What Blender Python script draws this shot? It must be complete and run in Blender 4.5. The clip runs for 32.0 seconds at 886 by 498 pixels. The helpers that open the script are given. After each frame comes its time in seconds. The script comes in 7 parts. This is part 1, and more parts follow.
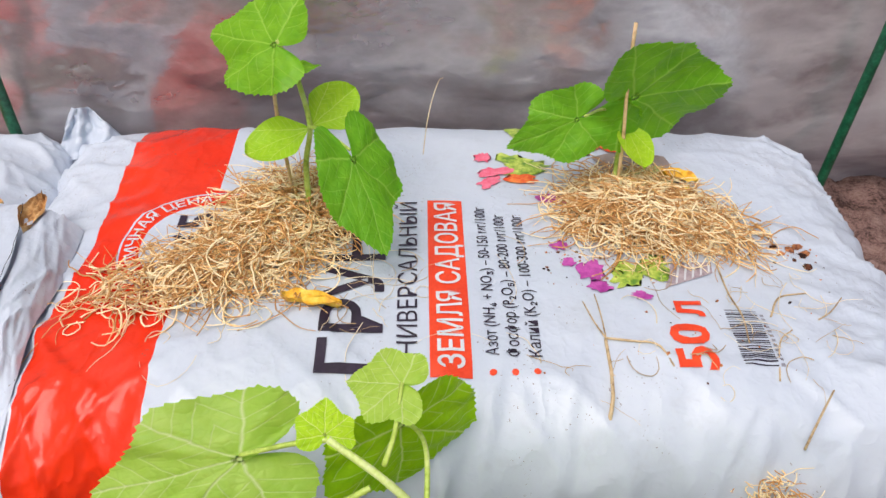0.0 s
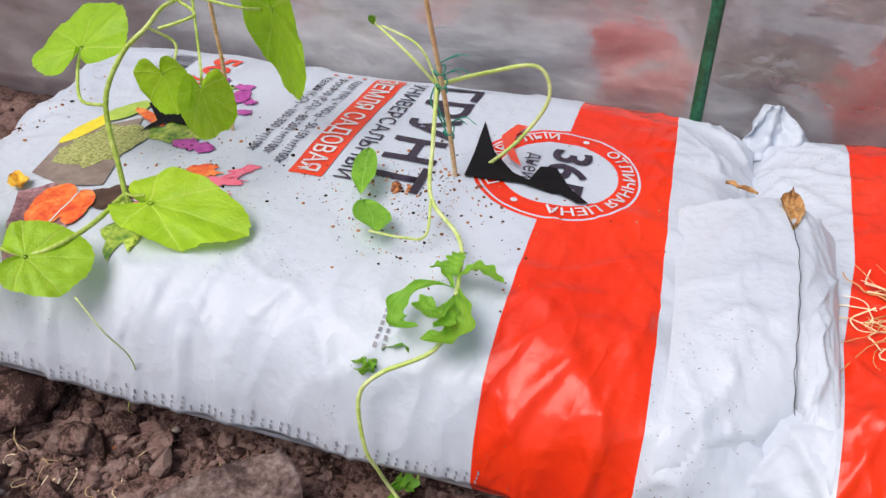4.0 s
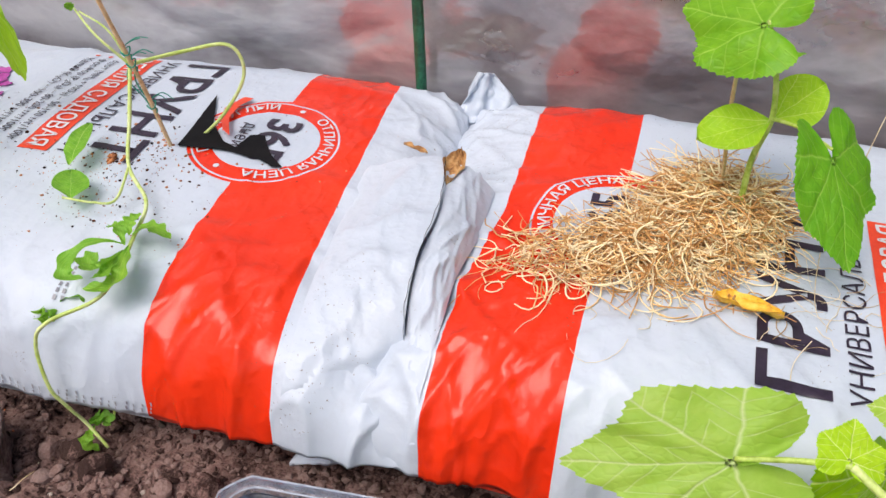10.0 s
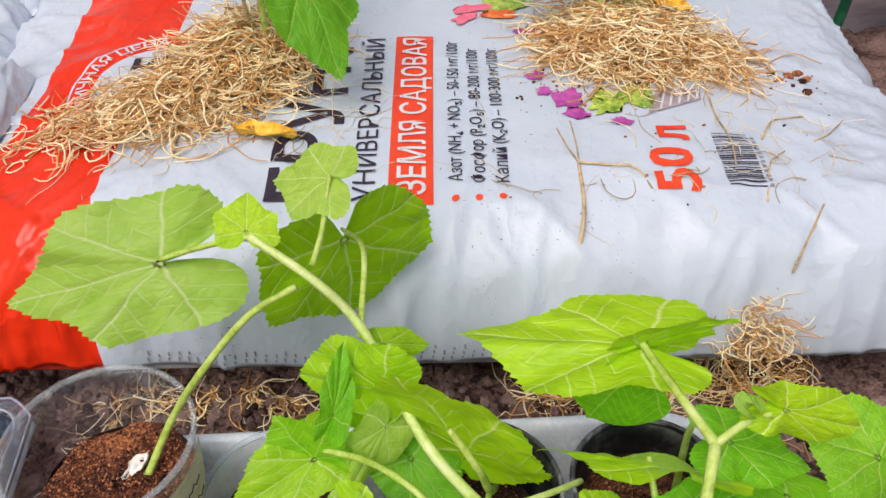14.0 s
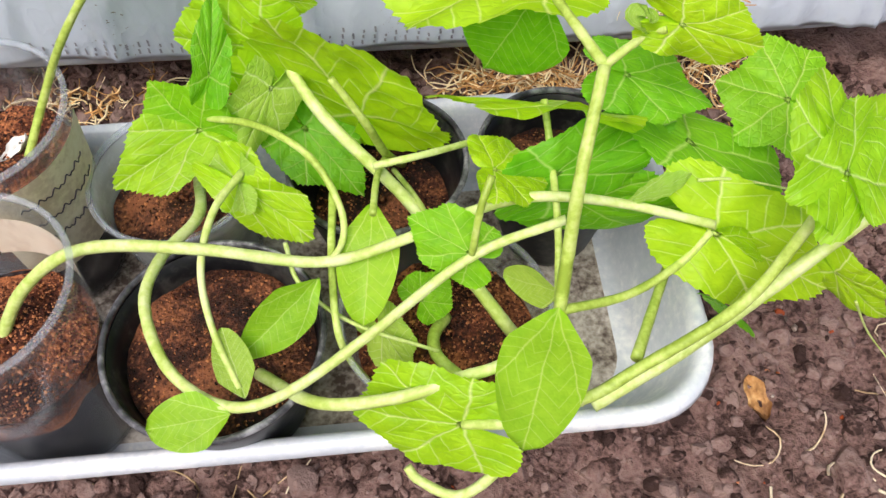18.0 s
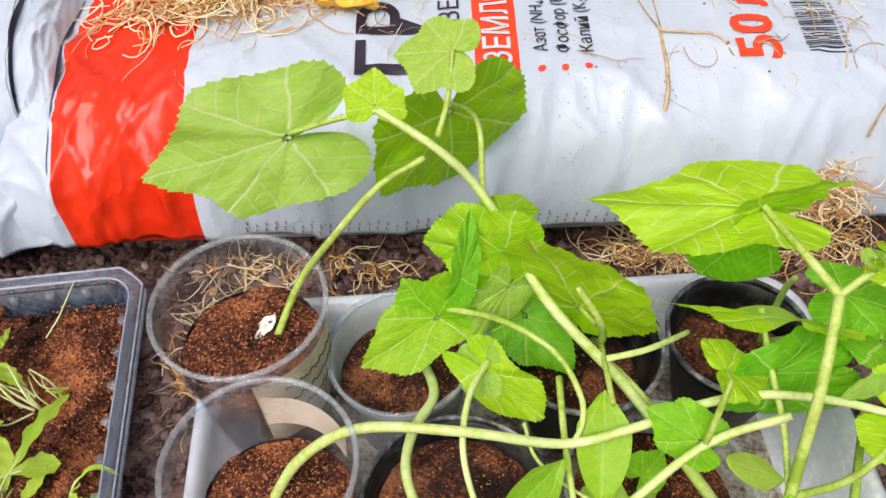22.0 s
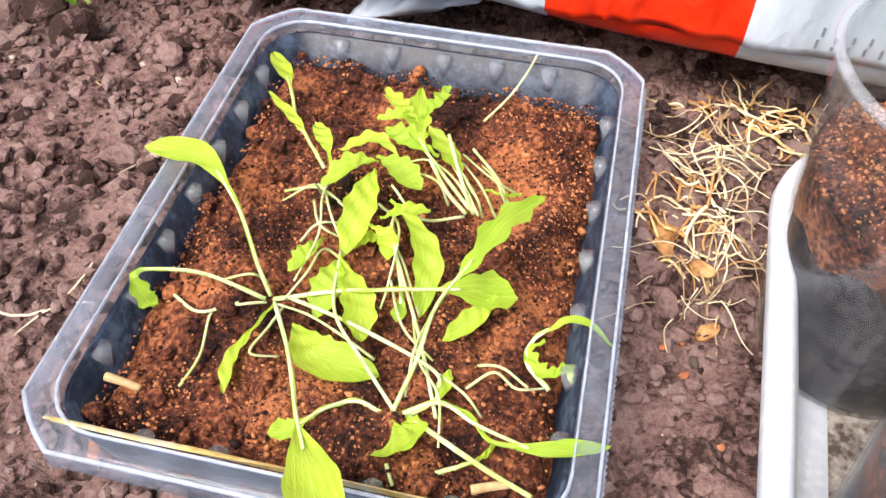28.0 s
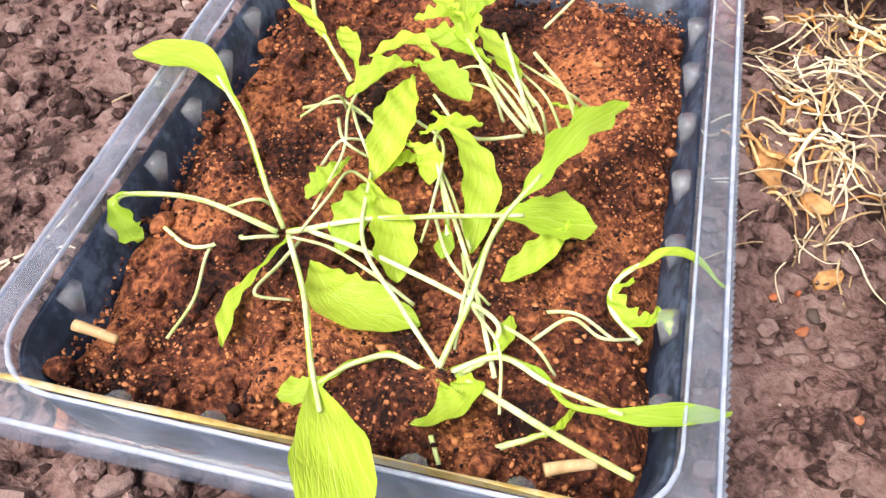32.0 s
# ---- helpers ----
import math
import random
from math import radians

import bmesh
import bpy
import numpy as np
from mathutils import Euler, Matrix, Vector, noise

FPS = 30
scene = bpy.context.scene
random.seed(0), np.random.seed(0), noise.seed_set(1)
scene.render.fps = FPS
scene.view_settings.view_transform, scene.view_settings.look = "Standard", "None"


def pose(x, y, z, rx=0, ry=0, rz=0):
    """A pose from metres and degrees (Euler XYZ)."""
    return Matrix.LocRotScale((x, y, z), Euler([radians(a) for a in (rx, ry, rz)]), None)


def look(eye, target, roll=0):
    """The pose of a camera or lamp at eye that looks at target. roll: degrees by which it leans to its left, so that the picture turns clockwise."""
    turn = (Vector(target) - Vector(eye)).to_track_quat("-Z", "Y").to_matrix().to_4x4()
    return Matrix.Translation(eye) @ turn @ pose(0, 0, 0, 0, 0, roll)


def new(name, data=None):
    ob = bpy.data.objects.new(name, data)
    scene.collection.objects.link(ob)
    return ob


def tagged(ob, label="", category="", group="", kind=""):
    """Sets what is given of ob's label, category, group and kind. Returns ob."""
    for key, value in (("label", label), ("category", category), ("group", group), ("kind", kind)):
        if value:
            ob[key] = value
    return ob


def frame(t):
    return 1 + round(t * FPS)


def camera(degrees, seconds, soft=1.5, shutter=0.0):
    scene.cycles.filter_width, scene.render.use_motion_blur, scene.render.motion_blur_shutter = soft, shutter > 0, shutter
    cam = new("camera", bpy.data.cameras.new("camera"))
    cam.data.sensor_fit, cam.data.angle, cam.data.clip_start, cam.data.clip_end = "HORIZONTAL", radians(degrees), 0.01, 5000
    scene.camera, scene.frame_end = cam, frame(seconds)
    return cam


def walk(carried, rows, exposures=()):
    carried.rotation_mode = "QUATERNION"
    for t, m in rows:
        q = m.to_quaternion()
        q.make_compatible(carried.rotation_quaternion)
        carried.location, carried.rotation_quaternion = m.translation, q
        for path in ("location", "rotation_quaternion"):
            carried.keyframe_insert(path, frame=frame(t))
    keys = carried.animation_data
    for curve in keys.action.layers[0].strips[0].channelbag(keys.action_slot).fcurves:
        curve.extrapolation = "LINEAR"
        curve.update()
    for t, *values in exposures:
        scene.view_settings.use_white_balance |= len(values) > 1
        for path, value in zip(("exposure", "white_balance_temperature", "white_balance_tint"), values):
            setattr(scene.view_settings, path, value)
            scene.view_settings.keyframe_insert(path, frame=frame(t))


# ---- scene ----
cam = camera(55.6, 32.0)
PATH = [
    (0, (0.224, 0.237, 0.592), (0.141, 1.843, -0.597), 1.4),
    (0.5, (0.198, 0.241, 0.589), (0.104, 1.849, -0.596), 2.4),
    (1, (0.157, 0.241, 0.585), (-0.013, 1.841, -0.602), 2.9),
    (1.5, (0.104, 0.237, 0.579), (-0.145, 1.829, -0.605), 3.8),
    (1.6, (0.088, 0.235, 0.582), (-0.176, 1.823, -0.605), 3.9),
    (2, (0.048, 0.221, 0.584), (-0.343, 1.814, -0.561), 3.5),
    (2.5, (0.003, 0.214, 0.589), (-0.487, 1.794, -0.535), 4.0),
    (3, (-0.053, 0.213, 0.59), (-0.7, 1.733, -0.537), 1.9),
    (3.5, (-0.134, 0.212, 0.533), (-0.822, 1.71, -0.6), 1.3),
    (4, (-0.174, 0.201, 0.512), (-0.888, 1.693, -0.612), 0.7),
    (4.5, (-0.197, 0.183, 0.505), (-0.923, 1.67, -0.619), 0.7),
    (6.5, (-0.206, 0.155, 0.504), (-0.995, 1.619, -0.607), -1.3),
    (7, (-0.176, 0.165, 0.51), (-0.963, 1.629, -0.601), -1.1),
    (7.5, (-0.147, 0.171, 0.501), (-0.936, 1.623, -0.625), -0.4),
    (8, (-0.105, 0.179, 0.516), (-0.89, 1.629, -0.617), 0.4),
    (8.5, (-0.057, 0.193, 0.518), (-0.821, 1.644, -0.628), 0.7),
    (9, (-0.017, 0.207, 0.523), (-0.749, 1.67, -0.628), 0.2),
    (9.5, (0.02, 0.221, 0.547), (-0.648, 1.686, -0.639), -0.1),
    (10, (0.064, 0.222, 0.553), (-0.539, 1.72, -0.628), 0.6),
    (10.5, (0.116, 0.227, 0.571), (-0.405, 1.762, -0.6), 0.6),
    (11, (0.182, 0.236, 0.588), (-0.204, 1.813, -0.579), 0.2),
    (11.5, (0.223, 0.239, 0.593), (-0.08, 1.84, -0.568), -0.4),
    (12, (0.241, 0.242, 0.592), (-0.024, 1.856, -0.559), -0.7),
    (12.5, (0.263, 0.245, 0.593), (0.029, 1.873, -0.545), -1.0),
    (13, (0.269, 0.247, 0.574), (0.056, 1.875, -0.569), -1.7),
    (13.5, (0.273, 0.242, 0.535), (0.099, 1.794, -0.714), -1.7),
    (14, (0.277, 0.229, 0.508), (0.126, 1.718, -0.819), -1.6),
    (14.5, (0.28, 0.223, 0.488), (0.137, 1.647, -0.909), -2.2),
    (15, (0.285, 0.223, 0.467), (0.153, 1.584, -0.993), -2.6),
    (15.5, (0.294, 0.222, 0.452), (0.157, 1.491, -1.088), -3.5),
    (17.5, (0.313, 0.211, 0.449), (0.228, 1.282, -1.238), -2.3),
    (18, (0.314, 0.213, 0.451), (0.256, 1.279, -1.241), -1.2),
    (18.5, (0.315, 0.215, 0.457), (0.278, 1.29, -1.229), -0.1),
    (19, (0.298, 0.22, 0.466), (0.284, 1.35, -1.184), 1.2),
    (19.5, (0.27, 0.227, 0.483), (0.235, 1.399, -1.137), 1.3),
    (20, (0.247, 0.224, 0.495), (0.157, 1.453, -1.08), 0.9),
    (20.5, (0.237, 0.225, 0.504), (0.133, 1.506, -1.028), 1.5),
    (21, (0.237, 0.223, 0.504), (0.118, 1.516, -1.018), 1.3),
    (21.5, (0.228, 0.215, 0.514), (0.103, 1.498, -1.015), 1.0),
    (22, (0.212, 0.206, 0.528), (0.087, 1.472, -1.015), -2.4),
    (22.5, (0.163, 0.218, 0.508), (0.053, 1.452, -1.062), -5.6),
    (23, (0.128, 0.242, 0.43), (-0.027, 1.461, -1.148), -6.5),
    (23.5, (0.087, 0.241, 0.399), (-0.085, 1.433, -1.198), -3.2),
    (24, (0.053, 0.222, 0.391), (-0.153, 1.412, -1.204), -0.9),
    (24.5, (0.027, 0.209, 0.389), (-0.261, 1.361, -1.221), -1.1),
    (25, (0.016, 0.214, 0.373), (-0.308, 1.361, -1.234), 0.0),
    (25.5, (0.006, 0.223, 0.358), (-0.321, 1.37, -1.248), 1.6),
    (27.5, (-0.009, 0.241, 0.293), (-0.459, 1.402, -1.272), 1.7),
    (28, (-0.008, 0.237, 0.295), (-0.503, 1.421, -1.239), 0.5),
    (28.5, (-0.006, 0.235, 0.295), (-0.533, 1.423, -1.226), -0.4),
    (29, (-0.005, 0.235, 0.293), (-0.552, 1.419, -1.223), -1.1),
    (29.5, (-0.006, 0.236, 0.288), (-0.559, 1.416, -1.229), -1.4),
    (30, (-0.013, 0.239, 0.27), (-0.563, 1.408, -1.256), -1.5),
    (30.5, (-0.017, 0.247, 0.255), (-0.565, 1.406, -1.28), -1.7),
    (31, (-0.018, 0.246, 0.254), (-0.567, 1.403, -1.282), -1.9),
    (31.5, (-0.021, 0.248, 0.247), (-0.578, 1.4, -1.29), -2.3),
    (32, (-0.024, 0.258, 0.229), (-0.59, 1.4, -1.313), -2.6),
]
EXPOSURES = [(0.0, -0.08), (4.0, -0.1), (6.5, 0.0), (9.0, 0.05), (10.0, 0.0), (13.0, -0.08), (14.5, -0.15), (17.5, 0.2), (19.0, 0.15), (20.0, -0.02), (21.0, 0.0), (23.0, 0.18), (24.5, 0.60), (27.5, 0.86), (32.0, 0.88)]
walk(cam, [(t, look(eye, target, roll)) for t, eye, target, roll in PATH], EXPOSURES)

# ---- world and light ----
world = bpy.data.worlds.new("sky")
scene.world = world
world.use_nodes = True
wn = world.node_tree
sky = wn.nodes.new("ShaderNodeTexSky")
sky.sky_type, sky.sun_disc = "NISHITA", False
sky.sun_elevation, sky.sun_rotation = radians(58), radians(202)
sky.air_density, sky.dust_density, sky.ozone_density = 1.0, 6.0, 1.0
wn.links.new(sky.outputs[0], wn.nodes["Background"].inputs[0])
wn.nodes["Background"].inputs[1].default_value = 0.125
sun = new("sun", bpy.data.lights.new("sun", "SUN"))
sun.data.energy, sun.data.angle, sun.data.color = 1.75, radians(38), (1.0, 0.97, 1.0)
sun.matrix_world = look((-0.65, -1.60, 2.8), (0, 0, 0))


# ---- materials ----
def nodes_of(name):
    m = bpy.data.materials.new(name)
    m.use_nodes = True
    return m, m.node_tree.nodes, m.node_tree.links, m.node_tree.nodes["Principled BSDF"]


def set_in(node, **kw):
    for k, v in kw.items():
        node.inputs[k.replace("_", " ")].default_value = v
    return node


def ramp(n, stops):
    r = n.new("ShaderNodeValToRGB")
    while len(r.color_ramp.elements) < len(stops):
        r.color_ramp.elements.new(0.5)
    for e, (p, c) in zip(r.color_ramp.elements, stops):
        e.position, e.color = p, (*c, 1) if len(c) == 3 else c
    return r


def math_node(n, l, op, a, b=None, c=None):
    m = n.new("ShaderNodeMath")
    m.operation = op
    for i, v in enumerate((a, b, c)):
        if v is None:
            continue
        if isinstance(v, (int, float)):
            m.inputs[i].default_value = v
        else:
            l.new(v, m.inputs[i])
    return m.outputs[0]


def noisy(n, l, scale, detail=4, rough=0.6, coord="Object", vec=None):
    t = n.new("ShaderNodeTexNoise")
    set_in(t, Scale=scale, Detail=detail, Roughness=rough)
    if vec is None:
        vec = n.new("ShaderNodeTexCoord").outputs[coord]
    l.new(vec, t.inputs["Vector"])
    return t.outputs["Fac"]


def bumped(n, l, p, height, strength, distance):
    b = n.new("ShaderNodeBump")
    set_in(b, Strength=strength, Distance=distance)
    l.new(height, b.inputs["Height"])
    l.new(b.outputs[0], p.inputs["Normal"])
    return b


def surface(name, ca, cb, scale=40, rough=0.5, bump=0.3, depth=0.001, fine=300, cc=None, spec=0.5, metal=0.0, rvar=0.15, coat=0.0, island=0.0):
    """A mottled surface: two colours at a coarse scale, a third in fine specks, and fine relief."""
    m, n, l, p = nodes_of(name)
    f1, f2 = noisy(n, l, scale), noisy(n, l, fine, 3)
    mixed = math_node(n, l, "ADD", math_node(n, l, "MULTIPLY", f1, 0.62), math_node(n, l, "MULTIPLY", f2, 0.38))
    if island:
        g = n.new("ShaderNodeNewGeometry")
        mixed = math_node(n, l, "ADD", mixed, math_node(n, l, "MULTIPLY", math_node(n, l, "SUBTRACT", g.outputs["Random Per Island"], 0.5), island))
    stops = [(0.38, ca), (0.60, cb)] if cc is None else [(0.40, ca), (0.50, cb), (0.61, cc)]
    r = ramp(n, stops)
    l.new(mixed, r.inputs[0])
    l.new(r.outputs[0], p.inputs["Base Color"])
    set_in(p, Metallic=metal, Specular_IOR_Level=spec, Coat_Weight=coat)
    l.new(math_node(n, l, "ADD", math_node(n, l, "MULTIPLY", math_node(n, l, "SUBTRACT", f1, 0.5), rvar * 2), rough), p.inputs["Roughness"])
    if bump:
        bumped(n, l, p, mixed, bump, depth)
    return m


def clear_plastic(name, tint=(0.965, 0.975, 0.985), haze=0.014, scale=60, cloud=0.05, base=(0.75, 0.77, 0.79)):
    """Thin clear plastic: mostly see-through, with gloss and a milky, dusty film on it."""
    m, n, l, p = nodes_of(name)
    out = n["Material Output"]
    f = noisy(n, l, scale, 5, 0.7)
    r = ramp(n, [(0.45, (haze, haze, haze)), (0.72, (min(1, haze + cloud),) * 3)])
    l.new(f, r.inputs[0])
    set_in(p, Base_Color=(*base, 1), Roughness=0.22)
    tr = n.new("ShaderNodeBsdfTransparent")
    tr.inputs[0].default_value = (*tint, 1)
    gl = n.new("ShaderNodeBsdfGlossy")
    gl.inputs["Roughness"].default_value = 0.12
    lw = n.new("ShaderNodeLayerWeight")
    lw.inputs[0].default_value = 0.5
    shine = math_node(n, l, "ADD", math_node(n, l, "MULTIPLY", math_node(n, l, "POWER", lw.outputs["Facing"], 3.0), 0.32), 0.025)
    a, b = n.new("ShaderNodeMixShader"), n.new("ShaderNodeMixShader")
    l.new(shine, a.inputs[0]), l.new(tr.outputs[0], a.inputs[1]), l.new(gl.outputs[0], a.inputs[2])
    l.new(r.outputs[0], b.inputs[0]), l.new(a.outputs[0], b.inputs[1]), l.new(p.outputs[0], b.inputs[2])
    l.new(b.outputs[0], out.inputs[0])
    return m


VEINS = (0, 48, -48, 100, -100)


def leaf_material(name, dark, light, vein, veins=VEINS, thru=0.34, rough=0.42, relief=0.5, tone=0.20):
    """Leaf skin with veins that fan out from the stalk; the UV map holds the leaf's own plane."""
    m, n, l, p = nodes_of(name)
    uv = n.new("ShaderNodeTexCoord").outputs["UV"]
    sep = n.new("ShaderNodeSeparateXYZ")
    l.new(uv, sep.inputs[0])
    x = math_node(n, l, "SUBTRACT", sep.outputs[0], 0.5)
    y = math_node(n, l, "SUBTRACT", sep.outputs[1], 0.5)
    wob = math_node(n, l, "MULTIPLY", math_node(n, l, "SUBTRACT", noisy(n, l, 6, 2, vec=uv), 0.5), 0.05)
    best = side = None
    for a in veins:
        c, s = math.cos(radians(a)), math.sin(radians(a))
        along = math_node(n, l, "ADD", math_node(n, l, "MULTIPLY", x, s), math_node(n, l, "MULTIPLY", y, c))
        across = math_node(n, l, "ADD", math_node(n, l, "SUBTRACT", math_node(n, l, "MULTIPLY", x, c), math_node(n, l, "MULTIPLY", y, s)), wob)
        gap = math_node(n, l, "ABSOLUTE", across)
        far = math_node(n, l, "ADD", gap, math_node(n, l, "MULTIPLY", math_node(n, l, "LESS_THAN", along, 0.0), 1.0))
        # side veins leave the main one at a slant
        ph = math_node(n, l, "SUBTRACT", along, math_node(n, l, "MULTIPLY", gap, 0.75))
        saw = math_node(n, l, "ABSOLUTE", math_node(n, l, "SUBTRACT", math_node(n, l, "FRACT", math_node(n, l, "MULTIPLY", ph, 12.0)), 0.5))
        saw = math_node(n, l, "ADD", saw, math_node(n, l, "MULTIPLY", math_node(n, l, "MAXIMUM", math_node(n, l, "SUBTRACT", 0.14, along), 0.0), 4.0))
        if best is None:
            best, side = far, saw
        else:
            pick = math_node(n, l, "LESS_THAN", far, best)
            mx = n.new("ShaderNodeMix")
            l.new(pick, mx.inputs[0]), l.new(side, mx.inputs[2]), l.new(saw, mx.inputs[3])
            side = mx.outputs[0]
            best = math_node(n, l, "MINIMUM", best, far)
    main = math_node(n, l, "SUBTRACT", 1.0, math_node(n, l, "DIVIDE", best, 0.0085))
    main = math_node(n, l, "MAXIMUM", main, 0.0)
    sec = math_node(n, l, "MAXIMUM", math_node(n, l, "SUBTRACT", 1.0, math_node(n, l, "DIVIDE", side, 0.07)), 0.0)
    net = n.new("ShaderNodeTexVoronoi")
    net.feature = "DISTANCE_TO_EDGE"
    set_in(net, Scale=22.0)
    l.new(uv, net.inputs["Vector"])
    cell = math_node(n, l, "MINIMUM", math_node(n, l, "MULTIPLY", net.outputs["Distance"], 5.0), 1.0)
    mot = noisy(n, l, 9, 4, vec=uv)
    r = ramp(n, [(0.3, dark), (0.72, light)])
    l.new(mot, r.inputs[0])
    lines = math_node(n, l, "MINIMUM", math_node(n, l, "ADD", math_node(n, l, "MULTIPLY", main, 0.95), math_node(n, l, "MULTIPLY", sec, 0.55)), 1.0)
    mc = n.new("ShaderNodeMix")
    mc.data_type = "RGBA"
    l.new(lines, mc.inputs[0]), l.new(r.outputs[0], mc.inputs[6])
    mc.inputs[7].default_value = (*vein, 1)
    rnd = n.new("ShaderNodeObjectInfo").outputs["Random"]
    own = n.new("ShaderNodeHueSaturation")
    l.new(math_node(n, l, "ADD", math_node(n, l, "MULTIPLY", rnd, 0.018), 0.487), own.inputs["Hue"])
    l.new(math_node(n, l, "SUBTRACT", 1.20, math_node(n, l, "MULTIPLY", rnd, tone)), own.inputs["Value"])
    l.new(mc.outputs[2], own.inputs["Color"])
    skin = own.outputs[0]
    l.new(skin, p.inputs["Base Color"])
    set_in(p, Roughness=rough, Specular_IOR_Level=0.34)
    away = math_node(n, l, "MINIMUM", math_node(n, l, "MULTIPLY", math_node(n, l, "ADD", math_node(n, l, "ABSOLUTE", x), math_node(n, l, "ABSOLUTE", y)), 6.0), 1.0)
    h = math_node(n, l, "SUBTRACT", math_node(n, l, "MULTIPLY", cell, 0.42), math_node(n, l, "MULTIPLY", math_node(n, l, "MULTIPLY", lines, away), 0.7))
    b = bumped(n, l, p, h, relief, 0.0012)
    tl = n.new("ShaderNodeBsdfTranslucent")
    hs = n.new("ShaderNodeHueSaturation")
    set_in(hs, Saturation=1.02, Value=1.45)
    l.new(skin, hs.inputs["Color"]), l.new(hs.outputs[0], tl.inputs[0])
    mx = n.new("ShaderNodeMixShader")
    mx.inputs[0].default_value = thru
    l.new(p.outputs[0], mx.inputs[1]), l.new(tl.outputs[0], mx.inputs[2]), l.new(mx.outputs[0], n["Material Output"].inputs[0])
    return m


def bag_film(name, u0, u1, cu, cv, ro, ri):
    """White polythene with a red band and a ring printed on it; the UV map is in metres of the print. Dust and soil specks lie on it."""
    m, n, l, p = nodes_of(name)
    uv = n.new("ShaderNodeTexCoord").outputs["UV"]
    sep = n.new("ShaderNodeSeparateXYZ")
    l.new(uv, sep.inputs[0])
    u, v = sep.outputs[0], sep.outputs[1]
    band = math_node(n, l, "MULTIPLY", math_node(n, l, "GREATER_THAN", u, u0), math_node(n, l, "LESS_THAN", u, u1))
    du, dv = math_node(n, l, "SUBTRACT", u, cu), math_node(n, l, "SUBTRACT", v, cv)
    rad = math_node(n, l, "SQRT", math_node(n, l, "ADD", math_node(n, l, "MULTIPLY", du, du), math_node(n, l, "MULTIPLY", dv, dv)))
    line = math_node(n, l, "MULTIPLY", math_node(n, l, "LESS_THAN", rad, ro - 0.0035), math_node(n, l, "GREATER_THAN", rad, ro - 0.0055))
    ring = math_node(n, l, "MULTIPLY", math_node(n, l, "LESS_THAN", rad, ro), math_node(n, l, "GREATER_THAN", rad, ri))
    out = math_node(n, l, "GREATER_THAN", rad, ro)
    red = math_node(n, l, "MAXIMUM", math_node(n, l, "MULTIPLY", band, out), ring)
    red = math_node(n, l, "MULTIPLY", red, math_node(n, l, "SUBTRACT", 1.0, line))
    f = noisy(n, l, 7, 5)
    white = ramp(n, [(0.3, (0.50, 0.565, 0.66)), (0.7, (0.57, 0.625, 0.71))])
    l.new(f, white.inputs[0])
    rr = ramp(n, [(0.3, (0.72, 0.024, 0.005)), (0.7, (0.84, 0.042, 0.009))])
    l.new(f, rr.inputs[0])
    mc = n.new("ShaderNodeMix")
    mc.data_type = "RGBA"
    l.new(red, mc.inputs[0]), l.new(white.outputs[0], mc.inputs[6]), l.new(rr.outputs[0], mc.inputs[7])
    # soil dust: fine specks inside cloudy patches
    obj = n.new("ShaderNodeTexCoord").outputs["Object"]
    speck = noisy(n, l, 420, 2, 0.5, vec=obj)
    cloud = noisy(n, l, 9, 3, vec=obj)
    dirt = math_node(n, l, "MULTIPLY", math_node(n, l, "GREATER_THAN", speck, 0.70), math_node(n, l, "GREATER_THAN", cloud, 0.56))
    smear = ramp(n, [(0.55, (0, 0, 0)), (0.8, (0.16, 0.16, 0.16))])
    l.new(noisy(n, l, 22, 6, 0.75, vec=obj), smear.inputs[0])
    dm = n.new("ShaderNodeMix")
    dm.data_type = "RGBA"
    l.new(math_node(n, l, "MAXIMUM", math_node(n, l, "MULTIPLY", dirt, 0.75), smear.outputs[0]), dm.inputs[0])
    l.new(mc.outputs[2], dm.inputs[6])
    dm.inputs[7].default_value = (0.16, 0.11, 0.08, 1)
    l.new(dm.outputs[2], p.inputs["Base Color"])
    ro_ = math_node(n, l, "SUBTRACT", 0.42, math_node(n, l, "MULTIPLY", red, 0.20))
    l.new(ro_, p.inputs["Roughness"])
    set_in(p, Specular_IOR_Level=0.5)
    l.new(math_node(n, l, "MULTIPLY", red, 0.30), p.inputs["Coat Weight"])
    set_in(p, Coat_Roughness=0.06)
    l.new(math_node(n, l, "SUBTRACT", 0.5, math_node(n, l, "MULTIPLY", red, 0.34)), p.inputs["Specular IOR Level"])
    mp = n.new("ShaderNodeMapping")
    mp.inputs["Scale"].default_value = (1.0, 0.45, 0.6)
    l.new(obj, mp.inputs[0])
    sharp = math_node(n, l, "ABSOLUTE", math_node(n, l, "SUBTRACT", noisy(n, l, 24, 3, 0.5, vec=mp.outputs[0]), 0.5))
    fine = math_node(n, l, "ABSOLUTE", math_node(n, l, "SUBTRACT", noisy(n, l, 70, 2, 0.5, vec=obj), 0.5))
    bumped(n, l, p, math_node(n, l, "SUBTRACT", math_node(n, l, "MULTIPLY", noisy(n, l, 16, 3, vec=obj), 0.8), math_node(n, l, "ADD", math_node(n, l, "MULTIPLY", sharp, math_node(n, l, "ADD", 1.3, math_node(n, l, "MULTIPLY", red, 1.9))), math_node(n, l, "MULTIPLY", fine, 0.42))), 0.6, 0.006)
    return m


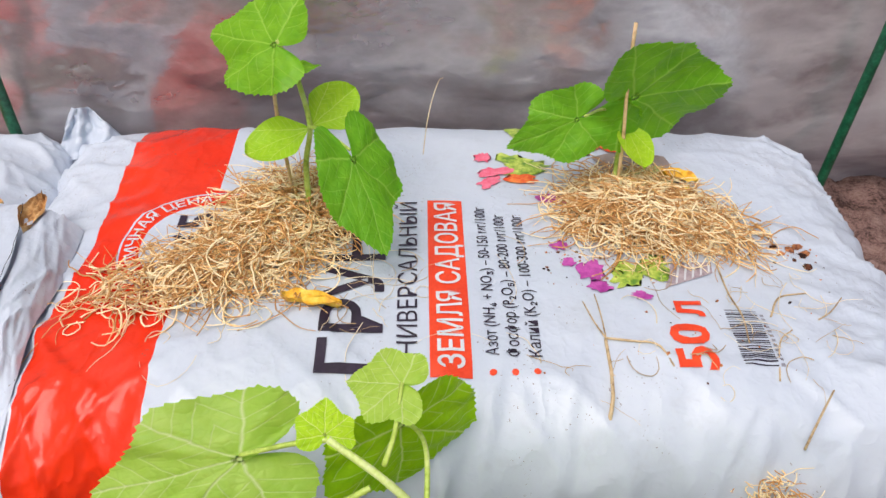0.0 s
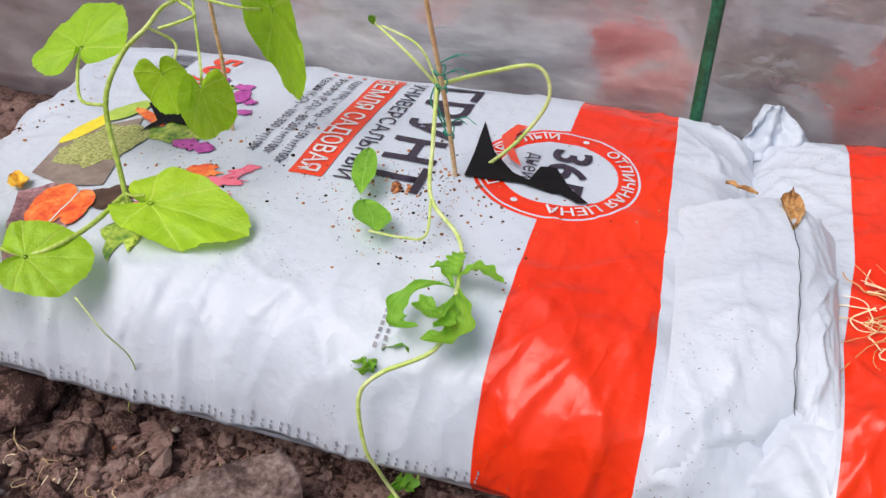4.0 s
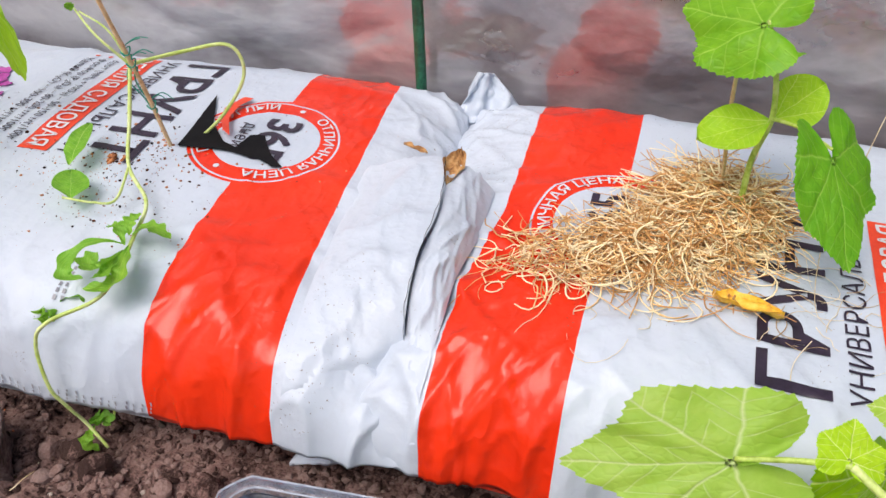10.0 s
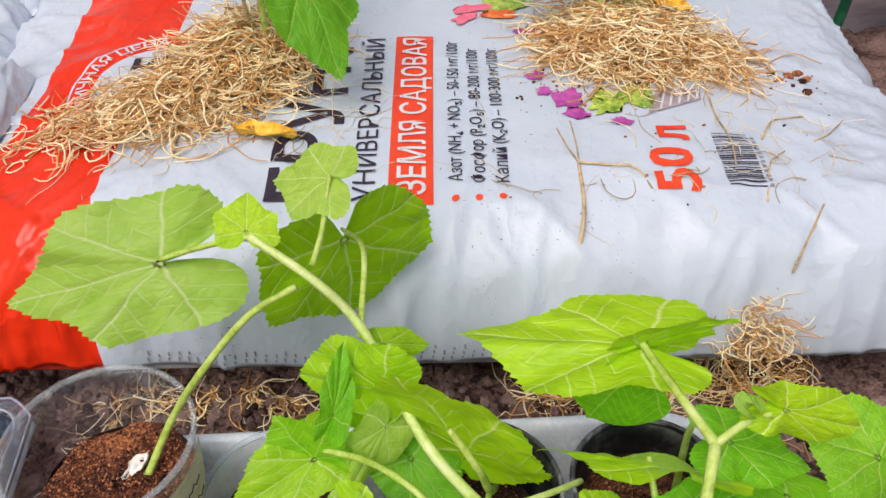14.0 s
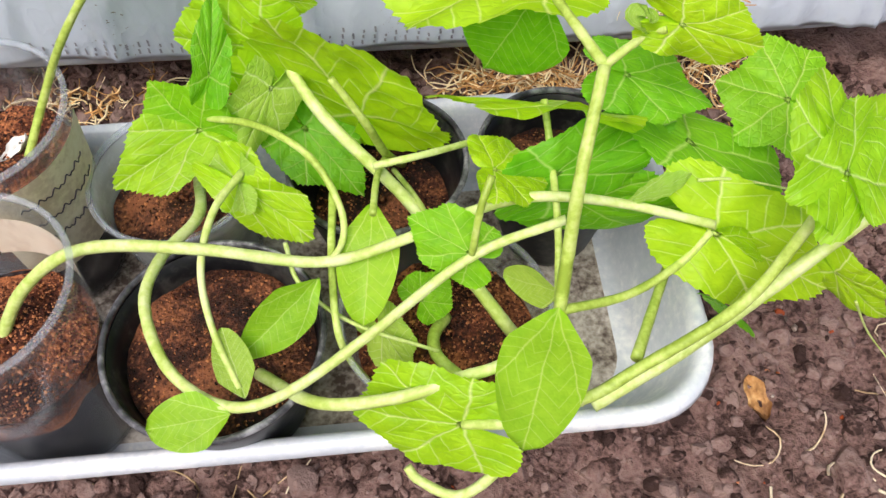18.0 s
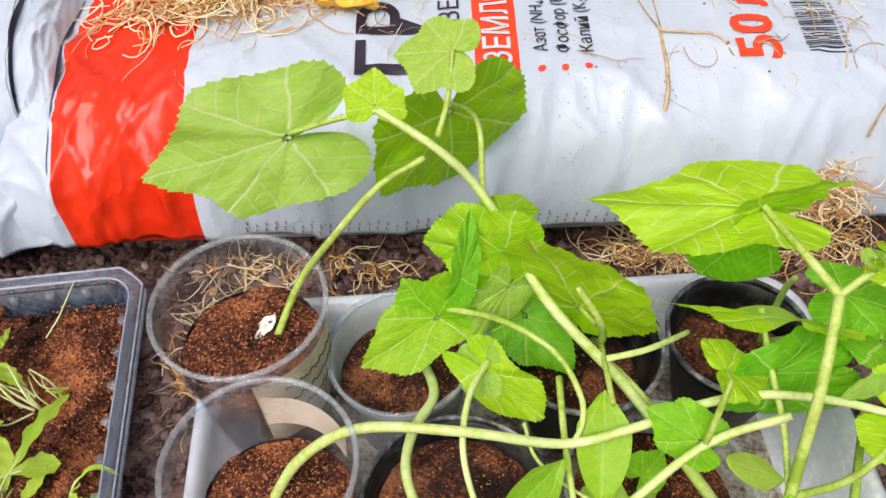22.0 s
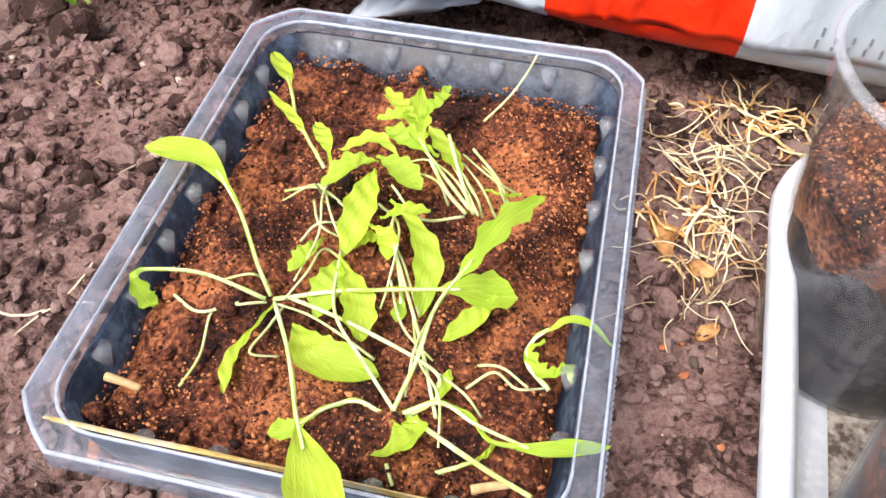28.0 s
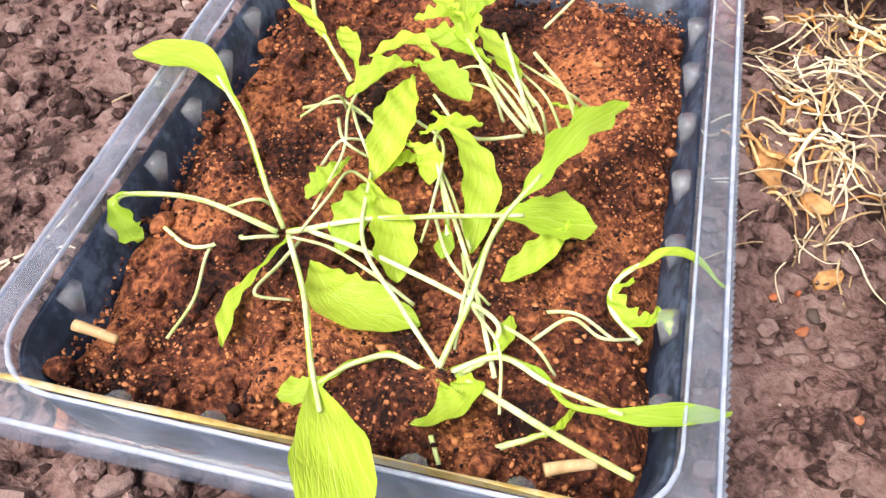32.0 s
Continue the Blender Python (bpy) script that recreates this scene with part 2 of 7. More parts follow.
def film_material(name):
    """Old greenhouse film: milky, dusty, see-through in part and shiny."""
    m, n, l, p = nodes_of(name)
    obj = n.new("ShaderNodeTexCoord").outputs["Object"]
    mp = n.new("ShaderNodeMapping")
    l.new(obj, mp.inputs[0])
    mp.inputs["Scale"].default_value = (1.4, 1.4, 2.0)
    mp.inputs["Rotation"].default_value = (0, 0.75, 0)
    f = noisy(n, l, 4.5, 6, 0.6, vec=mp.outputs[0])
    r = ramp(n, [(0.34, (0.28, 0.25, 0.262)), (0.50, (0.43, 0.395, 0.41)), (0.66, (0.76, 0.735, 0.75))])
    l.new(f, r.inputs[0])
    # long creases; the light caught along their folds is put into the colour
    lay = n.new("ShaderNodeMapping")
    l.new(obj, lay.inputs[0])
    lay.inputs["Rotation"].default_value = (0, 0.42, 0)
    lay.inputs["Scale"].default_value = (0.8, 1.0, 2.2)
    ridge = math_node(n, l, "ABSOLUTE", math_node(n, l, "SUBTRACT", noisy(n, l, 3.0, 5, 0.6, vec=lay.outputs[0]), 0.5))
    ridge = math_node(n, l, "MAXIMUM", math_node(n, l, "SUBTRACT", 1.0, math_node(n, l, "MULTIPLY", ridge, 10.0)), 0.0)
    where = n.new("ShaderNodeMapRange")
    set_in(where, From_Min=0.38, From_Max=0.60, To_Min=0.0, To_Max=0.85)
    l.new(noisy(n, l, 2.6, 2, vec=obj), where.inputs[0])
    pale = n.new("ShaderNodeMix")
    pale.data_type = "RGBA"
    l.new(math_node(n, l, "MULTIPLY", ridge, where.outputs[0]), pale.inputs[0])
    l.new(r.outputs[0], pale.inputs[6])
    pale.inputs[7].default_value = (0.86, 0.84, 0.85, 1)
    l.new(pale.outputs[2], p.inputs["Base Color"])
    set_in(p, Roughness=0.4, Specular_IOR_Level=0.5)
    b = bumped(n, l, p, math_node(n, l, "ADD", noisy(n, l, 9, 4, 0.5, vec=mp.outputs[0]), math_node(n, l, "MULTIPLY", ridge, 0.10)), 0.35, 0.02)
    tl = n.new("ShaderNodeBsdfTranslucent")
    l.new(pale.outputs[2], tl.inputs[0])
    gl = n.new("ShaderNodeBsdfGlossy")
    set_in(gl, Roughness=0.17)
    l.new(b.outputs[0], gl.inputs["Normal"])
    mx, m2 = n.new("ShaderNodeMixShader"), n.new("ShaderNodeMixShader")
    mx.inputs[0].default_value = 0.35
    m2.inputs[0].default_value = 0.34
    l.new(p.outputs[0], mx.inputs[1]), l.new(tl.outputs[0], mx.inputs[2])
    l.new(mx.outputs[0], m2.inputs[1]), l.new(gl.outputs[0], m2.inputs[2])
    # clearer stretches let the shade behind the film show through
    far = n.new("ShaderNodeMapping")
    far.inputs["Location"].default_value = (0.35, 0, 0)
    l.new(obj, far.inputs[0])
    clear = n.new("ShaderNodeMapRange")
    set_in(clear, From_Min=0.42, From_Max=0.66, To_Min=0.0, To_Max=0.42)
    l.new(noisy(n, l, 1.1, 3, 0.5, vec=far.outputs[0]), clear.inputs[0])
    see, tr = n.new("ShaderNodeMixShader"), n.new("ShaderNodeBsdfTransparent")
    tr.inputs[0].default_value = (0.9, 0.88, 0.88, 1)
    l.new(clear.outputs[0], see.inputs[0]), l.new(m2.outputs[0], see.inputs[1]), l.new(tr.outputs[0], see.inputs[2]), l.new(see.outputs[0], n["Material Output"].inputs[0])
    return m


M_SOIL = surface("soil", (0.040, 0.0215, 0.018), (0.180, 0.107, 0.092), 30, 0.9, 1.0, 0.008, 260, (0.26, 0.172, 0.150), 0.2)
M_CLOD = surface("clod", (0.042, 0.0235, 0.020), (0.188, 0.113, 0.098), 50, 0.92, 1.0, 0.004, 380, (0.26, 0.178, 0.156), 0.15, island=0.25)
M_PEAT = surface("peat", (0.014, 0.005, 0.004), (0.122, 0.036, 0.018), 30, 0.9, 1.0, 0.006, 480, (0.46, 0.165, 0.066), 0.25)
M_DAMP = surface("damp_peat", (0.010, 0.004, 0.003), (0.058, 0.019, 0.011), 34, 0.75, 1.0, 0.006, 480, (0.30, 0.110, 0.048), 0.3)
M_CRUMB = surface("peat_crumb", (0.018, 0.006, 0.005), (0.20, 0.066, 0.029), 26, 0.85, 0.6, 0.001, 500, (0.56, 0.225, 0.090), 0.25, island=0.42)
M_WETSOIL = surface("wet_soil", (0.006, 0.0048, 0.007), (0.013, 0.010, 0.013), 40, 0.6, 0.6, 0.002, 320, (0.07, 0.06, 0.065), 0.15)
M_CHIP = surface("brick_chip", (0.30, 0.06, 0.02), (0.45, 0.13, 0.05), 120, 0.85, 0.6, 0.001, 400, (0.5, 0.2, 0.1), 0.2, island=0.4)
M_STONE = surface("stone", (0.055, 0.036, 0.032), (0.150, 0.104, 0.094), 34, 0.9, 0.8, 0.004, 200, (0.28, 0.22, 0.2), 0.2)
M_PEBBLE = surface("pebble", (0.10, 0.075, 0.06), (0.28, 0.2, 0.16), 60, 0.85, 0.4, 0.001, 300, (0.5, 0.42, 0.36), 0.3, island=0.9)
M_STRAW = surface("straw", (0.58, 0.30, 0.10), (0.92, 0.62, 0.27), 60, 0.6, 0.2, 0.0005, 500, (0.98, 0.84, 0.54), 0.4, island=0.6)
M_ROOT = surface("dry_root", (0.46, 0.32, 0.17), (0.70, 0.55, 0.34), 80, 0.6, 0.2, 0.0005, 400, (0.84, 0.73, 0.52), 0.35, island=0.5)
M_DRYLEAF = surface("dry_leaf", (0.22, 0.10, 0.035), (0.48, 0.25, 0.09), 50, 0.7, 0.5, 0.002, 250, (0.62, 0.40, 0.18), 0.3)
M_YELLOWLEAF = surface("withered_leaf", (0.55, 0.24, 0.02), (0.80, 0.45, 0.03), 60, 0.55, 0.5, 0.002, 250, (0.85, 0.6, 0.10), 0.35)
M_TWIG = surface("twig", (0.30, 0.2, 0.1), (0.55, 0.4, 0.22), 70, 0.7, 0.3, 0.0006, 300, (0.66, 0.5, 0.3))
M_STAKE = surface("wooden_stake", (0.52, 0.33, 0.15), (0.72, 0.5, 0.26), 50, 0.6, 0.3, 0.0006, 260, (0.8, 0.6, 0.36))
M_POLE = surface("green_pole", (0.005, 0.06, 0.03), (0.01, 0.11, 0.05), 60, 0.35, 0.15, 0.0005, 300, (0.02, 0.16, 0.08), 0.5)
M_TRAY = surface("white_plastic", (0.62, 0.67, 0.74), (0.70, 0.74, 0.80), 18, 0.35, 0.15, 0.001, 220, (0.88, 0.90, 0.92), 0.5)
M_DIRT = surface("tray_dirt", (0.10, 0.075, 0.06), (0.38, 0.33, 0.28), 40, 0.8, 0.4, 0.001, 300, (0.66, 0.62, 0.56), 0.3)
M_BLACK = surface("black_plastic", (0.006, 0.006, 0.008), (0.012, 0.012, 0.014), 40, 0.42, 0.2, 0.0006, 200, (0.05, 0.047, 0.044), 0.3)
M_NAVY = surface("dark_tray_plastic", (0.008, 0.011, 0.020), (0.018, 0.025, 0.045), 50, 0.34, 0.2, 0.0008, 240, (0.06, 0.08, 0.12), 0.3)
M_CLEAR = clear_plastic("clear_plastic")
M_RIM = clear_plastic("clear_rim", (0.90, 0.93, 0.98), 0.15, 90, 0.14)
M_FLANGE = clear_plastic("clear_flange", (0.82, 0.87, 0.95), 0.11, 45, 0.12, (0.62, 0.70, 0.84))
M_LIP = clear_plastic("flange_lip", (0.85, 0.9, 0.97), 0.34, 120, 0.22, (0.74, 0.79, 0.88))
M_MILKY = clear_plastic("milky_plastic", (0.9, 0.92, 0.94), 0.38, 50, 0.16)
M_PAPER = surface("white_paper", (0.74, 0.72, 0.68), (0.82, 0.80, 0.76), 60, 0.7, 0.2, 0.0004, 260, (0.86, 0.85, 0.82))
M_LABEL = surface("paper_label", (0.62, 0.52, 0.36), (0.78, 0.69, 0.50), 40, 0.7, 0.2, 0.0004, 260, (0.84, 0.76, 0.58))
M_TAPE = surface("masking_tape", (0.58, 0.45, 0.34), (0.72, 0.6, 0.47), 40, 0.7, 0.2, 0.0004, 260, (0.78, 0.67, 0.54))
M_YTAPE = surface("yellow_paper", (0.62, 0.42, 0.12), (0.80, 0.60, 0.22), 50, 0.6, 0.2, 0.0004, 260, (0.85, 0.75, 0.5))
M_INK = surface("dark_ink", (0.016, 0.010, 0.022), (0.035, 0.022, 0.045), 60, 0.4, 0, 0.0004, 300)
M_RED = surface("red_ink", (0.72, 0.045, 0.012), (0.85, 0.075, 0.02), 20, 0.35, 0, 0.0004, 300)
M_WHITE = surface("white_ink", (0.58, 0.61, 0.65), (0.66, 0.68, 0.71), 30, 0.4, 0, 0.0004, 300)
M_GREY = surface("grey_ink", (0.2, 0.2, 0.24), (0.32, 0.32, 0.36), 60, 0.5, 0, 0.0004, 300)
M_TWINE = surface("green_twine", (0.01, 0.2, 0.13), (0.03, 0.36, 0.24), 200, 0.5, 0.2, 0.0003, 500)
M_STEM = surface("green_stem", (0.30, 0.42, 0.05), (0.46, 0.60, 0.11), 40, 0.42, 0.15, 0.0006, 300, (0.60, 0.70, 0.24), 0.45)
M_PALESTEM = surface("pale_stem", (0.44, 0.58, 0.11), (0.58, 0.70, 0.22), 40, 0.42, 0.15, 0.0006, 300, (0.68, 0.76, 0.36), 0.45)
M_LEAF = leaf_material("cucumber_leaf", (0.125, 0.37, 0.012), (0.20, 0.48, 0.022), (0.30, 0.55, 0.07))
M_LEAFLIGHT = leaf_material("squash_leaf", (0.27, 0.53, 0.008), (0.39, 0.65, 0.016), (0.60, 0.72, 0.24), relief=0.45)
M_LEAFPALE = leaf_material("leaf_underside", (0.31, 0.52, 0.050), (0.41, 0.60, 0.095), (0.58, 0.70, 0.30), relief=0.5)
M_VINE = leaf_material("vine_leaf", (0.28, 0.51, 0.018), (0.38, 0.61, 0.035), (0.46, 0.64, 0.09), relief=0.35)
M_SALAD = leaf_material("salad_leaf", (0.33, 0.53, 0.030), (0.45, 0.63, 0.065), (0.58, 0.72, 0.18), veins=(0,), relief=0.3)
M_COTY = leaf_material("seed_leaf", (0.25, 0.52, 0.016), (0.36, 0.62, 0.03), (0.50, 0.67, 0.14), veins=(0, 25, -25), relief=0.2)
M_MELON = leaf_material("melon_leaf", (0.13, 0.36, 0.025), (0.23, 0.47, 0.045), (0.38, 0.55, 0.13), veins=(0,), relief=0.3)
M_SALADSTEM = surface("salad_stalk", (0.46, 0.58, 0.17), (0.60, 0.69, 0.30), 40, 0.45, 0.15, 0.0006, 300, (0.72, 0.76, 0.46), 0.4)
M_SCUFF = surface("scuffed_rim", (0.02, 0.02, 0.024), (0.09, 0.09, 0.10), 60, 0.4, 0.2, 0.0006, 200, (0.36, 0.36, 0.38), 0.5)
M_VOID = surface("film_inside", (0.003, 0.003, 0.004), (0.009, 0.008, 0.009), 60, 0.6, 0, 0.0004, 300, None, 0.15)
M_LEAFGREEN = leaf_material("squash_leaf_green", (0.14, 0.44, 0.008), (0.23, 0.57, 0.015), (0.44, 0.64, 0.14), relief=0.45)
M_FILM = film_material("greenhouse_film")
BAND = (-0.335, -0.235)
RING = (-0.238, -0.012)
M_BAG = bag_film("bag_film", BAND[0], BAND[1], RING[0], RING[1], 0.075, 0.052)


# ---- building helpers ----
_lat = np.random.RandomState(7).rand(256, 256)


def vn(x, y, seed=0):
    """Smooth value noise, -1 to 1."""
    x, y = np.asarray(x, float) + seed * 17.3, np.asarray(y, float) + seed * 9.1
    xi, yi = np.floor(x).astype(int), np.floor(y).astype(int)
    fx, fy = x - xi, y - yi
    fx, fy = fx * fx * (3 - 2 * fx), fy * fy * (3 - 2 * fy)
    g = lambda a, b: _lat[a % 256, b % 256]
    return 2 * ((g(xi, yi) * (1 - fx) + g(xi + 1, yi) * fx) * (1 - fy) + (g(xi, yi + 1) * (1 - fx) + g(xi + 1, yi + 1) * fx) * fy) - 1


def fbm(x, y, seed=0, octaves=4):
    return sum(vn(np.asarray(x) * 2**k, np.asarray(y) * 2**k, seed + 3 * k) / 2**k for k in range(octaves))


def mesh_object(name, verts, faces, material, parent=None, label="", smooth=True, uvs=None):
    me = bpy.data.meshes.new(name)
    me.from_pydata([tuple(map(float, v)) for v in verts], [], faces)
    me.materials.append(material)
    if smooth:
        me.polygons.foreach_set("use_smooth", [True] * len(me.polygons))
    if uvs is not None:
        layer = me.uv_layers.new(name="uv")
        idx = np.empty(len(me.loops), int)
        me.loops.foreach_get("vertex_index", idx)
        layer.data.foreach_set("uv", np.asarray(uvs, float)[idx].ravel())
    me.update()
    ob = new(name, me)
    if parent:
        ob.parent = parent
    if label:
        ob["label"] = label
    return ob


def part(name, bm, material, parent, label="", smooth=True):
    me = bpy.data.meshes.new(name)
    bm.to_mesh(me)
    bm.free()
    me.materials.append(material)
    if smooth:
        me.polygons.foreach_set("use_smooth", [True] * len(me.polygons))
    ob = new(name, me)
    if parent:
        ob.parent = parent
    if label:
        ob["label"] = label
    return ob


def empty(name, label, category, group="", kind=""):
    return tagged(new(name), label, category, group, kind)


def grid_faces(rows, cols, wrap=False):
    f = []
    for i in range(rows - 1):
        for j in range(cols if wrap else cols - 1):
            k = (j + 1) % cols
            f.append((i * cols + j, i * cols + k, (i + 1) * cols + k, (i + 1) * cols + j))
    return f


def spline(pts, n):
    """Points along a smooth curve through pts."""
    p = np.array(pts, float)
    if len(p) == 2:
        return p[0] + np.linspace(0, 1, n)[:, None] * (p[1] - p[0])
    q = np.r_[[2 * p[0] - p[1]], p, [2 * p[-1] - p[-2]]]
    out = []
    for t in np.linspace(0, len(p) - 1 - 1e-6, n):
        i = int(t)
        f = t - i
        a, b, c, d = q[i : i + 4]
        out.append(0.5 * (2 * b + (c - a) * f + (2 * a - 5 * b + 4 * c - d) * f * f + (3 * b - a - 3 * c + d) * f**3))
    return np.array(out)


def tube_data(pts, r0, r1=None, sides=8, n=None, lumpy=0.0, cap=True):
    r1 = r0 if r1 is None else r1
    c = spline(pts, n or max(8, 6 * len(pts)))
    tan = np.gradient(c, axis=0)
    tan /= np.linalg.norm(tan, axis=1)[:, None] + 1e-12
    ref = np.array([0.0, 0, 1]) if abs(tan[0][2]) < 0.9 else np.array([1.0, 0, 0])
    v, m = [], len(c)
    for i in range(m):
        a = np.cross(tan[i], ref)
        a /= np.linalg.norm(a) + 1e-12
        b = np.cross(a, tan[i])
        ref = b if abs(b @ tan[i]) < 0.9 else ref
        r = r0 + (r1 - r0) * i / (m - 1)
        if lumpy:
            r *= 1 + lumpy * math.sin(i * 2.1) * math.cos(i * 0.7)
        for k in range(sides):
            w = 2 * math.pi * k / sides
            v.append(c[i] + r * (math.cos(w) * a + math.sin(w) * b))
    f = grid_faces(m, sides, True)
    if cap:
        f += [tuple(range(sides))[::-1], tuple((m - 1) * sides + k for k in range(sides))]
    return v, f


def tube(name, pts, r0, r1, material, parent, label="", sides=8, n=None, lumpy=0.0):
    v, f = tube_data(pts, r0, r1, sides, n, lumpy)
    return mesh_object(name, v, f, material, parent, label)


def lathe(profile, sides=56, center=(0, 0, 0), wobble=0.0, seed=0):
    """Turned body: profile of (radius, height), closed where it meets the axis."""
    v, f = [], []
    for r, z in profile:
        for k in range(sides):
            w = 2 * math.pi * k / sides
            rr = r * (1 + wobble * math.sin(3 * w + seed))
            v.append((center[0] + rr * math.cos(w), center[1] + rr * math.sin(w), center[2] + z))
    return v, grid_faces(len(profile), sides, True)


class Heap:
    """Gathers many small bodies into one mesh."""

    def __init__(self):
        self.v, self.f = [], []

    def add(self, v, f):
        o = len(self.v)
        self.v += [tuple(p) for p in v]
        self.f += [tuple(i + o for i in q) for q in f]

    def make(self, name, material, parent=None, label="", smooth=True):
        return mesh_object(name, self.v, self.f, material, parent, label, smooth)


_ico = bmesh.new()
bmesh.ops.create_icosphere(_ico, subdivisions=1, radius=1)
ICO_V = np.array([v.co[:] for v in _ico.verts])
ICO_F = [tuple(v.index for v in f.verts) for f in _ico.faces]
_ico.free()
_ico = bmesh.new()
bmesh.ops.create_icosphere(_ico, subdivisions=2, radius=1)
ICO2_V = np.array([v.co[:] for v in _ico.verts])
ICO2_F = [tuple(v.index for v in f.verts) for f in _ico.faces]
_ico.free()


def lump(rs, size, fine=False, flat=0.7, jag=0.25):
    v = (ICO2_V if fine else ICO_V) * (1 + jag * (rs.rand(len(ICO2_V if fine else ICO_V), 1) - 0.5) * 2)
    v = v * (size * (0.7 + 0.6 * rs.rand()), size * (0.7 + 0.6 * rs.rand()), size * flat)
    a = rs.rand() * 6.3
    c, s = math.cos(a), math.sin(a)
    return np.c_[v[:, 0] * c - v[:, 1] * s, v[:, 0] * s + v[:, 1] * c, v[:, 2]], ICO2_F if fine else ICO_F


def chunk(rs, size, flat=0.8):
    """A broken clod with flat faces and blunt corners."""
    v = ICO2_V * (1 + 0.10 * (rs.rand(len(ICO2_V), 1) - 0.5))
    for _ in range(9):
        d = rs.normal(0, 1, 3)
        d /= np.linalg.norm(d)
        over = np.clip(v @ d - rs.uniform(0.45, 0.85), 0, None)
        v = v - over[:, None] * d
    v = v * (size * rs.uniform(0.8, 1.4), size * rs.uniform(0.8, 1.3), size * flat)
    a = rs.rand() * 6.3
    c, s = math.cos(a), math.sin(a)
    return np.c_[v[:, 0] * c - v[:, 1] * s, v[:, 0] * s + v[:, 1] * c, v[:, 2]], ICO2_F


# ---- ground ----
def ground_z(x, y):
    """Height of the garden soil."""
    near = 0.007 * fbm(np.asarray(x) * 14, np.asarray(y) * 14, 1, 3) + 0.0050 * fbm(np.asarray(x) * 60, np.asarray(y) * 60, 5, 3)
    mound = 0.035 * np.clip((-0.93 - np.asarray(x)) / 0.2, 0, 1) * np.clip((np.asarray(y) - 0.55) / 0.2, 0, 1)
    return near - 0.004 + mound


def spread(lo, hi, step, far, k=26):
    mid = np.arange(lo, hi + step / 2, step)
    out = np.geomspace(step * 2, far, k)
    return np.r_[(lo - out)[::-1], mid, hi + out]


gx, gy = spread(-1.45, 0.95, 0.0065, 300), spread(0.12, 1.3, 0.0065, 300)
GX, GY = np.meshgrid(gx, gy)
fade = np.clip(1.4 - np.hypot(GX + 0.2, GY - 0.6) / 3, 0, 1)
GZ = ground_z(GX, GY) * (0.2 + 0.8 * fade)
ground = mesh_object("ground", np.c_[GX.ravel(), GY.ravel(), GZ.ravel()], grid_faces(len(gy), len(gx)), M_SOIL)
tagged(ground, "dark brown crumbly garden soil under the bags and trays", "ground", kind="structure")


# ---- greenhouse film and poles ----
WALL = (-0.284, 1.03, math.radians(8.9))
LEAN_IN = 0.14


def wall_point(s, z, out=0.0):
    c, sn = math.cos(WALL[2]), math.sin(WALL[2])
    d = 0.022 + out - LEAN_IN * z
    return np.array([WALL[0] + s * c - d * sn, WALL[1] + s * sn + d * c, z])


def film_sheet():
    ss, zz = np.linspace(-3.2, 3.0, 520), np.linspace(-0.02, 1.5, 150)
    S, Z = np.meshgrid(ss, zz)
    wav = 0.010 * fbm(S * 2.2 + Z * 1.5, Z * 3.0, 11, 3) + 0.010 * (1 - np.abs(vn(S * 2.2 + Z * 5, Z * 5 - S * 2.4, 14))) ** 2 + 0.005 * (1 - np.abs(vn(S * 3 - Z * 4, Z * 11 + S * 3, 24))) ** 3 + 0.002 * fbm(S * 16, Z * 22, 17, 2)
    hem = 0.03 * np.clip(0.06 - Z, 0, 1) / 0.06
    c, sn = math.cos(WALL[2]), math.sin(WALL[2])
    d = 0.030 + wav + hem - LEAN_IN * Z
    V = np.c_[(WALL[0] + S * c - d * sn).ravel(), (WALL[1] + S * sn + d * c).ravel(), Z.ravel()]
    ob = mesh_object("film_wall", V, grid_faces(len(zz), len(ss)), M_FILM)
    return tagged(ob, "milky wrinkled polythene greenhouse film wall", "film wall", kind="structure")


film_sheet()
for s in (-0.99, 0.0, 0.945):
    pole = empty("greenhouse_pole", "dark green plastic-coated greenhouse pole against the film", "pole", "greenhouse poles")
    b, t = wall_point(s, -0.05, -0.022), wall_point(s, 1.5, -0.022)
    tube("pole_tube", [b, (b + t) / 2, t], 0.0062, 0.0062, M_POLE, pole, sides=14, n=24)


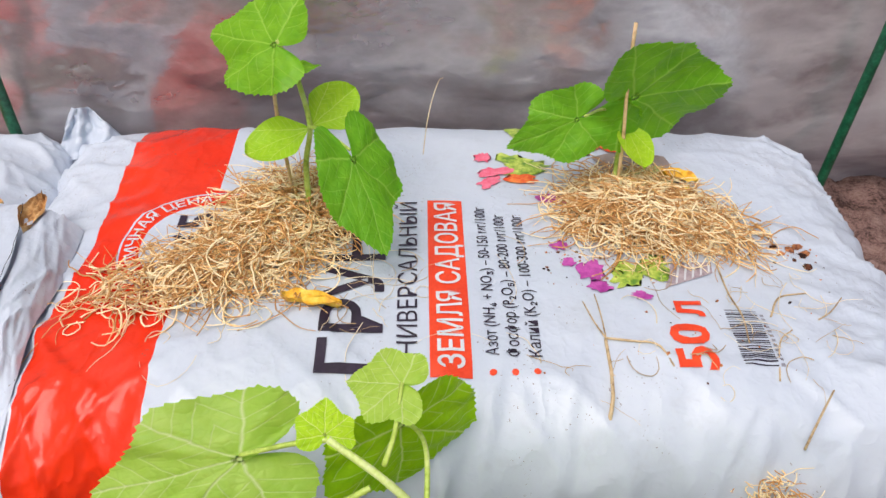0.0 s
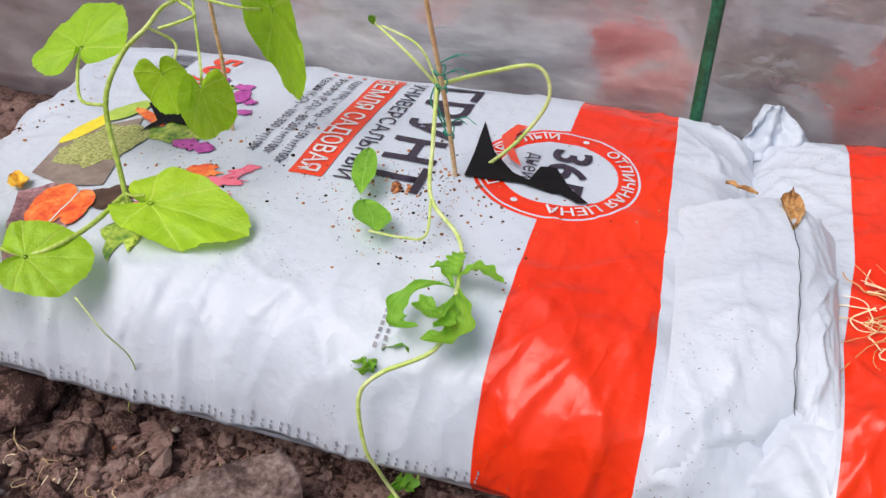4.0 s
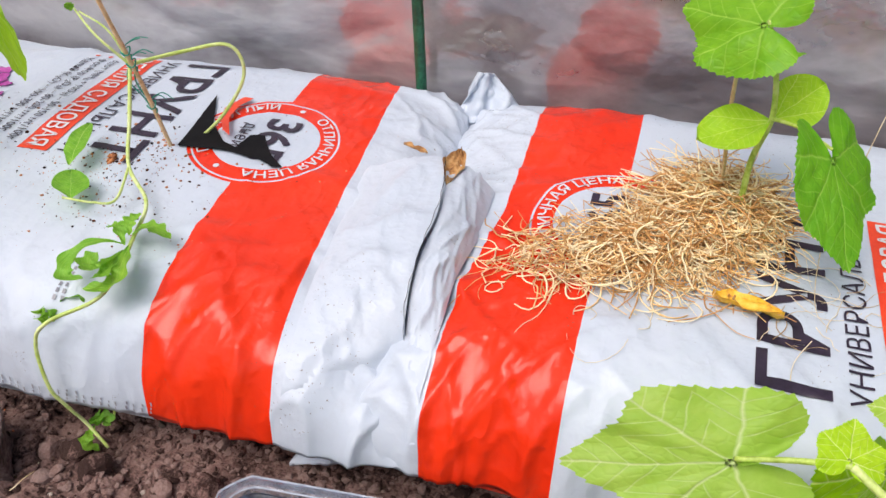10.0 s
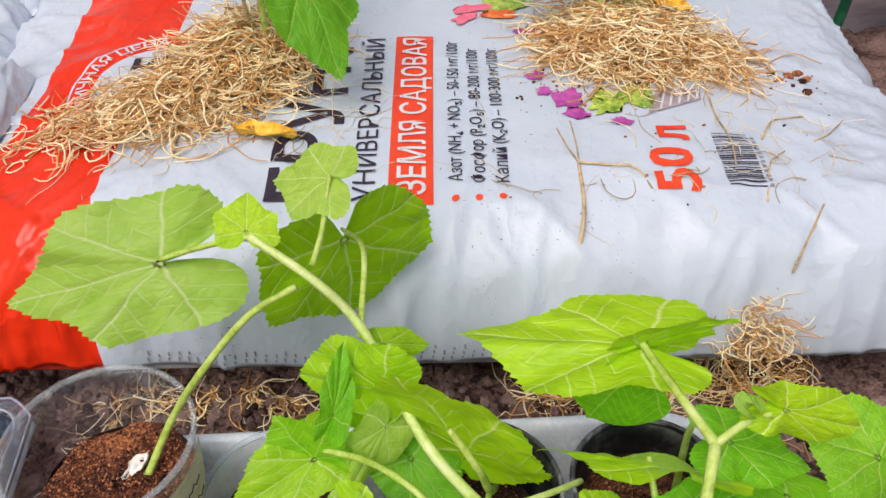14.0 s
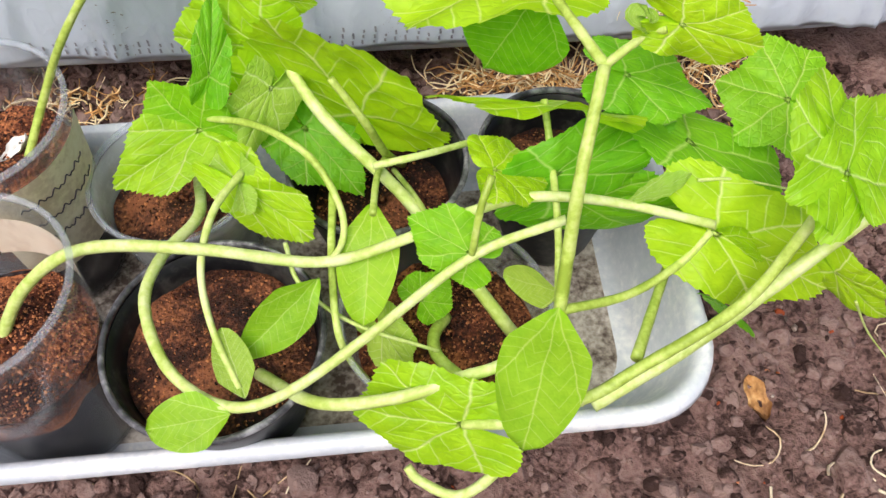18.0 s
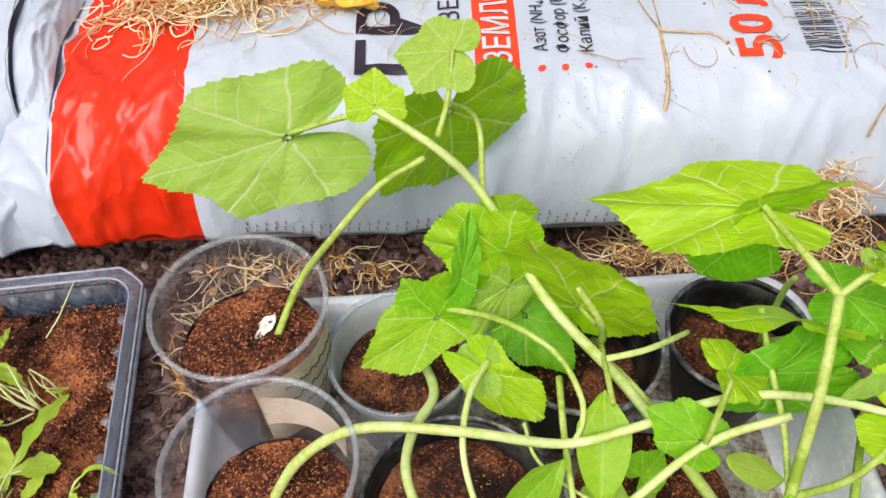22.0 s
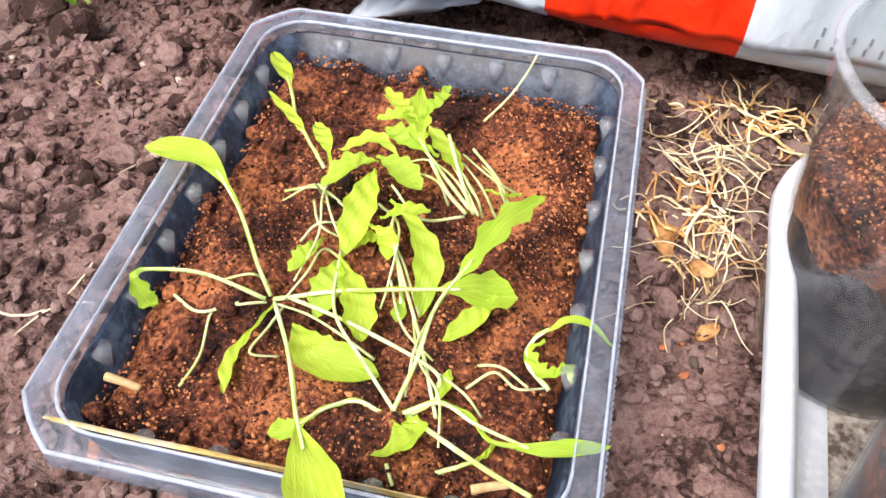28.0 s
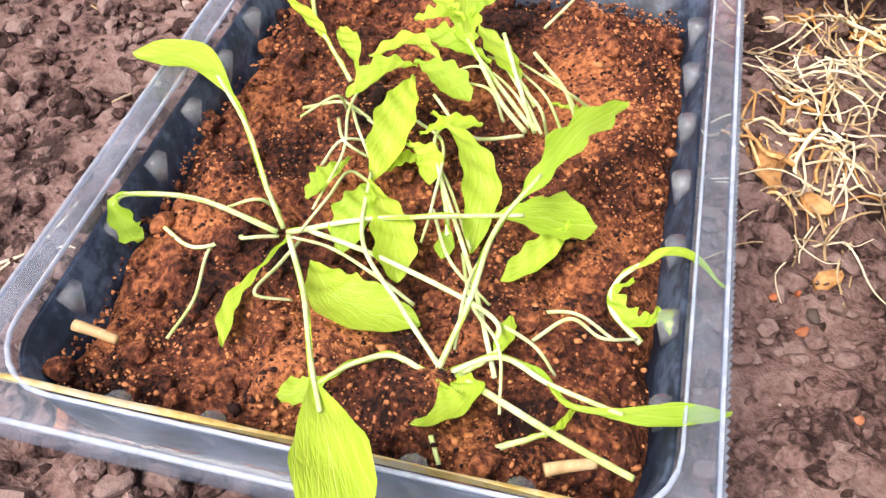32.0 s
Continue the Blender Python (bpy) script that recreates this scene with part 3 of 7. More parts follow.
# ---- soil bags ----
class Bag:
    def __init__(self, cx, cy, yaw, hl, hw, turned, du, dv, shear, seed, slip=0.0):
        self.c, self.yaw, self.hl, self.hw = np.array([cx, cy]), radians(yaw), hl, hw
        self.turned, self.du, self.dv, self.shear, self.seed, self.slip = turned, du, dv, shear, seed, slip

    def local(self, u, v):
        """From the print's place to the bag's own length and width."""
        u, v = np.asarray(u, float) + self.du, np.asarray(v, float) + self.dv
        return (-u, -v) if self.turned else (u, v)

    def design(self, p, q):
        p, q = np.asarray(p, float), np.asarray(q, float)
        return (-p - self.du, -q - self.dv) if self.turned else (p - self.du, q - self.dv)

    def height(self, p, q, top=True):
        P, Q = np.clip(p / self.hl, -1, 1), np.clip(q / self.hw, -1, 1)
        fr = np.where(Q < 0, (1 - np.abs(Q) ** 7) ** 0.5, (1 - np.abs(Q) ** 7) ** (1 / 2.6))
        pr = fr * (1 - np.abs(P) ** 6) ** (1 / 2.2)
        seam = 0.048 + 0.030 * (Q + 1)
        crown = 0.157 + 0.009 * Q + 0.005 * vn(p * 5, q * 6, self.seed)
        if top:
            return seam + (crown - seam) * pr
        low = (1 - np.abs(Q) ** 4) ** 0.5 * (1 - np.abs(P) ** 6) ** 0.5
        return seam * (1 - low) + 0.002

    def wrinkle(self, p, q):
        P, Q = p / self.hl, q / self.hw
        sd = self.seed
        front, end, back = np.clip((-Q - 0.35) / 0.6, 0, 1), np.clip((np.abs(P) - 0.62) / 0.34, 0, 1), np.clip((Q - 0.6) / 0.4, 0, 1)
        drape = (1 - np.abs(vn(p * 17 + q * 5, q * 5, sd + 1))) ** 3 * front * 0.0050 + (1 - np.abs(vn(p * 34 - q * 9, q * 10, sd + 2))) ** 3 * front * 0.0042
        fan = (1 - np.abs(vn(p * 7, q * 24 + p * 9, sd + 3))) ** 5 * end * 0.0045 + (1 - np.abs(vn(p * 16, q * 50 - p * 14, sd + 4))) ** 5 * end * 0.0034
        fold = (1 - np.abs(vn(p * 16 - q * 8, q * 12, sd + 6))) ** 3 * back * 0.004
        crease = (1 - np.abs(vn(p * 22 + q * 20, q * 14 - p * 6, sd + 9))) ** 5 * 0.0034 * (0.2 + front + end) + (1 - np.abs(vn(p * 34 - q * 30, q * 20 + p * 9, sd + 10))) ** 6 * 0.0022 * (0.15 + front + end)
        soft = crease + 0.0016 * vn(p * 9, q * 11, sd + 5) + 0.0007 * vn(p * 30, q * 33, sd + 7)
        red = np.clip(1 - np.abs(self.design(p, q)[0] + 0.285) / 0.075, 0, 1) ** 0.4 * (0.25 + 0.75 * np.clip(-Q + 0.1, 0, 1))
        tight = (1 - np.abs(vn(p * 26 + q * 17, q * 9 - p * 5, sd + 12))) ** 7 * 0.0048 + (1 - np.abs(vn(p * 21 - q * 24, q * 8, sd + 14))) ** 7 * 0.0042
        ends = np.clip((np.abs(P) - 0.80) / 0.18, 0, 1)
        return drape + fan + fold + soft + tight * np.maximum(red, 0.7 * ends)

    def to_world(self, p, q, z):
        s = p + self.shear * q * np.abs(p / self.hl) ** 3
        c, sn = math.cos(self.yaw), math.sin(self.yaw)
        return np.stack([self.c[0] + s * c - q * sn, self.c[1] + s * sn + q * c, z], -1)

    def on(self, p, q, off=0.0):
        """The skin's point at (p, q), lifted off it by off."""
        p, q = np.asarray(p, float), np.asarray(q, float)
        e = 0.002
        h = self.height(p, q)
        hx, hy = (self.height(p + e, q) - self.height(p - e, q)) / (2 * e), (self.height(p, q + e) - self.height(p, q - e)) / (2 * e)
        hx, hy = np.clip(hx, -4, 4), np.clip(hy, -4, 4)
        k = 1 / np.sqrt(1 + hx**2 + hy**2)
        d = self.wrinkle(p, q) + off
        return self.to_world(p - hx * k * d, q - hy * k * d, h + k * d)

    def print_at(self, u, v, off=0.0011):
        p, q = self.local(u, v)
        return self.on(p, q, off)

    def skin(self, parent):
        tau = np.linspace(-1, 1, 250)
        ease = lambda t, k: np.sign(t) * (1 - (1 - np.abs(t)) ** k)
        ps, qs = self.hl * ease(tau, 1.5), self.hw * ease(np.linspace(-1, 1, 150), 1.9)
        P, Q = np.meshgrid(ps, qs)
        top = self.on(P, Q).reshape(-1, 3)
        bot = self.to_world(P, Q, self.height(P, Q, False)).reshape(-1, 3)
        n, cols, rows = len(top), len(ps), len(qs)
        f = grid_faces(rows, cols)
        f2 = [tuple(i + n for i in q[::-1]) for q in f]
        rim = list(range(cols)) + [i * cols + cols - 1 for i in range(1, rows)] + [(rows - 1) * cols + j for j in range(cols - 2, -1, -1)] + [i * cols for i in range(rows - 2, 0, -1)]
        f3 = [(rim[(i + 1) % len(rim)], rim[i], rim[i] + n, rim[(i + 1) % len(rim)] + n) for i in range(len(rim))]
        U, V = self.design(P, Q)
        U = U + self.slip * np.clip(-Q / self.hw / 0.5, 0, 1)
        uv = np.c_[U.ravel(), V.ravel()]
        return mesh_object("bag_skin", np.r_[top, bot], f + f2 + f3, M_BAG, parent, uvs=np.r_[uv, uv])


BAG_A = Bag(0.205, 0.848, 5.2, 0.402, 0.222, False, 0.0115, 0.008, -0.04, 2, 0.0105)
BAG_B = Bag(-0.548, 0.757, 8.0, 0.378, 0.222, True, 0.043, -0.024, -0.10, 40)
bag_a = empty("soil_bag", "white plastic soil bag with red band, straw mulch on top", "bag", "soil bags")
bag_b = empty("soil_bag", "white and red plastic soil bag with torn planting holes", "bag", "soil bags")
BAG_A.skin(bag_a)
BAG_B.skin(bag_b)


# ---- printing on the bags ----
def text_mesh(body, bold):
    cu = bpy.data.curves.new("t", "FONT")
    cu.body, cu.resolution_u, cu.offset = body, 3, bold
    ob = new("t", cu)
    me = bpy.data.meshes.new_from_object(ob.evaluated_get(bpy.context.evaluated_depsgraph_get()))
    bpy.data.objects.remove(ob)
    bpy.data.curves.remove(cu)
    bm = bmesh.new()
    bm.from_mesh(me)
    bpy.data.meshes.remove(me)
    return bm


def lay_text(bag, body, u_top, u_base, v0, v1, material, parent, bold=0.0, name="lettering", arc=None, off=0.0013):
    """Lettering across the bag: it reads along v, its head towards u_top. arc: (cu, cv, radius, start angle, sweep), on a circle."""
    bm = text_mesh(body, bold)
    bmesh.ops.triangulate(bm, faces=bm.faces)
    xs, ys = [v.co.x for v in bm.verts], [v.co.y for v in bm.verts]
    x0, x1, y0, y1 = min(xs), max(xs), max(0, min(ys)) if min(ys) > -0.3 else min(ys), max(ys)
    y0, y1 = 0.0, 0.729
    sx = abs(v1 - v0) / (x1 - x0)
    for _ in range(2):
        long = [e for e in bm.edges if e.calc_length() * max(sx, abs(u_base - u_top) / (y1 - y0)) > 0.012]
        if long:
            bmesh.ops.subdivide_edges(bm, edges=long, cuts=1, use_grid_fill=False)
            bmesh.ops.triangulate(bm, faces=bm.faces)
    co = np.array([v.co[:] for v in bm.verts])
    a, b = (co[:, 0] - x0) / (x1 - x0), (co[:, 1] - y0) / (y1 - y0)
    if arc:
        cu_, cv_, r, st, sw = arc
        w = np.radians(st + sw * a)
        rr = r + b * (u_base - u_top)
        U, V = cu_ - rr * np.cos(w), cv_ + rr * np.sin(w)
    else:
        U, V = u_base + b * (u_top - u_base), v0 + a * (v1 - v0)
    W = bag.print_at(U, V, off)
    for v, w in zip(bm.verts, W):
        v.co = w
    return part(name, bm, material, parent, smooth=False)


def lay_patch(bag, outline, material, parent, name="printed_patch", off=0.0008, rings=4, label=""):
    """A printed shape: outline of (u, v) round its middle."""
    o = np.array(outline)
    c = o.mean(0)
    pts = np.concatenate([[c]] + [c + (o - c) * k / rings for k in range(1, rings + 1)])
    n = len(o)
    f = [(0, 1 + i, 1 + (i + 1) % n) for i in range(n)]
    f += [(1 + r * n + i, 1 + (r + 1) * n + i, 1 + (r + 1) * n + (i + 1) % n, 1 + r * n + (i + 1) % n) for r in range(rings - 1) for i in range(n)]
    return mesh_object(name, bag.print_at(pts[:, 0], pts[:, 1], off), f, material, parent, label)


def lay_rect(bag, u0, u1, v0, v1, material, parent, name, off=0.0008):
    nu, nv = max(2, int(abs(u1 - u0) / 0.006) + 2), max(2, int(abs(v1 - v0) / 0.006) + 2)
    U, V = np.meshgrid(np.linspace(u0, u1, nu), np.linspace(v0, v1, nv))
    return mesh_object(name, bag.print_at(U.ravel(), V.ravel(), off), grid_faces(nv, nu), material, parent)


def blob(u, v, ru, rv, turn=0, jag=0.0, n=22, seed=0):
    rs = np.random.RandomState(seed)
    w = np.linspace(0, 2 * math.pi, n, endpoint=False)
    k = 1 + jag * (rs.rand(n) - 0.5) * 2
    x, y = ru * np.cos(w) * k, rv * np.sin(w) * k
    c, s = math.cos(radians(turn)), math.sin(radians(turn))
    return np.c_[u + x * c - y * s, v + x * s + y * c]


def print_bag(bag, parent, tu, tv):
    """tu, tv: how far the lettering stands off its usual place."""
    bag.du += tu * 1.0
    bag.dv += tv * 1.0
    lay_text(bag, "ГРУНТ", -0.1115, -0.0640, -0.165, 0.048, M_INK, parent, 0.018)
    lay_text(bag, "УНИВЕРСАЛЬНЫЙ", -0.0520, -0.0360, -0.165, 0.045, M_INK, parent)
    lay_rect(bag, -0.0265, 0.0052, -0.1675, 0.048, M_RED, parent, "red_panel")
    lay_text(bag, "ЗЕМЛЯ САДОВАЯ", -0.0205, -0.0005, -0.161, 0.043, M_WHITE, parent, 0.012, off=0.0019)
    for i, (body, v1) in enumerate((("Азот (NH₄ + NO₃) – 50-150 мг/100г", 0.0375), ("Фосфор (P₂O₅) – 80-200 мг/100г", 0.026), ("Калий (K₂O) – 100-300 мг/100г", 0.025))):
        u = 0.0205 + 0.0165 * i
        lay_patch(bag, blob(u, -0.1630, 0.0027, 0.0027, n=14), M_RED, parent, "bullet", rings=1)
        lay_text(bag, body, u - 0.0048, u + 0.0052, -0.150, v1, M_INK, parent, 0.004)
    lay_text(bag, "50", 0.1600, 0.1900, -0.1625, -0.116, M_RED, parent, 0.03)
    lay_text(bag, "л", 0.1660, 0.1930, -0.108, -0.090, M_RED, parent, 0.03)
    # barcode: bars only, its figures as short strokes
    rs = np.random.RandomState(4)
    v = -0.158
    while v < -0.101:
        w = rs.choice([0.0004, 0.0007, 0.0010, 0.0014])
        lay_rect(bag, 0.2105, 0.2365, v, v + w, M_INK, parent, "barcode_bar")
        v += w + rs.choice([0.0009, 0.0016, 0.0022])
    for k in range(12):
        lay_rect(bag, 0.2385, 0.2415, -0.158 + k * 0.0047, -0.1555 + k * 0.0047, M_GREY, parent, "figure_bar")
    bag.du -= tu
    bag.dv -= tv
    # ring and what is written in it
    cu, cv = RING
    for body, st, sw in (("ОТЛИЧНАЯ ЦЕНА", -52, 142), ("КРУГЛЫЙ", -172, 72), ("ГОД", 142, 32)):
        lay_text(bag, body, 0, 0.0105, 0, 0.053 * math.pi * sw / 180, M_WHITE, parent, 0.012, arc=(cu, cv, 0.0560, st, sw))
    for w in (116, -76):
        lay_patch(bag, blob(cu - 0.061 * math.cos(radians(w)), cv + 0.061 * math.sin(radians(w)), 0.003, 0.003, n=14), M_WHITE, parent, "dot", rings=1)
    lay_text(bag, "365", cu - 0.026, cu + 0.009, cv - 0.037, cv + 0.037, M_INK, parent, 0.025)
    lay_text(bag, "дней", cu + 0.016, cu + 0.030, cv - 0.021, cv + 0.021, M_INK, parent)


print_bag(BAG_A, bag_a, -0.0115, -0.008)
print_bag(BAG_B, bag_b, -0.021, 0.014)


# ---- white tray ----
TRAY = pose(0.2316, 0.4494, 0, 0, 0, 7.35)


def rounded(w, d, r, n=8):
    """A rounded rectangle's outline, w by d, round the origin."""
    out = []
    for cx, cy, a in ((w / 2 - r, d / 2 - r, 0), (-w / 2 + r, d / 2 - r, 90), (-w / 2 + r, -d / 2 + r, 180), (w / 2 - r, -d / 2 + r, 270)):
        out += [(cx + r * math.cos(radians(a + 90 * k / n)), cy + r * math.sin(radians(a + 90 * k / n))) for k in range(n + 1)]
    return out


def shell(levels, m, n=8):
    """A dish from rounded outlines: rows of (width, depth, corner radius, height). The last one is closed."""
    v, k = [], 0
    for w, d, r, z in levels:
        o = rounded(w, d, r, n)
        k = len(o)
        v += [m @ Vector((x, y, z)) for x, y in o]
    f = grid_faces(len(levels), k, True)
    f.append(tuple((len(levels) - 1) * k + i for i in range(k)))
    return v, f


tray = empty("plant_tray", "shallow white plastic tray on the soil, full of pots", "tray")
v, f = shell([(w - 0.0206, d - 0.0335, r, z * 1.24) for w, d, r, z in ((0.385, 0.212, 0.03, 0.004), (0.412, 0.238, 0.040, 0.038), (0.420, 0.246, 0.043, 0.042), (0.425, 0.251, 0.044, 0.0465), (0.423, 0.249, 0.043, 0.0515), (0.416, 0.242, 0.041, 0.0535), (0.408, 0.234, 0.038, 0.0515), (0.402, 0.228, 0.036, 0.046), (0.372, 0.200, 0.028, 0.0085), (0.36, 0.19, 0.024, 0.0075))], TRAY)
mesh_object("tray_body", v, f, M_TRAY, tray)
v, f = shell([(0.33, 0.150, 0.03, 0.0101), (0.32, 0.14, 0.03, 0.0106)], TRAY)
mesh_object("tray_silt", v, f, M_DIRT, tray, "grey dried soil on the tray's bottom")


# ---- pots ----
def soil_disc(cx, cy, r, z, parent, seed, material=M_PEAT, dome=0.006, crumbs=2300):
    n, m = 14, 44
    v, f = [(cx, cy, z + dome)], []
    for i in range(1, n + 1):
        for k in range(m):
            w, rr = 2 * math.pi * k / m, r * i / n
            x, y = cx + rr * math.cos(w), cy + rr * math.sin(w)
            v.append((x, y, z + dome * (1 - (i / n) ** 2) + 0.0035 * float(fbm(x * 70, y * 70, seed, 3))))
    for k in range(m):
        f.append((0, 1 + k, 1 + (k + 1) % m))
    f += [tuple(1 + j for j in q) for q in grid_faces(n, m, True)]
    mesh_object("potting_soil", v, f, material, parent, "brown fibrous peat soil")
    rs, h = np.random.RandomState(seed), Heap()
    for _ in range(crumbs):
        a, q = rs.rand() * 6.283, math.sqrt(rs.rand()) * 0.97
        x, y = cx + r * q * math.cos(a), cy + r * q * math.sin(a)
        lv, lf = lump(rs, 0.00030 + 0.0006 * rs.rand() ** 3, False, 0.7, 0.45)
        h.add(lv + (x, y, z + dome * (1 - q * q) + 0.0035 * float(fbm(x * 70, y * 70, seed, 3)) + 0.0005), lf)
    tagged(h.make("crumb_layer", M_CRUMB, parent), kind="stuff")


def cup(cx, cy, r, h, kind, fill, seed, label, tilt=0.0):
    """A round pot; kind: clear, milky or black."""
    mat, rimmat = {"clear": (M_CLEAR, M_RIM), "milky": (M_MILKY, M_RIM), "black": (M_BLACK, M_SCUFF)}[kind]
    ob = empty("plant_pot", label, "pot", "pots in the tray")
    z0, t = 0.0115, 0.0011
    rb = r * (0.60 if kind == "black" else 0.74)
    rad = lambda z: rb + (r - rb) * (z - z0) / (h - z0)
    wall = [(0.001, z0), (rb - 0.004, z0), (rb, z0 + 0.004)] + [(rad(z), z) for z in np.linspace(z0 + 0.01, h - 0.003, 8)]
    wall += [(rad(z) - t, z) for z in np.linspace(h - 0.003, z0 + 0.01, 8)] + [(rb - t, z0 + 0.005), (rb - 0.006, z0 + 0.002), (0.001, z0 + 0.002)]
    v, f = lathe(wall, 64, (cx, cy, 0))
    mesh_object("pot_wall", v, f, mat, ob).visible_shadow = kind != "clear"
    ring = [(r + 0.0016 * math.cos(a), h - 0.001 + 0.0022 * math.sin(a)) for a in np.linspace(0, 2 * math.pi, 9)]
    v, f = lathe(ring, 64, (cx, cy, 0))
    mesh_object("pot_rim", v, f, rimmat, ob).visible_shadow = kind != "clear"
    if kind != "black":
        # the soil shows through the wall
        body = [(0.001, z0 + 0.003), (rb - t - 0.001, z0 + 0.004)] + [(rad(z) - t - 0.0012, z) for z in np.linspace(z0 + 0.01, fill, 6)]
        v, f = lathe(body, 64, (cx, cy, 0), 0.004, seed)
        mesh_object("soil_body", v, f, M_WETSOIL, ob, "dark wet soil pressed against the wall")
        n, low = 72, fill - (0.022 if kind == "clear" else 0.006)
        v = []
        for i in range(5):
            for k in range(n):
                a = 2 * math.pi * k / n
                z = low + 0.009 * float(vn(3 * math.cos(a), 3 * math.sin(a), seed)) + (fill + 0.0005 - low) * i / 4
                z = min(z, fill + 0.0005)
                v.append((cx + (rad(z) - t - 0.0008) * math.cos(a), cy + (rad(z) - t - 0.0008) * math.sin(a), z))
        mesh_object("soil_band", v, grid_faces(5, n, True), M_PEAT, ob, "drier brown upper soil")
    wet = kind != "clear"
    soil_disc(cx, cy, rad(fill) - t - 0.0005, fill, ob, seed, M_DAMP if wet else M_PEAT, 0.006, 800 if wet else 2300)
    return ob


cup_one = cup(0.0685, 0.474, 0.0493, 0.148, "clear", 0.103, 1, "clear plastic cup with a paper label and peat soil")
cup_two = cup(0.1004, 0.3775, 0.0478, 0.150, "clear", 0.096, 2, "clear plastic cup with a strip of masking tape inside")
cup_milky = cup(0.1565, 0.4795, 0.0441, 0.0975, "milky", 0.071, 3, "translucent white plastic pot with dark soil")
cup_front = cup(0.1966, 0.3835, 0.0515, 0.100, "black", 0.082, 4, "black plastic pot with a grey scuffed rim")
cup_back = cup(0.2660, 0.4835, 0.0465, 0.107, "black", 0.068, 5, "deep black plastic pot with reddish peat soil")
cup_corner = cup(0.3620, 0.5030, 0.0430, 0.096, "black", 0.070, 6, "black plastic pot with a squash plant")
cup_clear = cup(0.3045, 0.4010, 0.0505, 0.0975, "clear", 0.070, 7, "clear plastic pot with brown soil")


def curved_label(name, ob, cx, cy, r0, r1, z0, z1, a0, a1, material, label):
    n, v = 20, []
    for i, z in enumerate(np.linspace(z0, z1, 6)):
        r = r0 + (r1 - r0) * i / 5
        for a in np.linspace(radians(a0), radians(a1), n):
            v.append((cx + r * math.cos(a), cy + r * math.sin(a), z))
    return mesh_object(name, v, grid_faces(6, n), material, ob, label)


# ---- seedling container ----
BOX = pose(-0.1172, 0.4360, 0, 0, 0, 10.48)
box = empty("seedling_container", "dark plastic food container with a clear flanged rim, full of peat", "container")
BW, BD, BH = 0.1925, 0.2485, 0.0470
v, f = shell([(BW - 0.045, BD - 0.045, 0.014, 0.002), (BW - 0.030, BD - 0.030, 0.018, 0.012), (BW - 0.020, BD - 0.020, 0.020, BH - 0.004), (BW - 0.023, BD - 0.023, 0.019, BH - 0.004), (BW - 0.034, BD - 0.034, 0.017, 0.014), (BW - 0.05, BD - 0.05, 0.012, 0.005)], BOX, 6)
mesh_object("container_body", v, f, M_NAVY, box, "glossy dark blue-black plastic")


def chamfered(w, d, c, r, k, n=6):
    """A rounded outline whose corners are partly cut off straight: k from 0, round, to 1, cut."""
    o = rounded(w, d, r, n)
    out = []
    for q, (sx, sy) in enumerate(((1, 1), (-1, 1), (-1, -1), (1, -1))):
        e0, e1 = Vector((sx * w / 2, sy * (d / 2 - c))), Vector((sx * (w / 2 - c), sy * d / 2))
        if sx * sy < 0:
            e0, e1 = e1, e0
        for i in range(n + 1):
            out.append(tuple(Vector(o[q * (n + 1) + i]).lerp(e0.lerp(e1, i / n), k)))
    return out


v = []
LEVELS = ((-0.0210, 0, -0.006), (-0.0190, 0, 0), (-0.0170, 0.1, 0.0012), (-0.0060, 0.5, 0.0018), (-0.0020, 0.75, 0.0012), (0, 0.85, -0.001), (0.001, 0.85, -0.008), (-0.0005, 0.85, -0.008), (-0.0015, 0.8, -0.002))
for e, k, z in LEVELS:
    v += [BOX @ Vector((x, y, BH + z)) for x, y in chamfered(BW + e, BD + e, 0.017, 0.0200 + 0.2 * max(0, e + 0.02), k)]
mesh_object("container_rim", v, grid_faces(len(LEVELS), 28, True), M_FLANGE, box, "clear flanged plastic rim")
for e, k, z, r in ((-0.0185, 0, 0.0010, 0.0009), (-0.0012, 0.82, 0.0008, 0.0011)):
    loop = [BOX @ Vector((x, y, BH + z)) for x, y in chamfered(BW + e, BD + e, 0.017, 0.0200 + 0.2 * max(0, e + 0.02), k)]
    v = []
    for i, p in enumerate(loop):
        for g in range(6):
            a = g * math.pi / 3
            out = (p - BOX.translation).normalized()
            v.append(p + Vector((out.x * r * math.cos(a), out.y * r * math.cos(a), r * math.sin(a))))
    f = [(i * 6 + g, i * 6 + (g + 1) % 6, (i + 1) % 28 * 6 + (g + 1) % 6, (i + 1) % 28 * 6 + g) for i in range(28) for g in range(6)]
    mesh_object("rim_lip", v, f, M_LIP, box, "bright moulded edge")
h = Heap()
for k in range(88):
    y = -BD / 2 + 0.022 + (BD - 0.044) * k / 87
    x = BW / 2 + 0.0006
    h.add([BOX @ Vector(q) for q in ((x, y - 0.0009, BH - 0.001), (x, y + 0.0009, BH - 0.001), (x + 0.0011, y, BH - 0.001), (x, y - 0.0009, BH - 0.006), (x, y + 0.0009, BH - 0.006), (x + 0.0011, y, BH - 0.006))], [(0, 1, 2), (0, 2, 5, 3), (2, 1, 4, 5)])
tagged(h.make("milled_edge", M_LIP, box), "fine milled side edge", kind="stuff")
SZ = 0.0320
nx, ny = 84, 108
v = []
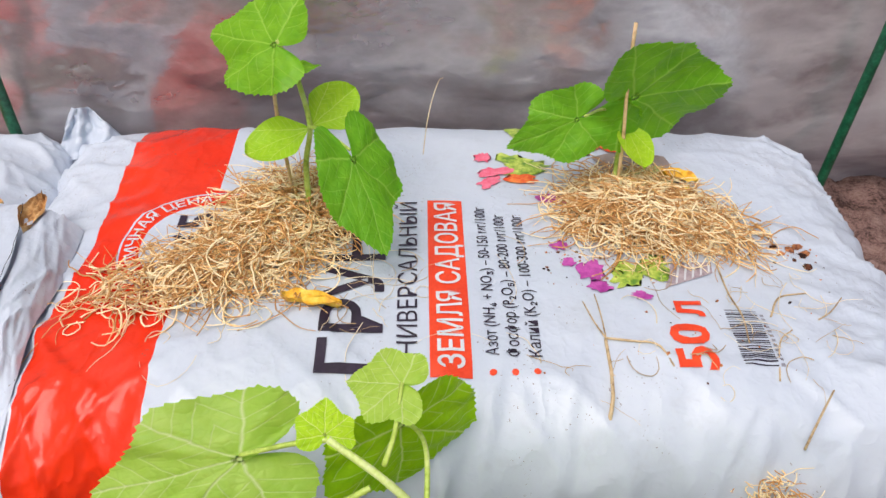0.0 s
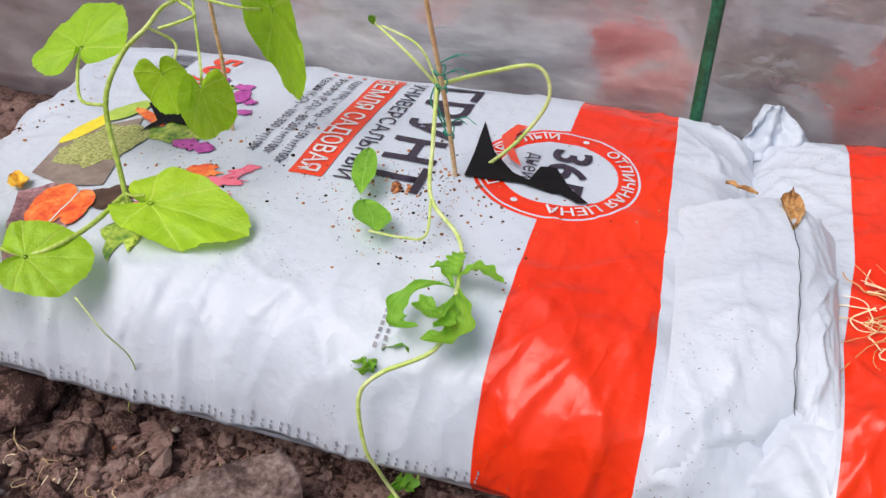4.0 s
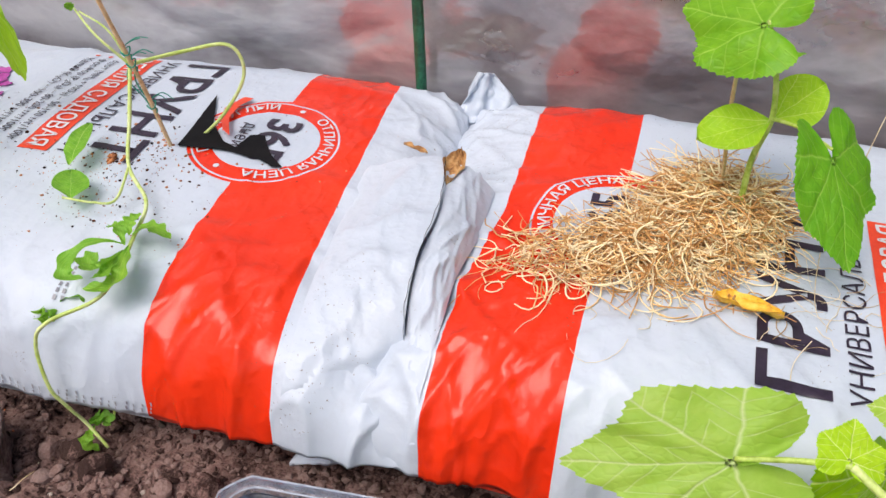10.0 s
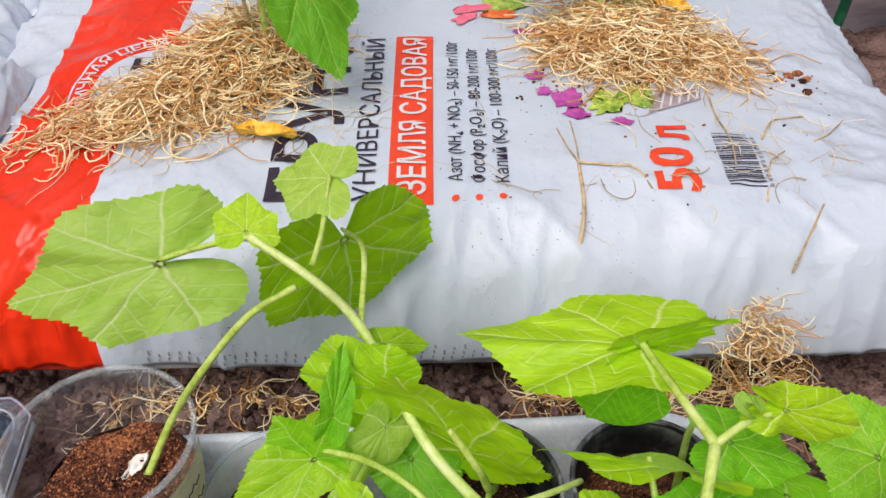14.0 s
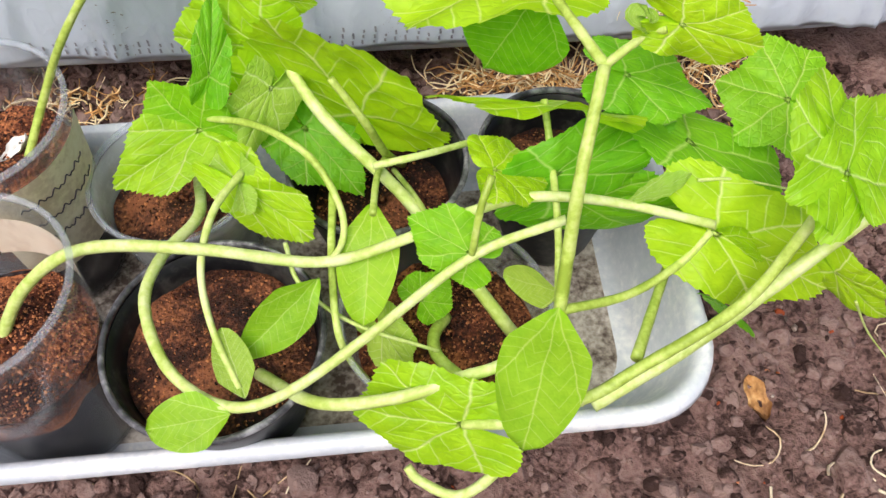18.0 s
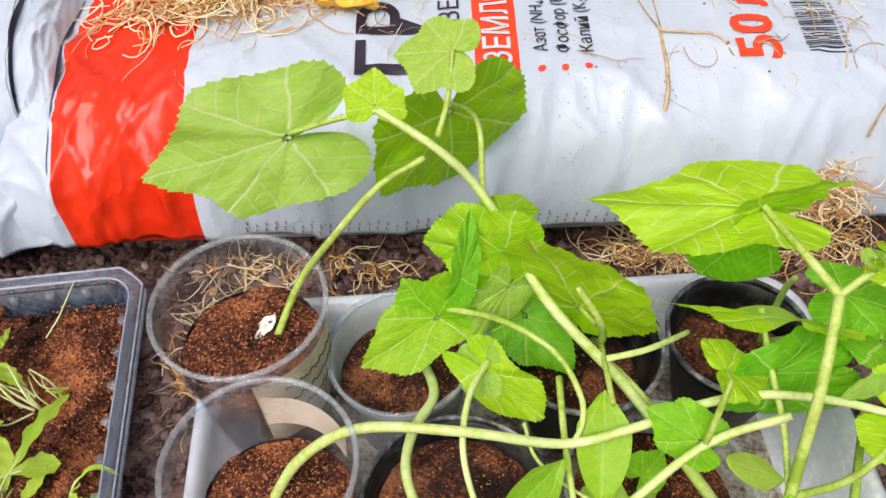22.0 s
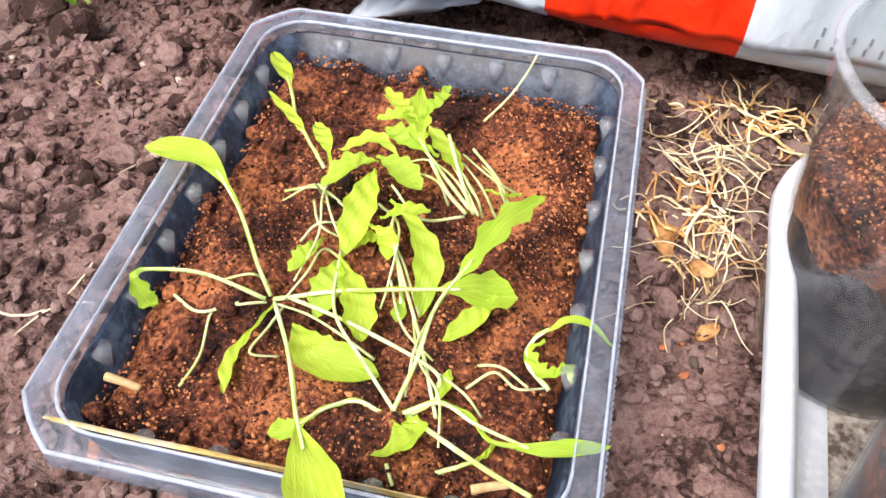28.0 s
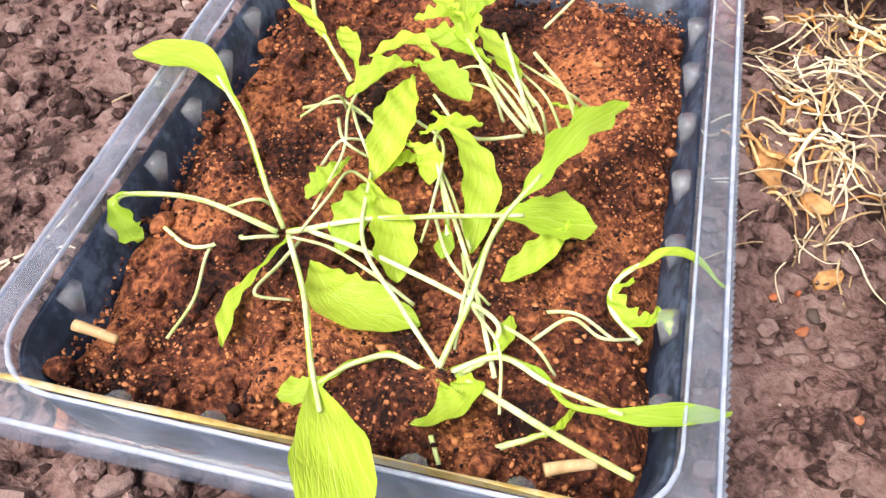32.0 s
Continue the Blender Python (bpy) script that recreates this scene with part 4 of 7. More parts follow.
for j in range(ny):
    for i in range(nx):
        x, y = (i / (nx - 1) - 0.5) * (BW - 0.026), (j / (ny - 1) - 0.5) * (BD - 0.026)
        e = min(0.5 * (BW - 0.026) - abs(x), 0.5 * (BD - 0.026) - abs(y))
        z = SZ + 0.0058 * float(fbm(x * 38, y * 38, 21, 3)) - 0.014 * max(0, 1 - e / 0.016) ** 2 + 0.003 * float(vn(x * 150, y * 150, 3))
        v.append(BOX @ Vector((x, y, z)))
mesh_object("container_soil", v, grid_faces(ny, nx), M_PEAT, box, "reddish brown damp peat")
rs, h = np.random.RandomState(31), Heap()
for _ in range(15000):
    x, y = (rs.rand() - 0.5) * (BW - 0.034), (rs.rand() - 0.5) * (BD - 0.034)
    if vn(x * 34, y * 34, 61) < -0.15 and rs.rand() < 0.7:
        continue
    lv, lf = lump(rs, 0.00028 + 0.0007 * rs.rand() ** 3 + (0.0015 * rs.rand() if rs.rand() < 0.01 else 0), False, 0.7, 0.5)
    z = SZ + 0.0058 * float(fbm(x * 38, y * 38, 21, 3)) + 0.003 * float(vn(x * 150, y * 150, 3))
    h.add([BOX @ Vector(p) for p in lv + (x, y, z)], lf)
tagged(h.make("crumb_layer", M_CRUMB, box), kind="stuff")
h = Heap()
for _ in range(900):
    x, y = (rs.rand() - 0.5) * (BW - 0.038), (rs.rand() - 0.5) * (BD - 0.038)
    if vn(x * 34, y * 34, 61) > 0.25 and rs.rand() < 0.8:
        continue
    size = 0.0010 + 0.0036 * rs.rand() ** 3
    lv, lf = chunk(rs, size)
    z = SZ + 0.0058 * float(fbm(x * 38, y * 38, 21, 3)) + 0.003 * float(vn(x * 150, y * 150, 3))
    h.add([BOX @ Vector(p) for p in lv + (x, y, z + size * 0.2)], lf)
tagged(h.make("lump_layer", M_PEAT, box), "dark damp lumps of peat", kind="stuff")

# ---- stone and clods ----
rs = np.random.RandomState(5)
bm = bmesh.new()
# a wedge: its upper face rises to the back, the front hangs over
TOP = ((-0.53, 0.465, 0.026), (-0.506, 0.494, 0.038), (-0.464, 0.534, 0.046), (-0.438, 0.52, 0.043), (-0.415, 0.494, 0.034), (-0.446, 0.464, 0.027), (-0.478, 0.45, 0.022), (-0.501, 0.453, 0.022))
for x, y, z in TOP:
    bm.verts.new((x, y, z))
    bm.verts.new((x * 0.86 - 0.067, y * 0.86 + 0.075, -0.012))
bmesh.ops.convex_hull(bm, input=bm.verts)
bmesh.ops.subdivide_edges(bm, edges=bm.edges, cuts=3, use_grid_fill=True)
bmesh.ops.triangulate(bm, faces=bm.faces)
bmesh.ops.subdivide_edges(bm, edges=bm.edges, cuts=1, use_grid_fill=True)
for q in bm.verts:
    q.co += Vector((0.7, 0.7, 1)) * (0.0035 * noise.fractal(q.co * 45, 1.0, 2.0, 4)) + Vector((0, 0, -0.0035)) * max(0, 1 - abs((q.co.x + 0.462) + 0.25 * (q.co.y - 0.5)) / 0.003)
stone = part("stone", bm, M_STONE, None)
tagged(stone, "rough angular brown stone half sunk in the soil", "stone")
for x, y, size in ((-0.715, 0.510, 0.036), (-0.672, 0.415, 0.024), (-0.640, 0.500, 0.016), (-0.735, 0.430, 0.017), (0.035, 0.560, 0.013), (-0.265, 0.545, 0.014)):
    bm = bmesh.new()
    bmesh.ops.create_icosphere(bm, subdivisions=4, radius=1)
    for q in bm.verts:
        q.co *= 1 + 0.30 * noise.fractal(q.co * 1.4 + Vector((x * 40, y * 40, 0)), 1.0, 2.0, 5)
        q.co = Vector((q.co.x * size, q.co.y * size * 0.9, q.co.z * size * 0.62))
    bmesh.ops.transform(bm, matrix=pose(x, y, size * 0.28, 0, 0, x * 900), verts=bm.verts)
    tagged(part("soil_clod", bm, M_CLOD, None), "large rough brown clod of dry garden soil", "clod", "large clods")
h = Heap()
N = 32000
cx = np.where(rs.rand(N) < 0.75, rs.uniform(-0.72, 0.62, N), rs.uniform(-1.4, 0.85, N))
cy = np.where(rs.rand(N) < 0.75, rs.uniform(0.12, 0.66, N), rs.uniform(0.12, 1.14, N))
cz = ground_z(cx, cy)
cs = 0.0011 + 0.0050 * rs.rand(N) ** 3 + np.where(rs.rand(N) < 0.010, rs.uniform(0.002, 0.009, N), 0)
for i in range(N):
    x, y, s = cx[i], cy[i], cs[i]
    if 0.05 < x < 0.41 and 0.38 < y < 0.56 or abs(x + 0.117) < 0.06 and abs(y - 0.436) < 0.085 or -0.75 < x < 0.5 and 0.72 < y < 1.0:
        continue
    lv, lf = chunk(rs, s) if s > 0.0034 else lump(rs, s, False, 0.75, 0.42)
    h.add(lv + (x, y, cz[i] + s * 0.2), lf)
for i in range(110):
    x, y, s = rs.uniform(-0.80, -0.36), rs.uniform(0.40, 0.56), 0.006 + 0.013 * rs.rand() ** 2
    y -= 0.12 * max(0, x + 0.55)
    lv, lf = chunk(rs, s)
    h.add(lv + (x, y, float(ground_z(np.array([x]), np.array([y]))[0]) + s * 0.25), lf)
clods = h.make("soil_clods", M_CLOD, smooth=False)
tagged(clods, "loose brown soil clods and crumbs on the ground", "soil", kind="stuff")


# ---- plant parts ----
PALM = (np.radians([0, 8, 20, 34, 47, 56, 66, 82, 95, 107, 118, 132, 146, 158, 168, 176, 180]), np.array([1.0, 0.92, 0.82, 0.77, 0.83, 0.86, 0.80, 0.70, 0.70, 0.73, 0.70, 0.59, 0.48, 0.35, 0.17, 0.05, 0.03]))
HEART = (np.radians([0, 8, 20, 34, 48, 58, 72, 90, 106, 120, 134, 146, 154, 161, 168, 174, 180]), np.array([1.0, 0.93, 0.86, 0.81, 0.83, 0.85, 0.80, 0.74, 0.72, 0.67, 0.60, 0.52, 0.44, 0.32, 0.14, 0.04, 0.02]))
ROUND = (np.radians([0, 20, 40, 60, 80, 100, 120, 138, 150, 158, 166, 180]), np.array([0.98, 0.93, 0.86, 0.80, 0.74, 0.66, 0.55, 0.45, 0.38, 0.26, 0.08, 0.03]))


def leaf(parent, a, t, w, shape, material, droop, cup, seed, name):
    """A leaf with its stalk's end at a, its tip at t and a side lobe towards w."""
    a, t, w = np.array(a), np.array(t), np.array(w)
    y = t - a
    L = np.linalg.norm(y)
    y /= L
    side = (w - a) - ((w - a) @ y) * y
    half = np.linalg.norm(side)
    x = side / half
    z = np.cross(x, y)
    if z[2] < 0:
        x, z = -x, -z
    rs = np.random.RandomState(seed)
    if shape == "oval":
        n, m = 22, 13
        k = min(max(half / L, 0.16), 0.5)
        s = np.linspace(0, 1, n)
        prof = np.sqrt(np.clip(np.sin(math.pi * s ** 0.85), 0, 1)) * (0.35 + 0.65 * np.clip(s * 3.2, 0, 1))
        A, S = np.meshgrid(np.linspace(-1, 1, m), s)
        X, Y = A * prof[:, None] * k, S
        Z = -droop * (S**2) * 0.8 + 0.10 * np.abs(A) ** 1.5 * k - 0.02 * (1 - np.abs(A)) + 0.02 * vn(S * 4 + seed, A * 2, seed)
        pts, faces = np.c_[X.ravel(), Y.ravel(), Z.ravel()], grid_faces(n, m)
        uv = np.c_[X.ravel() + 0.5, Y.ravel() * 0.95 + 0.5]
    else:
        tab = {"palm": PALM, "heart": HEART}.get(shape, ROUND)
        m, n = 224, 17
        ph = np.linspace(-math.pi, math.pi, m, endpoint=False)
        r = np.interp(np.abs(ph), *tab) * (1 + 0.13 * vn(ph * 1.7, ph * 0 + seed * 1.7, seed))
        # teeth of uneven width, leaning towards the tip
        pitch = np.abs(ph) * (18 if shape == "round" else 31) / math.pi + 0.35 * vn(ph * 4, ph * 0 + seed, seed + 1) + rs.rand()
        saw = 1 - pitch % 1.0
        wide = min(max(half / (0.78 * L), 0.35), 1.7)
        rho = (np.arange(1, n + 1) / n) ** 1.05
        edge = 1 + (0.02 if shape == "round" else 0.045) * (saw ** 2 - 0.4) * rho[:, None] ** 10
        R, PH = rho[:, None] * r[None, :] * edge, np.broadcast_to(ph, (n, m))
        X, Y = R * np.sin(PH) * wide, R * np.cos(PH)
        gap = np.min([np.abs(np.angle(np.exp(1j * (PH - radians(v))))) for v in VEINS], axis=0)
        rise = 3 * rho[:, None] ** 2 - 2 * rho[:, None] ** 3
        puff = 0.014 * np.sin(np.clip(gap / 0.42, 0, 1) * math.pi) * rise + 0.010 * vn(X * 13 + seed, Y * 13, seed + 8) * rise
        fold = cup if cup else 0.30 * (rs.rand() - 0.35)
        Z = -droop * (R**2) + fold * np.abs(X) * 0.6 + puff + 0.11 * rho[:, None] ** 2 * vn(PH * 2.1 + seed, PH * 0 + seed * 0.37, seed + 2) + 0.030 * vn(X * 5, Y * 5, seed + 5) * rho[:, None]
        pts = np.r_[[[0, 0, 0]], np.c_[X.ravel(), Y.ravel(), Z.ravel()]]
        faces = [(0, 1 + i, 1 + (i + 1) % m) for i in range(m)] + [tuple(1 + j for j in q) for q in grid_faces(n, m, True)]
        uv = pts[:, :2] / (wide, 1) * 0.5 + 0.5
    W = a + L * (pts[:, :1] * x + pts[:, 1:2] * y + pts[:, 2:3] * z)
    return mesh_object(name, W, faces, material, parent, uvs=uv)


def stem(parent, pts, r0, r1, material, name):
    v, f = tube_data(pts, r0, r1, 9, None, 0.05)
    return mesh_object(name, v, f, material, parent)


def strip(parent, pts, width, material, shape, name, teeth, start, seed):
    """A long soft leaf: a narrow stalk that widens into a blade beyond start."""
    n, m = 34, 7
    c = spline(pts, n)
    tan = np.gradient(c, axis=0)
    tan /= np.linalg.norm(tan, axis=1)[:, None] + 1e-9
    side = np.cross(tan, (0, 0, 1.0))
    side /= np.linalg.norm(side, axis=1)[:, None] + 1e-9
    s = np.linspace(0, 1, n)
    k = np.clip((s - start) / max(1e-3, 1 - start), 0, 1)
    blade = np.clip(np.sin(math.pi * k ** (1.0 + 0.25 * shape)), 0, 1) ** 0.7 * (1 + teeth * np.sin(k * 26 + seed))
    hw = np.maximum(blade * width, np.where(s < 0.97, 0.0008, 0.0003))
    roll = 0.5 * math.sin(seed * 1.7)
    up = np.cross(side, tan)
    v, uv = [], []
    for i in range(n):
        for q in np.linspace(-1, 1, m):
            lift = (0.30 * q * q - 0.12) * hw[i] + roll * q * hw[i] * 0.6 + 0.0006 * math.sin(i * 0.9 + q * 3 + seed)
            v.append(c[i] + side[i] * q * hw[i] + up[i] * lift)
            uv.append((0.5 + q * hw[i] / (2.4 * width), 0.5 + 0.5 * s[i]))
    # a stalk with body below the blade
    ob = mesh_object(name, v, grid_faces(n, m), material, parent, uvs=uv)
    if start > 0.2:
        e = max(3, int(n * (start + 0.25 * (1 - start))))
        tv, tf = tube_data([c[0], c[e // 3], c[2 * e // 3], c[min(e, n - 1)]], 0.0009, 0.0006, 7)
        mesh_object("stalk", tv, tf, M_SALADSTEM, ob)
    return ob

# ---- squash plants in the tray ----

squash_tall = empty("squash_seedling", "tall squash seedling with long pale stem and broad leaves", "seedling", "squash seedlings")
leaf(squash_tall, (0.0970, 0.5400, 0.2130), (0.0140, 0.5130, 0.2010), (0.0800, 0.5080, 0.1780), "palm", M_LEAFPALE, 0.1, 0.12, 200, "leaf")
leaf(squash_tall, (0.1810, 0.5980, 0.1840), (0.1840, 0.5980, 0.1180), (0.2270, 0.6350, 0.1650), "heart", M_LEAFLIGHT, 0.12, 0.25, 201, "leaf")
leaf(squash_tall, (0.186, 0.567, 0.252), (0.152, 0.575, 0.246), (0.190, 0.588, 0.262), "palm", M_LEAFPALE, 0.1, 0.1, 202, "leaf")
leaf(squash_tall, (0.146, 0.541, 0.236), (0.145, 0.556, 0.250), (0.128, 0.539, 0.238), "palm", M_LEAFLIGHT, 0.12, 0.2, 203, "leaf")
leaf(squash_tall, (0.217, 0.497, 0.172), (0.166, 0.504, 0.166), (0.189, 0.497, 0.140), "palm", M_LEAFLIGHT, 0.18, 0.2, 204, "leaf")
leaf(squash_tall, (0.220, 0.485, 0.158), (0.199, 0.470, 0.120), (0.229, 0.482, 0.138), "palm", M_LEAFPALE, 0.12, 0.2, 205, "leaf")
leaf(squash_tall, (0.214, 0.521, 0.180), (0.241, 0.534, 0.165), (0.231, 0.536, 0.178), "palm", M_LEAFLIGHT, 0.15, 0.2, 206, "leaf")
stem(squash_tall, [(0.337, 0.400, 0.079), (0.288, 0.444, 0.121), (0.248, 0.469, 0.153), (0.227, 0.492, 0.169), (0.204, 0.520, 0.193), (0.182, 0.527, 0.217), (0.148, 0.540, 0.234)], 0.0034, 0.0022, M_PALESTEM, "stem")
stem(squash_tall, [(0.148, 0.540, 0.234), (0.124, 0.541, 0.226), (0.097, 0.540, 0.216)], 0.0018, 0.0014, M_STEM, "petiole")
stem(squash_tall, [(0.179, 0.536, 0.220), (0.184, 0.547, 0.236), (0.186, 0.566, 0.255)], 0.0017, 0.0013, M_STEM, "petiole")
stem(squash_tall, [(0.204, 0.520, 0.193), (0.199, 0.566, 0.205), (0.180, 0.600, 0.190)], 0.0018, 0.0013, M_STEM, "petiole")

squash_cup = empty("squash_seedling", "squash seedling with an arched bare stem in a clear cup", "seedling", "squash seedlings")
stem(squash_cup, [(0.081, 0.478, 0.103), (0.096, 0.501, 0.132), (0.120, 0.504, 0.170), (0.148, 0.514, 0.203), (0.173, 0.523, 0.217)], 0.0023, 0.0018, M_STEM, "stem")

squash_long = empty("squash_seedling", "squash vine with a long arched stem from a clear cup", "seedling", "squash seedlings")
leaf(squash_long, (0.315, 0.401, 0.150), (0.286, 0.411, 0.162), (0.297, 0.420, 0.170), "palm", M_LEAFGREEN, 0.15, 0.15, 217, "leaf")
leaf(squash_long, (0.324, 0.424, 0.178), (0.348, 0.428, 0.168), (0.313, 0.443, 0.180), "palm", M_LEAFLIGHT, 0.2, 0.3, 218, "leaf")
stem(squash_long, [(0.095, 0.377, 0.095), (0.114, 0.394, 0.122), (0.146, 0.403, 0.142), (0.198, 0.402, 0.146), (0.249, 0.403, 0.136), (0.284, 0.409, 0.145), (0.315, 0.416, 0.159), (0.342, 0.416, 0.171), (0.379, 0.419, 0.163), (0.418, 0.415, 0.155)], 0.0031, 0.002, M_PALESTEM, "stem")
stem(squash_long, [(0.323, 0.414, 0.187), (0.319, 0.405, 0.178), (0.316, 0.398, 0.154)], 0.0016, 0.0016, M_STEM, "petiole")
strip(squash_long, [(0.379, 0.419, 0.163), (0.393, 0.424, 0.167), (0.406, 0.429, 0.172)], 0.005, M_LEAFPALE, 1.2, "flower_bud", 0.0, 0.0, 22)
stem(squash_long, [(0.409, 0.427, 0.170), (0.427, 0.430, 0.167), (0.462, 0.435, 0.152)], 0.0008, 0.0004, M_PALESTEM, "tendril")

squash_milky = empty("squash_seedling", "squash seedling with a looping stem from a translucent pot", "seedling", "squash seedlings")
leaf(squash_milky, (0.180, 0.481, 0.131), (0.138, 0.448, 0.124), (0.185, 0.461, 0.118), "palm", M_LEAFLIGHT, 0.2, 0.8, 207, "leaf")
leaf(squash_milky, (0.180, 0.481, 0.131), (0.161, 0.483, 0.158), (0.190, 0.483, 0.172), "palm", M_LEAFGREEN, 0.1, 0.3, 208, "leaf")
leaf(squash_milky, (0.194, 0.480, 0.170), (0.201, 0.503, 0.200), (0.190, 0.486, 0.190), "palm", M_LEAFGREEN, 0.1, 0.5, 209, "leaf")
leaf(squash_milky, (0.208, 0.442, 0.141), (0.244, 0.422, 0.118), (0.211, 0.428, 0.120), "palm", M_LEAFLIGHT, 0.15, 0.3, 210, "leaf")
leaf(squash_milky, (0.208, 0.442, 0.141), (0.186, 0.449, 0.130), (0.197, 0.434, 0.124), "palm", M_LEAFPALE, 0.12, 0.2, 211, "leaf")
stem(squash_milky, [(0.166, 0.486, 0.084), (0.180, 0.445, 0.108), (0.171, 0.416, 0.117), (0.170, 0.389, 0.122), (0.183, 0.362, 0.122), (0.201, 0.346, 0.122), (0.221, 0.340, 0.122), (0.243, 0.347, 0.126), (0.274, 0.368, 0.136), (0.316, 0.398, 0.152), (0.354, 0.407, 0.168)], 0.003, 0.0021, M_PALESTEM, "stem")
leaf(squash_milky, (0.218, 0.337, 0.122), (0.182, 0.330, 0.118), (0.199, 0.322, 0.114), "oval", M_COTY, 0.1, 0.0, 26, "seed_leaf")
leaf(squash_milky, (0.223, 0.344, 0.122), (0.210, 0.371, 0.134), (0.226, 0.357, 0.127), "oval", M_LEAFPALE, 0.15, 0.0, 27, "seed_leaf")
leaf(squash_milky, (0.250, 0.395, 0.136), (0.220, 0.361, 0.122), (0.241, 0.373, 0.119), "oval", M_COTY, 0.15, 0.0, 28, "seed_leaf")
stem(squash_milky, [(0.185, 0.482, 0.139), (0.216, 0.464, 0.155), (0.243, 0.443, 0.160), (0.257, 0.425, 0.150), (0.259, 0.413, 0.140), (0.253, 0.401, 0.136)], 0.0018, 0.0015, M_STEM, "petiole")
stem(squash_milky, [(0.210, 0.445, 0.145), (0.201, 0.422, 0.146), (0.199, 0.396, 0.141), (0.206, 0.372, 0.132), (0.220, 0.348, 0.123)], 0.0019, 0.0015, M_PALESTEM, "petiole")

squash_front = empty("squash_seedling", "squash seedling with large oval seed leaf hanging over the pots", "seedling", "squash seedlings")
leaf(squash_front, (0.3380, 0.4840, 0.2280), (0.2590, 0.4980, 0.2180), (0.3190, 0.5190, 0.2280), "palm", M_LEAFLIGHT, 0.12, 0.08, 219, "leaf")
leaf(squash_front, (0.336, 0.482, 0.231), (0.376, 0.501, 0.232), (0.348, 0.487, 0.243), "palm", M_LEAFLIGHT, 0.12, 0.2, 220, "leaf")
leaf(squash_front, (0.3400, 0.4820, 0.2190), (0.3220, 0.4920, 0.1720), (0.3640, 0.4720, 0.1860), "oval", M_LEAFGREEN, 0.15, 0.1, 221, "leaf")
leaf(squash_front, (0.3600, 0.4480, 0.1880), (0.2950, 0.4630, 0.1850), (0.3210, 0.4400, 0.2070), "palm", M_LEAFLIGHT, 0.1, 0.05, 222, "leaf")
leaf(squash_front, (0.388, 0.443, 0.240), (0.427, 0.445, 0.224), (0.401, 0.448, 0.248), "palm", M_LEAFLIGHT, 0.2, 0.3, 223, "leaf")
stem(squash_front, [(0.218, 0.370, 0.088), (0.251, 0.349, 0.107), (0.286, 0.349, 0.116), (0.310, 0.356, 0.121), (0.332, 0.363, 0.125), (0.352, 0.372, 0.149)], 0.003, 0.0026, M_PALESTEM, "stem")
leaf(squash_front, (0.351, 0.373, 0.154), (0.336, 0.314, 0.162), (0.362, 0.344, 0.157), "oval", M_COTY, 0.12, 0.0, 38, "seed_leaf")
leaf(squash_front, (0.353, 0.385, 0.146), (0.329, 0.398, 0.135), (0.342, 0.388, 0.130), "oval", M_LEAFPALE, 0.1, 0.0, 39, "seed_leaf")
stem(squash_front, [(0.353, 0.374, 0.146), (0.352, 0.375, 0.151), (0.353, 0.387, 0.178), (0.355, 0.402, 0.206), (0.362, 0.433, 0.229)], 0.003, 0.0024, M_STEM, "stem")
stem(squash_front, [(0.362, 0.433, 0.229), (0.349, 0.458, 0.231), (0.337, 0.486, 0.230)], 0.0022, 0.0016, M_STEM, "petiole")
stem(squash_front, [(0.362, 0.433, 0.229), (0.370, 0.438, 0.233), (0.378, 0.442, 0.237), (0.383, 0.441, 0.239)], 0.0018, 0.0015, M_STEM, "petiole")
strip(squash_front, [(0.377, 0.441, 0.237), (0.373, 0.441, 0.244), (0.374, 0.442, 0.249)], 0.006, M_LEAFPALE, 1.0, "flower_bud", 0.0, 0.0, 46)
stem(squash_front, [(0.345, 0.459, 0.182), (0.349, 0.437, 0.168), (0.351, 0.403, 0.163), (0.351, 0.375, 0.152)], 0.0016, 0.0016, M_STEM, "petiole")
stem(squash_front, [(0.352, 0.374, 0.151), (0.381, 0.386, 0.144), (0.404, 0.402, 0.143), (0.417, 0.413, 0.153)], 0.0021, 0.0017, M_STEM, "petiole")

squash_back = empty("squash_seedling", "bushy squash seedling with bright leaves in a black pot", "seedling", "squash seedlings")
leaf(squash_back, (0.2600, 0.4850, 0.1400), (0.2320, 0.4800, 0.2120), (0.2780, 0.4620, 0.2220), "heart", M_LEAFLIGHT, 0.14, 0.1, 212, "leaf")
leaf(squash_back, (0.230, 0.489, 0.125), (0.261, 0.460, 0.105), (0.217, 0.470, 0.112), "palm", M_LEAFGREEN, 0.16, 0.2, 215, "leaf")
leaf(squash_back, (0.271, 0.431, 0.143), (0.269, 0.378, 0.126), (0.284, 0.401, 0.134), "oval", M_COTY, 0.12, 0, 216, "leaf")
stem(squash_back, [(0.276, 0.507, 0.074), (0.273, 0.472, 0.126), (0.268, 0.458, 0.164), (0.254, 0.463, 0.188)], 0.0026, 0.0017, M_STEM, "stem")
stem(squash_back, [(0.271, 0.443, 0.154), (0.293, 0.450, 0.154), (0.319, 0.472, 0.139)], 0.0018, 0.0016, M_PALESTEM, "petiole")
stem(squash_back, [(0.273, 0.417, 0.154), (0.272, 0.443, 0.145), (0.273, 0.472, 0.126)], 0.0016, 0.0016, M_STEM, "petiole")
stem(squash_back, [(0.275, 0.478, 0.106), (0.290, 0.445, 0.125), (0.301, 0.411, 0.145)], 0.0014, 0.0014, M_STEM, "petiole")
